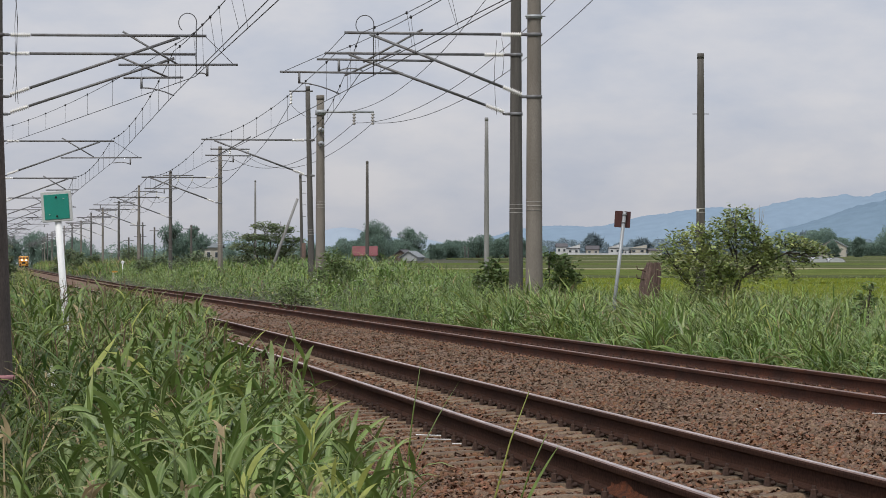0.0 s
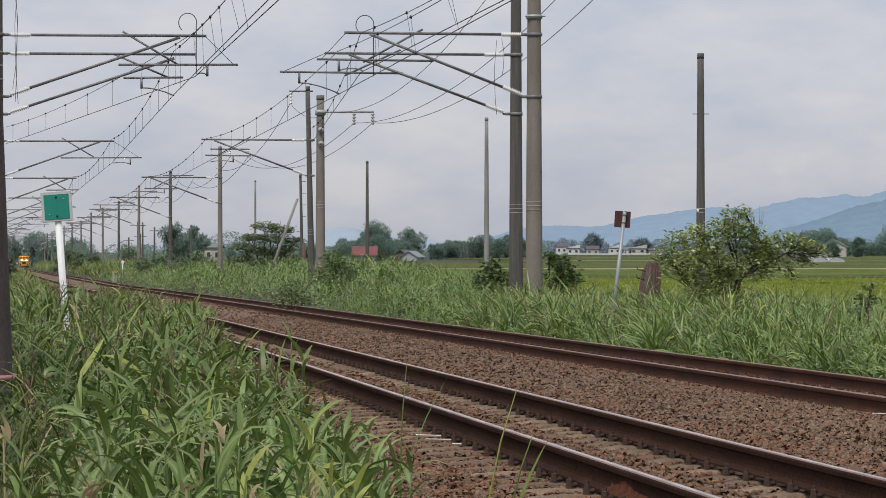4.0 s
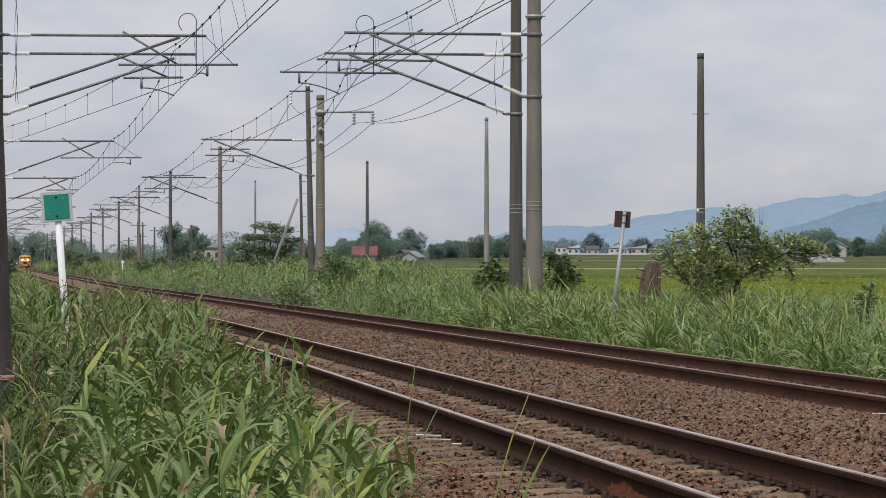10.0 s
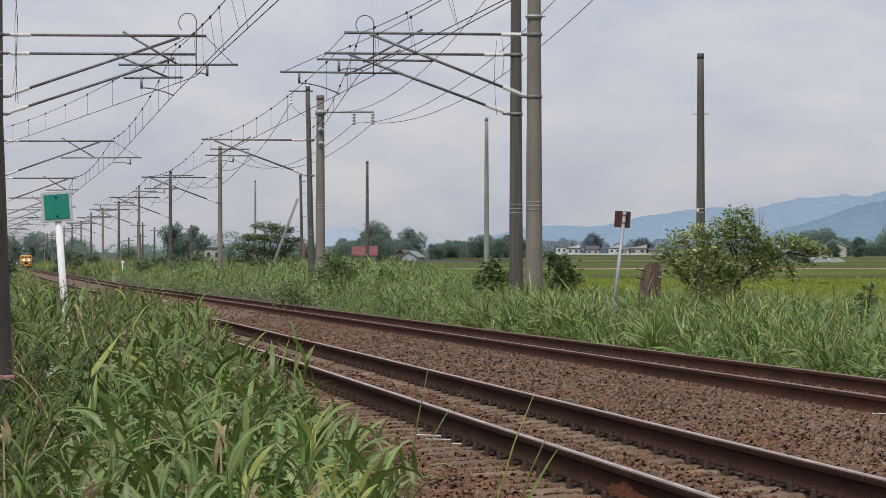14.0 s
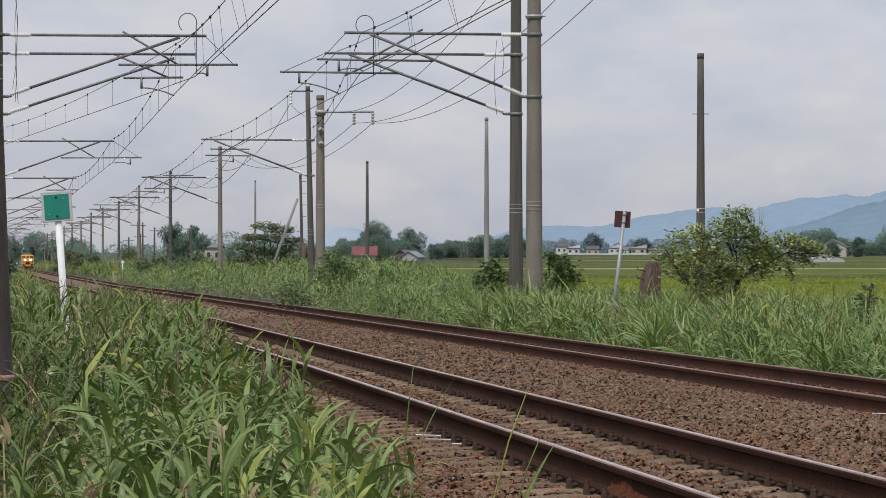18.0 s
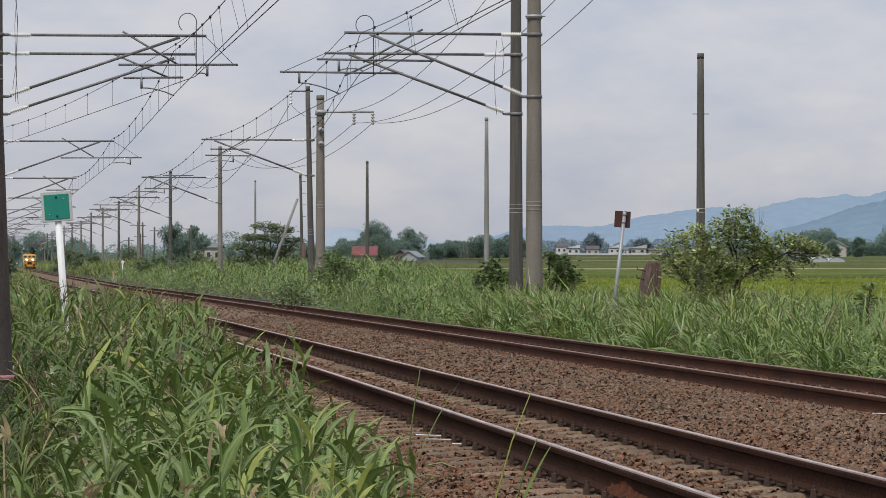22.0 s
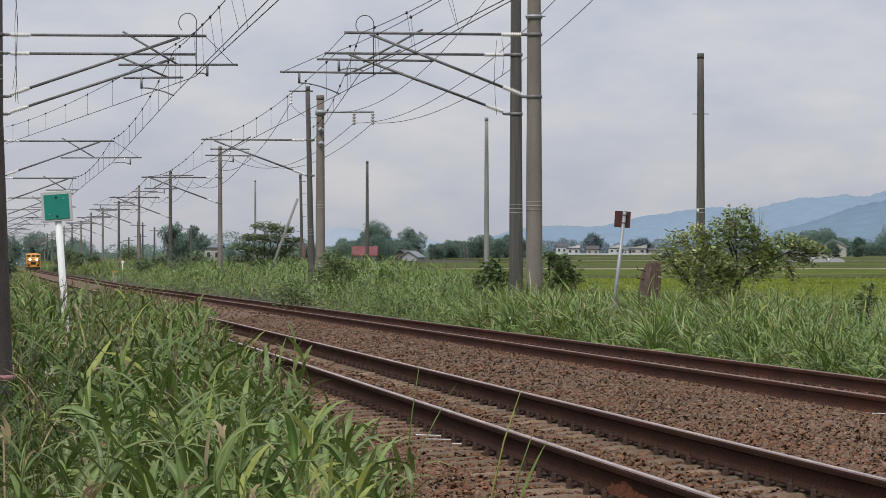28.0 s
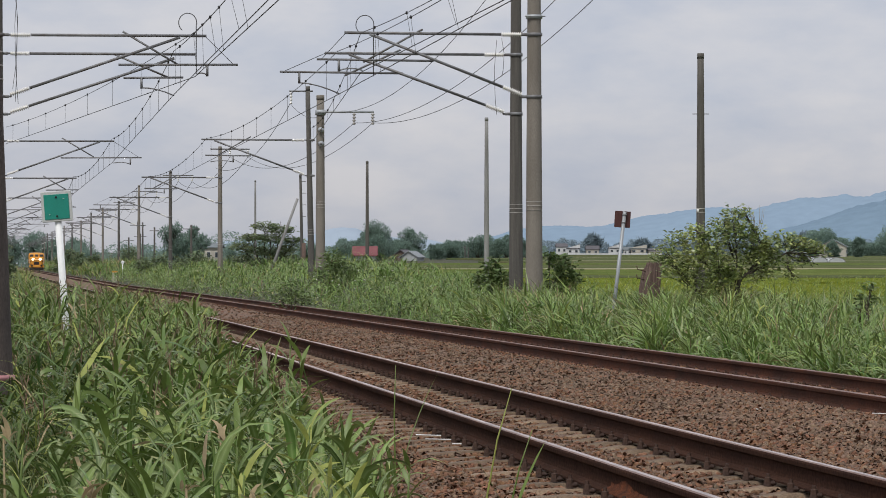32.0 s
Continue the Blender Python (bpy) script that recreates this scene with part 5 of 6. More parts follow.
shrub("shrub", "broad leafy shrub with many thin stems above the grass", at_ground(4.98, 59.0, 0.05),
      [(-1.08, 0.1, 1.72, 0.2), (-0.95, 0, 1.48, 0.24), (-0.82, 0.1, 1.98, 0.2), (-0.6, -0.1, 1.74, 0.28), (-0.5, 0.1, 2.1, 0.2), (-0.28, 0, 1.92, 0.28), (-0.1, 0.1, 2.2, 0.22), (0.1, 0, 2.38, 0.19), (0.26, 0.1, 2.45, 0.13), (0.1, -0.1, 2.06, 0.27),
       (0.36, 0.1, 2.14, 0.2), (0.52, 0, 1.94, 0.24), (0.3, 0.1, 1.74, 0.24), (-0.2, -0.2, 1.6, 0.28), (-0.62, 0.1, 1.4, 0.26), (0.76, 0, 1.82, 0.2), (0.98, 0.1, 1.95, 0.17), (1.2, 0, 1.9, 0.18), (1.42, 0, 1.84, 0.15), (1.58, 0.1, 1.78, 0.13), (1.7, 0.05, 1.72, 0.09),
       (1.22, 0.1, 1.62, 0.15), (1.04, 0, 1.44, 0.13), (1.12, 0, 1.30, 0.10), (0.8, 0.05, 1.6, 0.18), (1.42, 0.1, 1.58, 0.09), (-0.5, -0.1, 1.08, 0.28), (-0.2, 0, 1.12, 0.26), (-0.5, 0.1, 0.9, 0.22), (0.0, -0.1, 0.9, 0.28), (0.45, 0.1, 1.3, 0.14), (0.4, 0, 0.95, 0.2), (-0.3, -0.2, 0.72, 0.3), (-0.42, 0, 0.7, 0.22), (0.5, -0.05, 1.62, 0.2), (0.66, 0, 1.42, 0.15), (0.62, 0, 1.74, 0.18), (-0.15, -0.1, 1.36, 0.26), (0.12, 0, 1.42, 0.2), (-0.28, 0.05, 0.5, 0.28), (0.2, 0.05, 0.62, 0.16)],
      10000, 0.078, M_LEAF, stems=5, flat=0.35, foot=0.15, group="", stem_r=0.022, sway=0.25,
      limbs=((-0.55, 0, 1.05), (-0.18, 0.05, 1.35), (0.14, 0, 1.5), (0.42, 0.05, 1.52), (-0.1, -0.1, 0.5), (0.16, 0.05, 0.85), (0.72, 0.05, 1.70), (1.0, 0.05, 1.74)))
# dark-leaved weeds added here to stand in for shade between the reeds
WEED = "leafy weed among the reeds, dark green to stand in for shade"
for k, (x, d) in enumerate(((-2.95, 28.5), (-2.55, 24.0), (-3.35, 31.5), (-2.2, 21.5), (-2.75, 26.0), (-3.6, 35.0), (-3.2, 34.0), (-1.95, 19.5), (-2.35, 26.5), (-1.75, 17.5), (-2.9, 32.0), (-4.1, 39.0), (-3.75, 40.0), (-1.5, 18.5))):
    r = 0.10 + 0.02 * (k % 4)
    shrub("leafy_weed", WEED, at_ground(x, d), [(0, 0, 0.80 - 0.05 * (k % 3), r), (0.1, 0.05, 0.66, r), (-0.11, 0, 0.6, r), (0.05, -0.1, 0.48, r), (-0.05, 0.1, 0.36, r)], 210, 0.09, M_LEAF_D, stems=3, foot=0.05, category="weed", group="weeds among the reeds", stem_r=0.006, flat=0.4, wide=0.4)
for k in range(34):
    d = random.uniform(62, 112)
    x = float(far_x(d)) + random.uniform(2.3, 6.5)
    r = random.uniform(0.13, 0.24)
    top = random.uniform(0.55, 0.8)
    shrub("bank_weed", "bushy light green weed in the grass of the bank", at_ground(x, d), [(0, 0, top, r), (r, 0.05, top - 0.16, r), (-r, 0, top - 0.2, r), (0.05, -r, top - 0.3, r)], 260, 0.10, M_REED_R if k % 3 else M_LEAF_D, stems=3, foot=0.08, category="weed", group="weeds on the bank", stem_r=0.007, flat=0.45, wide=0.45)
dead = tagged(new("bare_twigs"), "bare grey twigs standing out of the shrub", "twigs")
dead.matrix_basis = Matrix.Translation((5.42, 59.1, 1.12))
for k in range(9):
    a = random.uniform(-0.2, 0.16)
    part("twig", Geo().tube([(0.006 * k - 0.02, 0, -0.1), (0.015 * k - 0.05 + a * 0.2, 0.02, 0.25), (a * 0.7 + 0.05, 0, 0.55), (a + 0.03, 0, 0.68 + 0.06 * (k % 3))], [0.006, 0.005, 0.004, 0.002], 5), M_TWIG, dead)
BUSH = "dense dark green bush in the tall grass"
shrub("bush", BUSH, at_ground(-3.75, 119.0, -0.15), [(-0.1, 0, 1.2, 0.45), (0.3, 0, 0.9, 0.45), (-0.35, 0, 0.75, 0.4), (0.2, -0.2, 0.5, 0.45)], 1500, 0.13, M_LEAF_D, group="bushes on the bank")
shrub("bush", BUSH, at_ground(1.3, 84.0), [(-0.1, 0, 1.5, 0.22), (0.15, 0, 1.3, 0.26), (-0.2, -0.1, 1.15, 0.28), (0.05, -0.1, 0.9, 0.3), (-0.1, 0, 0.6, 0.32), (0.2, 0, 0.5, 0.3), (0.42, 0, 1.15, 0.18), (-0.42, 0, 1.3, 0.14), (0.0, 0, 1.72, 0.1)], 1700, 0.13, M_LEAF_D, group="bushes on the bank")
shrub("bush", BUSH, at_ground(2.66, 81.0), [(-0.12, 0, 1.85, 0.12), (0.5, 0, 1.3, 0.15), (0.1, 0, 1.7, 0.22), (0.3, 0, 1.45, 0.25), (-0.05, -0.1, 1.25, 0.28), (0.35, 0, 1.1, 0.22), (0.1, 0, 0.9, 0.28), (0.15, 0, 0.55, 0.32)], 1700, 0.12, M_LEAF_D, group="bushes on the bank")
shrub("bush", BUSH, at_ground(5.8, 46.5), [(0.0, 0, 1.05, 0.13), (0.06, 0, 1.25, 0.08), (-0.1, 0, 0.9, 0.12)], 160, 0.09, M_LEAF_D, group="bushes on the bank")
shrub("bush", BUSH, at_ground(-4.4, 98.0), [(0, 0, 0.62, 0.3), (0.2, -0.2, 0.4, 0.3), (-0.3, 0, 0.35, 0.28), (0.45, 0, 0.3, 0.25)], 800, 0.09, M_LEAF_D, group="bushes on the bank")
shrub("small_tree", "spreading young tree with feathery leaves in tiers", at_ground(-8.6, 168.0),
      [(-0.9, 0, 1.95, 0.55), (-0.2, 0, 2.5, 0.6), (0.6, 0, 2.3, 0.65), (1.2, 0, 1.8, 0.55), (-1.4, 0, 1.5, 0.5), (0.1, -0.3, 1.9, 0.7), (0.9, 0, 1.4, 0.6), (-0.7, 0, 1.3, 0.6), (0.2, 0, 1.2, 0.7), (-1.3, 0, 0.9, 0.55), (1.2, 0, 0.9, 0.6), (-0.3, 0, 0.7, 0.7), (0.6, 0, 0.5, 0.6)],
      6600, 0.16, M_LEAF_H, stems=3, category="tree", flat=0.2, stem_r=0.05, seg=2, squash=0.34)
shrub("bush", BUSH, at_ground(-17.2, 235.0), [(-0.9, 0, 0.8, 0.7), (0.2, 0, 1.1, 0.7), (1.0, 0, 0.7, 0.6), (0.0, -0.4, 0.5, 0.8)], 1300, 0.22, M_LEAF_H, group="bushes on the bank")
shrub("bush", BUSH, at_ground(-22.3, 262.0), [(-0.9, 0, 0.9, 0.7), (0.4, 0, 1.2, 0.7)], 900, 0.22, M_LEAF_H, group="bushes on the bank")
shrub("bush", BUSH, at_ground(-37.0, 400.0), [(-1.1, 0, 1.4, 0.9), (0.0, 0, 2.6, 1.0), (1.1, 0, 1.3, 0.8)], 1600, 0.3, M_LEAF_H, group="bushes on the bank")
shrub("bush", BUSH, at_ground(-57.5, 430.0), [(-1.2, 0, 1.0, 0.8), (0.8, 0, 1.4, 0.9), (0, 0, 1.8, 0.8)], 1600, 0.35, M_LEAF_H, group="bushes on the bank")


SCRUB = "dark scrub and saplings beside the far line"
for k, (x, d, hh, w) in enumerate(((-25.75, 201.0, 2.7, 0.24), (-26.5, 206.0, 1.9, 0.3), (-50.5, 470.0, 2.6, 1.0), (-55.0, 500.0, 3.4, 1.2), (-58.5, 520.0, 3.0, 1.0), (-47.0, 440.0, 1.8, 0.9), (-43.0, 420.0, 1.8, 0.9))):
    shrub("scrub", SCRUB, at_ground(x, d), [(0.0, 0, hh * 0.85, w * 0.5), (w * 0.5, 0.2, hh * 0.6, w * 0.6), (-w * 0.5, 0, hh * 0.66, w * 0.6), (0.1, -0.2, hh * 0.35, w * 0.7), (w * 0.7, 0, hh * 0.25, w * 0.6), (-w * 0.8, 0, hh * 0.22, w * 0.6)],
          900, 0.16 + 0.0004 * d, M_LEAF_H, group="scrub along the line", stem_r=0.03)


def broad_tree(x, d, height, spread, mat, leaf, count, label, name="broadleaf_tree", group="far trees", seed=0, z0=None):
    """A far tree: a tapered trunk with limbs, and a crown of lobes full of leaf clumps."""
    rnd = random.Random(seed * 31 + int(abs(x)))
    lobes = []
    for k in range(15):
        a, r = rnd.uniform(0, 6.28), rnd.uniform(0.1, 0.62) * spread
        h = 0.14 + 0.72 * (k + rnd.random()) / 15
        shrink = 1.0 if h < 0.65 else (1.05 - h) * 2.4
        lobes.append((math.cos(a) * r * shrink, math.sin(a) * r * shrink, h * height, rnd.uniform(0.24, 0.36) * spread * (0.6 + 0.4 * shrink)))
    p = at_ground(x, d) if z0 is None else (x, d, z0)
    t = shrub(name, label, p, lobes, count, leaf, mat, stems=1, foot=0.05, category="tree", group=group, stem_r=height * 0.013, seg=1, wide=0.9, shell=True)
    return t


FAR_TREE = "dark green broadleaf tree at the edge of the fields, haze painted in"
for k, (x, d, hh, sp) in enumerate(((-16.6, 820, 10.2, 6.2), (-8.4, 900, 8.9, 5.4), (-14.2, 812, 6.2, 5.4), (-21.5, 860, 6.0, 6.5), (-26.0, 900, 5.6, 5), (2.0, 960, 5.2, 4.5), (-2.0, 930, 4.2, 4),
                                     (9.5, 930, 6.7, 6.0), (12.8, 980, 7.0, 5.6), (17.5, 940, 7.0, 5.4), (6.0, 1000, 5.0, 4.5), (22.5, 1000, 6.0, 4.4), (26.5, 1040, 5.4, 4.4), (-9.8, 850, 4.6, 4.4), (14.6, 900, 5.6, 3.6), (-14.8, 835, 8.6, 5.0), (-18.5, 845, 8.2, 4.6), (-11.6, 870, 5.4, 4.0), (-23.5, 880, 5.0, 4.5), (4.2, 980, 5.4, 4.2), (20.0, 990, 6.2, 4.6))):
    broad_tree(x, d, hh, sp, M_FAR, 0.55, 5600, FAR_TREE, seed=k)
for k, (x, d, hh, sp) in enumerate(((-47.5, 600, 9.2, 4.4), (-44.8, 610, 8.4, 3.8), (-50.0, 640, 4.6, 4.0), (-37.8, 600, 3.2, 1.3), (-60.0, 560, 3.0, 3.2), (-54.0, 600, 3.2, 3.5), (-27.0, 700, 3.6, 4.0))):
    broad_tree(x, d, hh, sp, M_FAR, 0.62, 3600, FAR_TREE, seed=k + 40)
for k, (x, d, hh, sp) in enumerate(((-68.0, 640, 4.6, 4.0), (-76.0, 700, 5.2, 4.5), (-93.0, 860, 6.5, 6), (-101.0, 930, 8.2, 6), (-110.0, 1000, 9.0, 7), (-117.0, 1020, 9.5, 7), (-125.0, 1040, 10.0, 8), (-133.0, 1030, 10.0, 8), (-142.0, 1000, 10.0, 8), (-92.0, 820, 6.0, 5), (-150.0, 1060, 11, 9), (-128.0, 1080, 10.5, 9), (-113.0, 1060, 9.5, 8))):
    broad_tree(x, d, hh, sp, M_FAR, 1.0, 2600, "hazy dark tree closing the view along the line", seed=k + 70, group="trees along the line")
for k, (x, d, hh, sp) in enumerate(((-39.4, 300, 5.4, 1.6),)):
    broad_tree(x, d, hh, sp, M_LEAF_H, 0.3, 900, "slim dark tree beside the line", seed=k + 95, group="trees along the line", name="slim_tree")


# ---- signs, stump and small things beside the tracks ----
def bolt(g, x, z, r=0.012, y=-0.03):
    return g.lathe([(r, 0.0), (r, 0.01), (r * 0.6, 0.016)], 8, (x, y, z), pose(0, 0, 0, 90))


SX, SD = -4.375, 40.0
sign = tagged(thing("track_sign", Matrix.Translation(at_ground(SX, SD)) @ pose(0, 0, 0, 0, -4.2, 0)), "square green board with a white rim on a white post", "sign")
dz = 1.04 - float(ground_z(SX, SD))
part("post", Geo().tube([(0, 0, -0.3), (0, 0, 0.75 + dz)], 0.042, 16), M_WHITE, sign, "white painted round post")
part("board", Geo().box(0.362, 0.018, 0.362, (0, -0.055, 0.410 + dz), 0.006), M_RIM, sign, "pale grey rim of the board", smooth=False)
part("green_face", Geo().box(0.294, 0.008, 0.294, (0, -0.0685, 0.440 + dz), 0.003), M_GREEN, sign, "green reflective sheet with scuffs", smooth=False)
for x, z, m in ((0.0, 0.7, M_BLACK), (0.0, 0.475, M_BLACK), (0.085, 0.68, M_WHITE), (-0.085, 0.5, M_WHITE)):
    part("bolt", bolt(Geo(), x, z + dz, 0.013 if m is M_BLACK else 0.006, -0.072), m, sign)

RX, RD = 3.14, 64.0
sign2 = tagged(thing("small_sign", Matrix.Translation(at_ground(RX, RD)) @ pose(0, 0, 0, 0, 6.5, 0)), "small square sign seen from its red-brown back on a steel pipe", "sign")
dz = 1.05 - float(ground_z(RX, RD))
part("post", Geo().tube([(0, 0, -0.3), (0, 0, 0.84 + dz)], 0.034, 14), M_GALV_L, sign2, "galvanised steel pipe post")
part("plate", Geo().box(0.30, 0.012, 0.31, (-0.017, 0.05, 0.535 + dz), 0.004, rot=pose(0, 0, 0, 0, -2.6, 0)), M_RUST, sign2, "red-brown back of the plate", smooth=False)
for z in (0.62, 0.77):
    part("clip", Geo().box(0.09, 0.085, 0.02, (0, 0.0, z + dz), 0.006), M_GALV, sign2)

TX, TD = 3.78, 62.0
st = tagged(thing("timber_stump", Matrix.Translation(at_ground(TX, TD)) @ pose(0, 0, 0, 0, 2.0, 15)), "split weathered stump of an old timber pole", "stump")
dz = 1.05 - float(ground_z(TX, TD))
g = Geo()
prof = []
SIDES = 44
for i in range(SIDES):
    a = 2 * math.pi * i / SIDES
    r = 0.165 + random.uniform(-0.011, 0.009) + 0.012 * math.sin(5 * a) - (0.02 if i % 9 == 0 else 0)
    prof.append((math.cos(a) * r, math.sin(a) * r, random.uniform(-0.07, 0.04)))
vs, fs = [], []
for k, (z, w, off) in enumerate(((-0.3, 1.16, -0.05), (dz - 0.6, 1.12, -0.03), (dz - 0.3, 1.02, 0.0), (dz - 0.14, 0.84, 0.03))):
    vs += [(x * w + off, y * w, z + (top if k == 3 else 0)) for x, y, top in prof]
for r in range(3):
    fs += [(r * SIDES + i, r * SIDES + (i + 1) % SIDES, r * SIDES + SIDES + (i + 1) % SIDES, r * SIDES + SIDES + i) for i in range(SIDES)]
vs.append((0.03, 0, dz - 0.24))
fs += [(3 * SIDES + i, 3 * SIDES + (i + 1) % SIDES, 4 * SIDES) for i in range(SIDES)]
g.add(vs, fs)
part("trunk", g, M_TIMBER, st, smooth=False)
for z in (-0.30, -0.46):
    part("wire_hook", Geo().tube([(-0.14, -0.05, z + dz), (-0.24, -0.08, z + dz + 0.02), (-0.31, -0.08, z + dz + 0.03), (-0.33, -0.08, z + dz + 0.1)], 0.009, 6), M_IRON, st, "bent rusty wire")

for x, d, w, r in ((-0.03, 24.3, 0.20, 14), (-0.1, 24.9, 0.2, 4), (0.12, 23.6, 0.11, -9), (3.56, 27.6, 0.14, 3)):
    tagged(new("white_stake", Geo().box(w, 0.020, 0.007, (0, 0, 0), 0.003).mesh("white_stake", M_WHITE)), "short white painted stake lying on the ballast", "stake", group="white stakes on the ballast").matrix_basis = \
        Matrix.Translation((x, d, float(ground_z(x, d)) + 0.045)) @ pose(0, 0, 0, 0, 2, r)
tagged(new("marker_stub", Geo().box(0.07, 0.07, 0.75, (0, 0, -0.2), 0.012).mesh("marker_stub", M_BLACK)), "dark marker stub at the foot of the bank", "marker").matrix_basis = Matrix.Translation(at_ground(-1.13, 88.0, 0.1))

# signal post far along the line
sp = tagged(thing("line_marker", Matrix.Translation(at_ground(-28.35, 300.0))), "white line marker with a round head on a thin post", "marker")
dz = 1.05 - float(ground_z(-28.35, 300.0))
part("post", Geo().tube([(0, 0, -0.2), (0, 0, -0.7 + dz)], 0.045, 8), M_WHITE, sp)
part("disc", Geo().lathe([(0.14, -0.03), (0.155, 0.0), (0.14, 0.03)], 16, (0, 0, -0.62 + dz), pose(0, 0, 0, 90)), M_WHITE, sp)
bx = tagged(thing("trackside_cabinet", Matrix.Translation(at_ground(-29.05, 300.0))), "pale yellow trackside cabinet in the grass", "cabinet")
part("body", Geo().box(0.38, 0.4, 0.85, (0, 0, 0.0), 0.03), M_WALL_C, bx, smooth=False)
part("roof", Geo().box(0.46, 0.46, 0.12, (0, 0, 0.852), 0.02), M_ORANGE, bx, "orange cover", smooth=False)


# withered broad leaves low among the reeds
def withered(x, d, z, n, size, spread):
    """A withered plant: a dry stem from the ground and n curled leaves round its head."""
    low = float(ground_z(x, d)) - z
    t = tagged(thing("withered_plant", Matrix.Translation((x, d, z))), "withered pale brown leaves among the green reeds", "plant", group="withered plants")
    part("stem", Geo().tube([(0.02, 0.03, low - 0.03), (0.01, 0.0, low * 0.4), (0, 0, 0.02)], [0.006, 0.005, 0.004], 5), M_STRAW, t)
    for k in range(n):
        v, q, _ = leaf_mesh_arrays(np.array([[rng.normal(0, spread), rng.normal(0, spread), 0.0]]), np.array([rng.random() * 6.28]), np.array([rng.normal(1.25, 0.35)]), np.array([abs(rng.normal(1.3, 0.6))]),
                                   np.array([size * (0.8 + 0.5 * rng.random())]), np.array([size * 0.27]), 5, True)
        part("leaf", bulk_mesh("leaf", v, q, [M_STRAW], smooth=True), None, t)
    return t


for x, d, z, n, s, w in ((-0.925, 8.9, 0.40, 7, 0.075, 0.012), (-0.486, 8.9, 0.38, 6, 0.065, 0.015), (-0.75, 9.9, 0.36, 3, 0.05, 0.02), (-2.38, 25.5, 0.15, 4, 0.12, 0.04), (-2.45, 24.2, 0.2, 4, 0.12, 0.04), (-1.75, 13.5, 0.3, 4, 0.1, 0.03),
                         (1.75, 64.5, -0.2, 8, 0.10, 0.1), (3.35, 54.0, 0.1, 6, 0.08, 0.1), (2.7, 60.0, 0.0, 6, 0.08, 0.1), (-1.45, 17.0, 0.2, 4, 0.1, 0.04), (-0.4, 10.5, 0.3, 4, 0.08, 0.03), (-0.82, 12.5, 0.36, 3, 0.1, 0.02)):
    withered(x, d, z, n, s, w)


# two bent stalks standing alone before the rails
def stalk(x, d, z0, top, lean, leaf, label):
    t = tagged(thing("grass_stalk", Matrix.Translation((x, d, z0))), label, "grass", group="lone stalks")
    part("stem", Geo().tube([(0, 0, 0), (lean * 0.25, 0, top * 0.45), (lean * 0.6, 0, top * 0.75), (lean, 0, top)], [0.0045, 0.004, 0.0032, 0.0016], 5), M_YELLOW_LEAF if not leaf else M_REED, t)
    if leaf:
        p = np.zeros((leaf, 3)) + np.array([lean * 0.3, 0, top * 0.4])
        v, q, _ = leaf_mesh_arrays(p, np.array([0.3, 2.6, 0.8][:leaf]), np.full(leaf, 1.15), np.full(leaf, 0.25), np.full(leaf, top * 0.6), np.full(leaf, 0.016), 5, True)
        part("blade", bulk_mesh("blade", v, q, [M_REED], smooth=True), None, t)
    SWAYING.append((t, Vector((x, d, z0)), 2.2))
    return t


stalk(0.15, 12.6, -0.2, 0.74, 0.185, 0, "thin yellowish stalk bending over before the rails")
stalk(0.225, 12.4, -0.15, 0.55, 0.15, 2, "fresh green blade standing before the rails")
stalk(-0.18, 15.0, -0.3, 0.86, 0.09, 1, "thin green stalk at the edge of the ballast")


def blossoms(x, d, z, n, spread, size):
    p = np.stack([rng.normal(0, spread, n), rng.normal(0, spread, n), rng.normal(0, spread * 0.6, n)], -1)
    v, q, _ = leaf_mesh_arrays(np.repeat(p, 5, 0), np.tile(np.arange(5) * 1.257, n), np.full(5 * n, 0.5), np.full(5 * n, 0.8), np.full(5 * n, size), np.full(5 * n, size * 0.7), 2, False)
    ob = new("white_blossom", bulk_mesh("white_blossom", v, q, [M_PETAL], smooth=True))
    ob.matrix_basis = Matrix.Translation((x, d, z))
    return tagged(ob, "small cluster of white blossoms in the grass", "flower", group="white blossoms")


for x, d, z, n, w, sz in ((-2.71, 23.5, 0.24, 14, 0.035, 0.016), (-2.66, 23.2, 0.16, 8, 0.025, 0.016), (2.4, 25.8, -0.12, 4, 0.01, 0.012), (0.9, 80.0, 0.2, 10, 0.2, 0.03), (-2.0, 100.0, 0.35, 12, 0.4, 0.04), (-3.6, 104.0, 0.55, 12, 0.5, 0.035), (-2.6, 96.0, 0.3, 10, 0.4, 0.035), (-0.4, 88.0, 0.25, 10, 0.3, 0.03)):
    blossoms(x, d, z, n, w, sz)


# ---- fields, hills, woods and houses beyond the line ----
def field(name, label, d0, d1, u0, u1, lift, mat, n=24):
    ds = np.linspace(d0, d1, n)
    us = np.linspace(u0, u1, 30)
    D, U = np.meshgrid(np.concatenate([[d0], ds, [d1]]), np.concatenate([[u0], us, [u1]]), indexing="ij")
    X = far_x(D) + U
    Z = ground_z(X, D) + lift + rng.normal(0, 0.02, D.shape)
    Z[0], Z[-1], Z[:, 0], Z[:, -1] = Z[0] - lift - 0.1, Z[-1] - lift - 0.1, Z[:, 0] - lift - 0.1, Z[:, -1] - lift - 0.1
    r, k = D.shape
    i = (np.arange(r - 1)[:, None] * k + np.arange(k - 1)[None, :]).ravel()
    ob = new(name, bulk_mesh(name, np.stack([X, D, Z], -1).reshape(-1, 3), np.stack([i, i + 1, i + k + 1, i + k], 1), [mat], smooth=False))
    return tagged(ob, label, "field", group="rice fields")


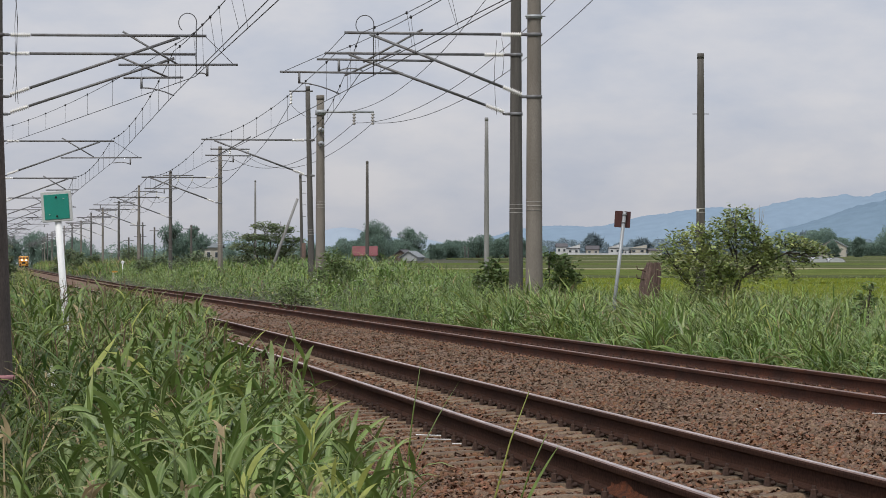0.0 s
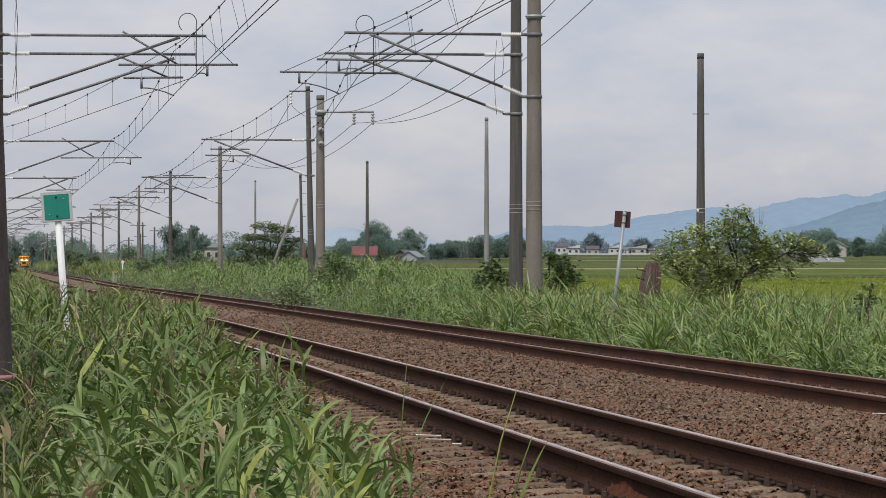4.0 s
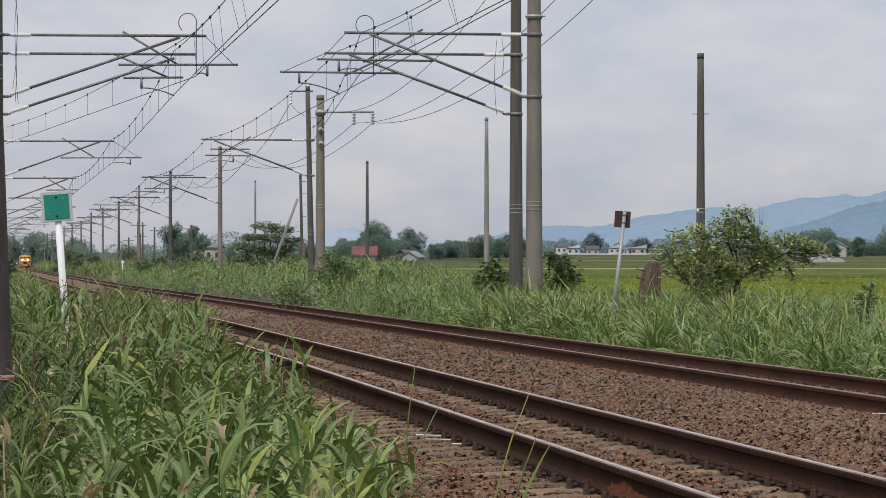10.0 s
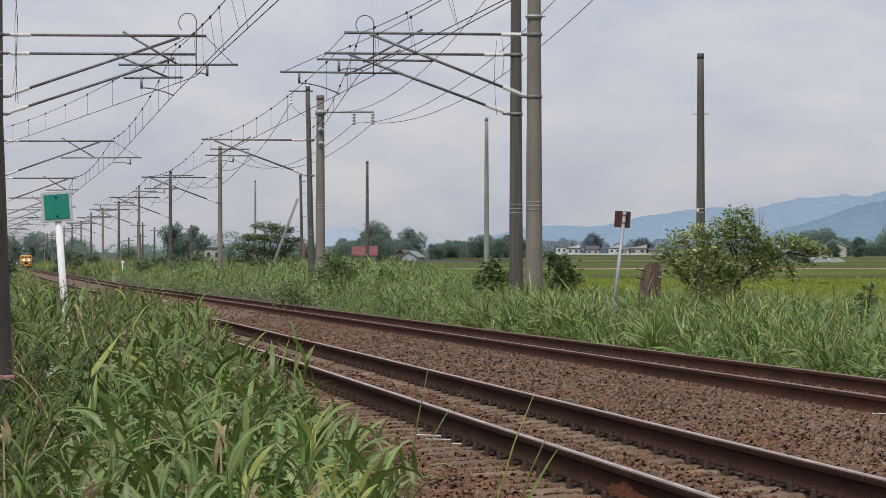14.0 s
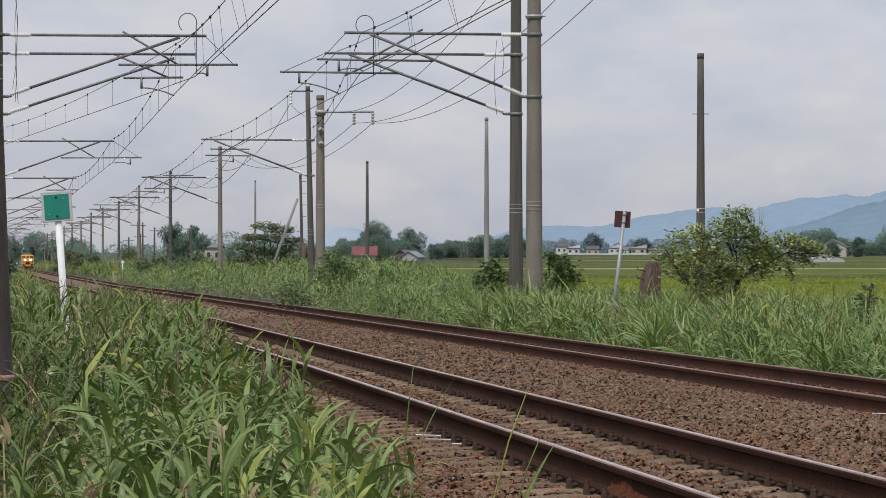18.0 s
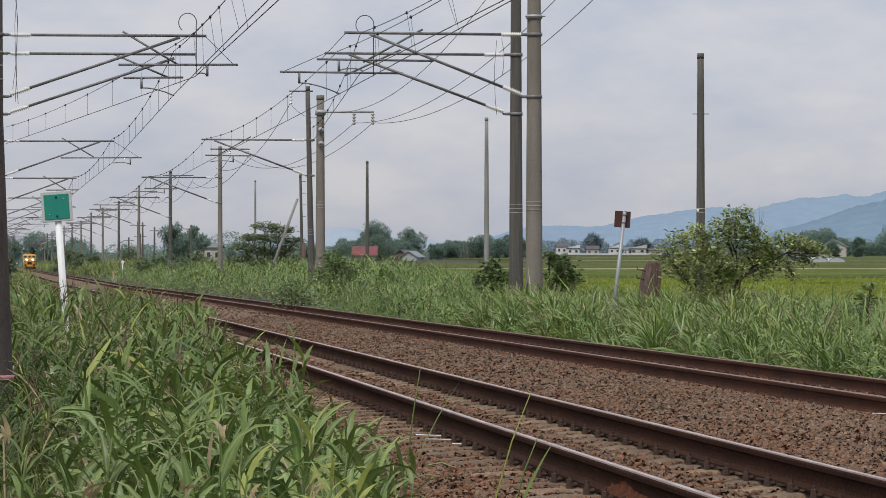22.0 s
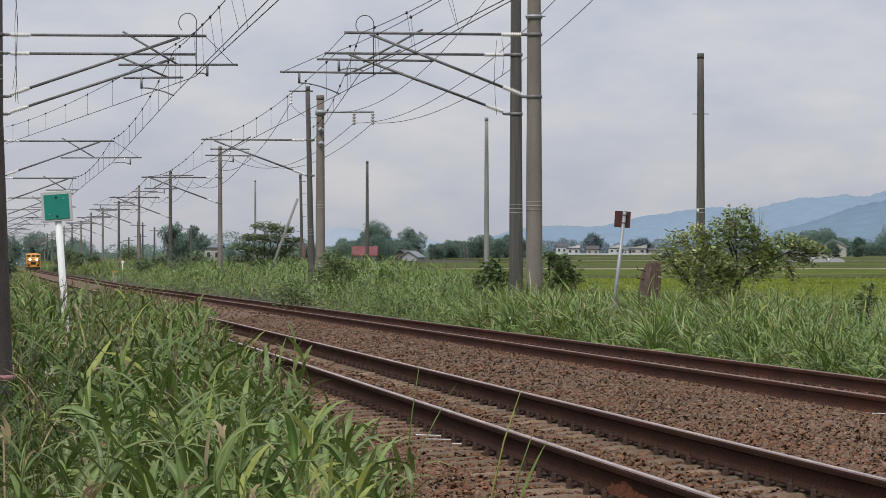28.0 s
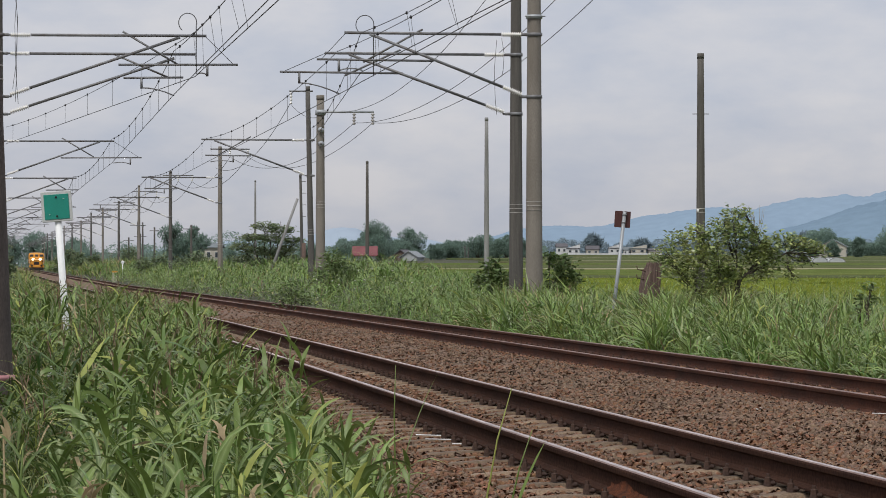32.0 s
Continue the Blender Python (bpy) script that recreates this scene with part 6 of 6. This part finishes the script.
RIPE, FRESH, OLDER = "level yellow-green rice field close to ripening", "fresh green rice field", "dull green field of older rice"
BANK = "pale dry bank with a track between the fields"
field("rice_field", RIPE, 92, 205, 15, 90, 0.42, M_PADDY)
field("rice_field", RIPE, 209, 246, 18, 140, 0.42, M_PADDY)
field("rice_field", "brownish green strip of rough grass", 249, 268, 20, 150, 0.46, M_PADDY2, 6)
field("rice_field", FRESH, 271, 345, 22, 170, 0.5, M_PADDY3, 12)
field("field_bank", BANK, 349, 366, 25, 200, 0.52, M_DYKE, 4)
field("rice_field", OLDER, 372, 450, 30, 300, 0.55, M_PADDY2)
field("rice_field", FRESH, 456, 520, 40, 340, 0.5, M_PADDY3, 8)
field("rice_field", OLDER, 528, 640, 84, 360, 0.5, M_PADDY2)
field("field_bank", BANK, 646, 668, 94, 380, 0.5, M_DYKE, 4)
field("rice_field", OLDER, 672, 900, 112, 420, 0.5, M_PADDY2)
field("field_bank", BANK, 905, 930, 132, 500, 0.5, M_DYKE, 4)
field("rice_field", OLDER, 935, 1200, 160, 600, 0.5, M_PADDY2)
field("rice_field", OLDER, 1205, 1650, 232, 700, 0.5, M_PADDY2)
# rice standing over the nearest field
n = 6500
d = 90 + 155 * rng.random(n) ** 1.2
x = far_x(d) + 15.5 + (0.145 * d - far_x(d) - 15.5) * rng.random(n)
root = np.stack([x, d, ground_z(x, d) + 0.3], -1)[x < 0.142 * d]
v, q, m = reeds(root, 0.22 + 0.16 * rng.random(len(root)), leaves=5, leaf_len=0.2, leaf_w=0.02, seg=2, fold=False, tuft=True, dead=0.0, yellow=0.5)
tagged(new("rice_plants", marked(bulk_mesh("rice_plants", v, q, BANK_MATS, m, smooth=True))), "yellow-green rice plants standing close in the field", kind="stuff")


def ridge(name, label, d, depth, x0, x1, height, mat, seed):
    """A wooded ridge far off: a long rounded form with an uneven crest."""
    xs, ts = np.linspace(x0, x1, 420), np.linspace(0, 1, 12)
    verts = []
    for t in ts:
        for x in xs:
            n = noise.fractal(Vector((x / 95.0, t * 1.5, seed)), 0.85, 2.1, 7) + 0.22 * noise.noise(Vector((x / 6.0, t * 3, seed)))
            h = max(0.0, height(x)) * (1 + 0.11 * n) * math.sin(min(1.0, t * 1.25) * math.pi / 2)
            verts.append((x, d + t * depth, h - 3.0))
    k = len(xs)
    i = (np.arange(len(ts) - 1)[:, None] * k + np.arange(k - 1)[None, :]).ravel()
    return tagged(new(name, bulk_mesh(name, np.array(verts), np.stack([i, i + 1, i + k + 1, i + k], 1), [mat], smooth=True)), label, kind="structure")


sstep = lambda a, b, x: (lambda q: q * q * (3 - 2 * q))(min(1.0, max(0.0, (x - a) / (b - a))))
# the ridges' haze comes from their base colours
ridge("backdrop_ridge", "wooded ridge beyond the plain, blue with painted haze", 4000, 300, -160, 1500, lambda x: 38 * sstep(-60, 130, x) + 20 * sstep(170, 310, x) + 32 * sstep(290, 640, x) + 25 * sstep(700, 1300, x), M_HILL2, 1.0)
ridge("backdrop_hill", "darker hill before the ridge, blue-green with painted haze", 3500, 300, 250, 1500, lambda x: 34 * sstep(290, 390, x) + 34 * sstep(375, 520, x) + 26 * sstep(520, 900, x), M_HILL1, 4.0)
ridge("backdrop_far_ridge", "far mountain over the fields, pale with painted haze", 4500, 150, -420, 60, lambda x: 12 + 26 * math.exp(-((x + 135) / 52.0) ** 2) + 14 * math.exp(-((x + 40) / 60.0) ** 2) + 12 * math.exp(-((x + 260) / 80.0) ** 2), M_HILL3, 7.0)


def far_wood(label, x0, x1, d, height, leaf, count, mat, deep=60):
    """A distant belt of trees, as clumps of foliage over an uneven outline."""
    x = x0 + (x1 - x0) * rng.random(count)
    top = np.array([0.62 + 0.55 * noise.noise(Vector((a / 17.0, d / 50.0, 2.0))) + 0.25 * noise.noise(Vector((a / 5.0, d / 50.0, 5.0))) for a in x])
    z = height * np.clip(top, 0.2, 1.3) * rng.random(count)
    y = d + deep * rng.random(count)
    p = np.stack([x, y, ground_z(x, y) + z], -1)
    v, q, _ = leaf_mesh_arrays(p, rng.random(count) * 6.28, rng.normal(-0.3, 0.4, count), np.abs(rng.normal(0.6, 0.3, count)), leaf * (0.6 + 0.8 * rng.random(count)), leaf * (0.6 + 0.6 * rng.random(count)), 1, False)
    return tagged(new("far_wood", bulk_mesh("far_wood", v, q, [mat], smooth=True)), label, kind="stuff")


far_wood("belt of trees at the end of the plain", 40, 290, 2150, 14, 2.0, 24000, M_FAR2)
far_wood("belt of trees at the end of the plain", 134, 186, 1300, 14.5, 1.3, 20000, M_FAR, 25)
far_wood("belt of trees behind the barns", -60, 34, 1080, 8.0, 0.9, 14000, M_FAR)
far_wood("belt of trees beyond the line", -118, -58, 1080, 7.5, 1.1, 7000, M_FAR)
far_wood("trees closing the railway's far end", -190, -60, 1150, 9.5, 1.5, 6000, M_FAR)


def house(x, d, w, deep, wall_h, roof_h, wall, roof, label, turn=0, name="house", shed=False, windows=3, z0=None):
    """A house with walls, a roof with eaves, and windows on the side towards the line."""
    t = tagged(thing(name, Matrix.Translation(at_ground(x, d, -0.3) if z0 is None else (x, d, z0)) @ pose(0, 0, 0, 0, 0, turn)), label, "house" if name == "house" else name.replace("_", " "), group="houses across the plain")
    part("wall", Geo().box(w, deep, wall_h), wall, t, smooth=False)
    g = Geo()
    a, b, o = w / 2 + 0.4, deep / 2 + 0.4, wall_h
    if shed:
        vs = [(-a, -b, o), (a, -b, o + roof_h), (a, b, o + roof_h), (-a, b, o), (-a, -b, o - 0.3), (a, -b, o - 0.3), (a, b, o - 0.3), (-a, b, o - 0.3)]
        fs = [(0, 1, 2, 3), (0, 4, 5, 1), (1, 5, 6, 2), (2, 6, 7, 3), (3, 7, 4, 0), (7, 6, 5, 4)]
        g.add(vs, fs)
        part("gable_wall", Geo().add([(-a * 0.98, -b * 0.99, o), (a * 0.98, -b * 0.99, o), (a * 0.98, -b * 0.99, o + roof_h * 0.93), (-a * 0.98, -b * 1.01, o), (a * 0.98, -b * 1.01, o), (a * 0.98, -b * 1.01, o + roof_h * 0.93)], [(0, 1, 2), (5, 4, 3), (0, 3, 4, 1), (1, 4, 5, 2), (2, 5, 3, 0)]), wall, t, smooth=False)
    else:
        for side in (-1, 1):
            vs = [(x, y, z - drop) for drop in (0.2, 0.0) for x, y, z in ((-a, side * b, o), (a, side * b, o), (a, 0, o + roof_h), (-a, 0, o + roof_h))]
            g.add(vs, [(3, 2, 1, 0), (4, 5, 6, 7), (0, 1, 5, 4), (1, 2, 6, 5), (2, 3, 7, 6), (3, 0, 4, 7)])
        e, f = w / 2 - 0.01, deep / 2 - 0.01
        part("gable_wall", Geo().add([(-e, -f, o - 0.05), (-e, f, o - 0.05), (-e, 0, o + roof_h - 0.24), (e, -f, o - 0.05), (e, f, o - 0.05), (e, 0, o + roof_h - 0.24)], [(0, 2, 1), (3, 4, 5), (0, 1, 4, 3), (1, 2, 5, 4), (2, 0, 3, 5)]), wall, t, smooth=False)
    part("roof", g, roof, t, smooth=False)
    for k in range(windows):
        wn = part("window", Geo().box(w / windows * 0.45, 0.12, wall_h * 0.32, ((k - (windows - 1) / 2) * w / windows, -deep / 2 - 0.03, wall_h * 0.45), 0.02), M_WALL_W, t, smooth=False)
        part("pane", Geo().box(w / windows * 0.38, 0.06, wall_h * 0.26, ((k - (windows - 1) / 2) * w / windows, -deep / 2 - 0.10, wall_h * 0.48)), M_GLASS, wn, smooth=False)
    return t


for (px, w, hh, rh, wl, rf, sh) in ((61.5, 5.5, 3.6, 1.4, M_WALL_W, M_ROOF_D, False), (67.5, 6.5, 3.0, 1.8, M_WALL_W, M_ROOF_D, True), (77.5, 6.5, 2.6, 1.6, M_WALL_C, M_ROOF_D, False), (89.0, 6.0, 3.2, 1.8, M_WALL_W, M_ROOF_D, True),
                                     (95.5, 4.0, 2.4, 1.2, M_WALL_W, M_ROOF_G, False), (101.0, 8.5, 3.0, 1.6, M_WALL_C, M_ROOF_G, True), (110.0, 7.0, 2.2, 0.8, M_WALL_C, M_ROOF_D, False), (181.0, 6.0, 4.0, 1.6, M_WALL_W, M_ROOF_D, True),
                                     (221.0, 8.0, 2.2, 0.8, M_WALL_W, M_ROOF_G, False), (228.0, 6.0, 2.2, 0.8, M_WALL_W, M_ROOF_G, False)):
    house(px, 1760.0, w, 7.0, hh * 1.35, rh * 1.2, wl, rf, "small pale house with a metal roof across the fields", shed=sh, windows=2)
house(122.0, 1060.0, 7.0, 8.3, 4.0, 2.4, M_WALL_C, M_ROOF_G, "cream gabled house with a grey metal roof behind a dark tree", windows=3, turn=80)
house(-18.4, 800.0, 5.2, 4.5, 1.6, 2.2, M_WALL_G, M_ROOF_R, "low grey barn with a faded red metal roof", name="barn", windows=0)
house(-9.3, 812.0, 2.8, 3.6, 1.6, 1.4, M_WALL_B, M_ROOF_D, "small brown timber barn with a dark metal roof", name="barn", windows=0, turn=58)
house(-7.3, 806.0, 4.6, 4.2, 1.2, 1.5, M_WALL_G, M_ROOF_P, "pale grey shed with a low metal roof", name="shed", windows=0, turn=70)
house(-47.5, 690.0, 5.0, 6.0, 4.0, 0.8, M_WALL_C, M_ROOF_G, "cream building with a low roof behind the trees", windows=3)
house(58.9, 562.0, 2.0, 3.0, 1.7, 0.8, M_WALL_W, M_ROOF_G, "white gabled shed beside the greenhouses", name="shed", windows=1)
wall = tagged(new("boundary_wall", Geo().box(52, 0.6, 1.3, (0, 0, -0.2), 0.05).mesh("boundary_wall", M_WALL_W)), "long low white wall along a far road", "wall")
wall.matrix_basis = Matrix.Translation(at_ground(83.5, 1700.0))
for x, w, hh in ((61.6, 2.5, 0.95), (64.4, 2.7, 0.8)):
    gh = tagged(thing("greenhouse", Matrix.Translation(at_ground(x, 560.0, 0.45))), "rounded white plastic greenhouse at the field's end", "greenhouse", group="greenhouses")
    vs, fs = [], []
    for k in range(11):
        a = math.pi * k / 10
        vs += [(math.cos(a) * w / 2, -6, math.sin(a) * hh), (math.cos(a) * w / 2, 6, math.sin(a) * hh)]
    fs = [(2 * k, 2 * k + 2, 2 * k + 3, 2 * k + 1) for k in range(10)] + [tuple(range(20, -1, -2)), tuple(range(1, 22, 2))]
    part("cover", Geo().add(vs, fs), M_PLASTIC, gh, smooth=False)
    for k in range(4):
        part("hoop", Geo().tube([(math.cos(math.pi * j / 10) * (w / 2 + 0.03), -6 + k * 4, math.sin(math.pi * j / 10) * (hh + 0.03)) for j in range(11)], 0.05, 5), M_GALV, gh)
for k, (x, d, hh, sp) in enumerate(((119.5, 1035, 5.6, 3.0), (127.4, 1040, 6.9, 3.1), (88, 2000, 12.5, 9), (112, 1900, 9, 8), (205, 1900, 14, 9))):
    broad_tree(x, d, hh, sp, M_FAR if d < 1500 else M_FAR2, 1.0 if d < 1500 else 2.0, 2400, "dark rounded tree beside the far houses, haze painted in", seed=k + 120, group="far trees")


# ---- the train ----
train = tagged(thing("work_locomotive", line_pose(940.0)), "orange-yellow railway work locomotive with two lit headlights", "locomotive")
body = part("body", Geo().box(2.3, 11.0, 1.5, (0, 0, 1.0), 0.2), M_ORANGE, train, smooth=False)
# dark panels added so the sides take the tone of a shaded flank
for x in (-1.16, 1.16):
    part("shaded_side_panel", Geo().box(0.06, 7.5, 0.7, (x, 1.2, 1.5), 0.02), M_UNDER, body, "dark panel standing in for the shaded side", smooth=False)
    part("walkway", Geo().box(0.42, 10.6, 0.08, (x * 1.1, 0, 1.0), 0.01), M_UNDER, body, "dark walkway along the side", smooth=False)
cab = part("cab", Geo().box(2.72, 3.0, 1.85, (0, -3.4, 1.2), 0.16), M_ORANGE, train, smooth=False)
part("cab_roof", Geo().lathe([(1.34, 0.0), (1.30, 0.10), (0.9, 0.20), (0.0, 0.24)], 20, (0, -3.4, 3.0)), M_ORANGE, train, smooth=False)
for x, w in ((-0.86, 0.62), (0.0, 0.5), (0.86, 0.62)):
    part("windscreen", Geo().box(w, 0.05, 0.40, (x, -4.92, 2.5), 0.02), M_GLASS, cab, "dark windscreen pane", smooth=False)
nose = part("nose", Geo().box(2.0, 1.5, 1.25, (0, -5.0, 0.9), 0.22), M_ORANGE, train, smooth=False)
part("front_grille", Geo().box(0.9, 0.05, 0.55, (0, -5.77, 1.1), 0.02), M_UNDER, nose, "dark radiator grille", smooth=False)
for x in (-0.62, 0.62):
    lamp = part("headlight", Geo().lathe([(0.27, 0.0), (0.29, 0.06), (0.25, 0.08)], 16, (x, -5.72, 2.06), pose(0, 0, 0, 90)), M_ORANGE, train)
    part("lens", Geo().lathe([(0.20, 0.0), (0.18, 0.03), (0.10, 0.05)], 16, (x, -5.805, 2.06), pose(0, 0, 0, 90)), M_LAMP, lamp, "lit white headlight lens")
    part("lamp_bracket", Geo().box(0.16, 0.3, 0.12, (x, -5.6, 1.72), 0.02), M_UNDER, lamp)
for x in (-1.0, 1.0):
    part("marker_lamp", Geo().lathe([(0.12, 0.0), (0.12, 0.05), (0.08, 0.06)], 12, (x, -5.5, 1.7), pose(0, 0, 0, 90)), M_RUST, train, "small dark red marker lamp")
    part("step", Geo().box(0.35, 0.3, 0.6, (x, -5.55, 0.4), 0.03), M_UNDER, train, smooth=False)
    part("buffer", Geo().tube([(x * 0.85, -5.7, 0.95), (x * 0.85, -6.1, 0.95)], [0.09, 0.2], 12), M_UNDER, train)
part("handrail", Geo().tube([(-1.25, -5.8, 0.95), (-1.25, -5.8, 1.95), (1.25, -5.8, 1.95), (1.25, -5.8, 0.95)], 0.03, 6), M_WHITE, train)
part("buffer_beam", Geo().box(2.6, 0.3, 0.38, (0, -5.7, 0.62), 0.04), M_ORANGE, train, smooth=False)
part("snow_plough", Geo().box(2.5, 0.4, 0.42, (0, -5.7, 0.16), 0.08), M_UNDER, train, smooth=False)
part("underframe", Geo().box(2.5, 10.6, 0.42, (0, 0, 0.575), 0.04), M_UNDER, train, smooth=False)
part("exhaust_stack", Geo().tube([(0.5, 1.0, 2.4), (0.5, 1.0, 3.0)], 0.14, 10), M_UNDER, train)
for y in (-3.6, -1.8, 1.8, 3.6):
    for x in (-0.566, 0.566):
        part("wheel", Geo().lathe([(0.40, -0.02), (0.43, 0.0), (0.43, 0.1), (0.40, 0.12)], 18, (x - 0.05, y, 0.43), pose(0, 0, 0, 0, 90)), M_UNDER, train)


# ---- a bird that darts past ----
bird = tagged(thing("swallow", pose(14.0, 73.0, 3.6)), "small dark swallow flying across the field", "bird")
part("body", Geo().tube([(-0.085, 0, 0), (-0.05, 0, 0.004), (0.0, 0, 0.004), (0.06, 0, 0), (0.12, 0, 0.004)], [0.006, 0.02, 0.026, 0.018, 0.004], 8), M_FEATHER, bird)
for k in (-1, 1):
    part("wing", Geo().add([(-0.03, 0, 0.008), (0.03, 0, 0.008), (0.075, k * 0.15, 0.03), (0.03, k * 0.08, 0.02), (-0.03, 0, 0.003), (0.03, 0, 0.003), (0.075, k * 0.15, 0.028), (0.03, k * 0.08, 0.015)],
                           [(0, 1, 2, 3), (7, 6, 5, 4), (0, 4, 5, 1), (1, 5, 6, 2), (2, 6, 7, 3), (3, 7, 4, 0)]), M_FEATHER, bird, smooth=False)


# ---- what moves ----
WIND = [(0.0, -0.1), (1.0, -0.5), (2.0, -1.0), (2.5, -0.25), (3.0, -0.9), (3.5, -0.8), (5.5, -0.75), (6.5, -0.3), (8.0, 0.1), (9.3, -0.1), (10.5, -0.5), (11.3, -0.05), (12.5, -0.05), (14.5, 0.25), (16.5, 0.0),
        (18.5, -0.4), (19.7, 0.05), (21.5, -0.3), (22.3, -0.1), (24.0, 0.15), (25.5, 0.2), (27.5, -0.1), (28.2, -0.75), (29.5, -0.7), (30.5, -1.5), (31.2, -1.25), (32.0, -1.05)]


def gust(t):
    return float(np.interp(t, [a for a, _ in WIND], [b for _, b in WIND]))


def motions():
    # the train comes slowly up the line
    times = [0.0, 4.0, 8.0, 12.0, 16.0, 20.0, 24.0, 28.0, 32.0]
    walk(train, [(t, line_pose(940.0 - 10.6 * t)) for t in times])
    flight = [(0.0, 16.0, 73.0, 4.2), (22.1, 16.0, 73.0, 4.2), (22.5, 11.8, 73.0, 3.4), (22.7, 9.8, 73.0, 3.1), (22.9, 7.77, 73.0, 2.77), (23.0, 6.82, 73.0, 2.50), (23.1, 5.9, 68.0, 2.2), (23.3, 5.0, 59.3, 1.75), (32.0, 5.0, 59.3, 1.75)]
    walk(bird, [(t, pose(x * 2.5, y * 2.5, 1.05 + (z - 1.05) * 2.5)) for t, x, y, z in flight])
    # reeds and grass lean and swing with the gusts
    for k, (ob, p, amount) in enumerate(SWAYING):
        rest = ob.matrix_basis.copy()
        phase = (k * 2.39) % 6.28
        lag = 0.02 * (rest.translation.y - 10.0) if p is not None else 0.3
        rows = []
        for t in np.arange(0.0, 32.01, 0.8):
            g = gust(max(0.0, t - min(lag, 1.5)))
            swing = amount * (2.6 * g + 0.55 * math.sin(2.2 * t + phase) + 0.35 * math.sin(3.7 * t + 2 * phase))
            nod = amount * (0.5 * math.sin(1.7 * t + 1.3 * phase))
            rows.append((float(t), rest @ pose(0, 0, 0, nod, swing, 0)))
        walk(ob, rows)


motions()
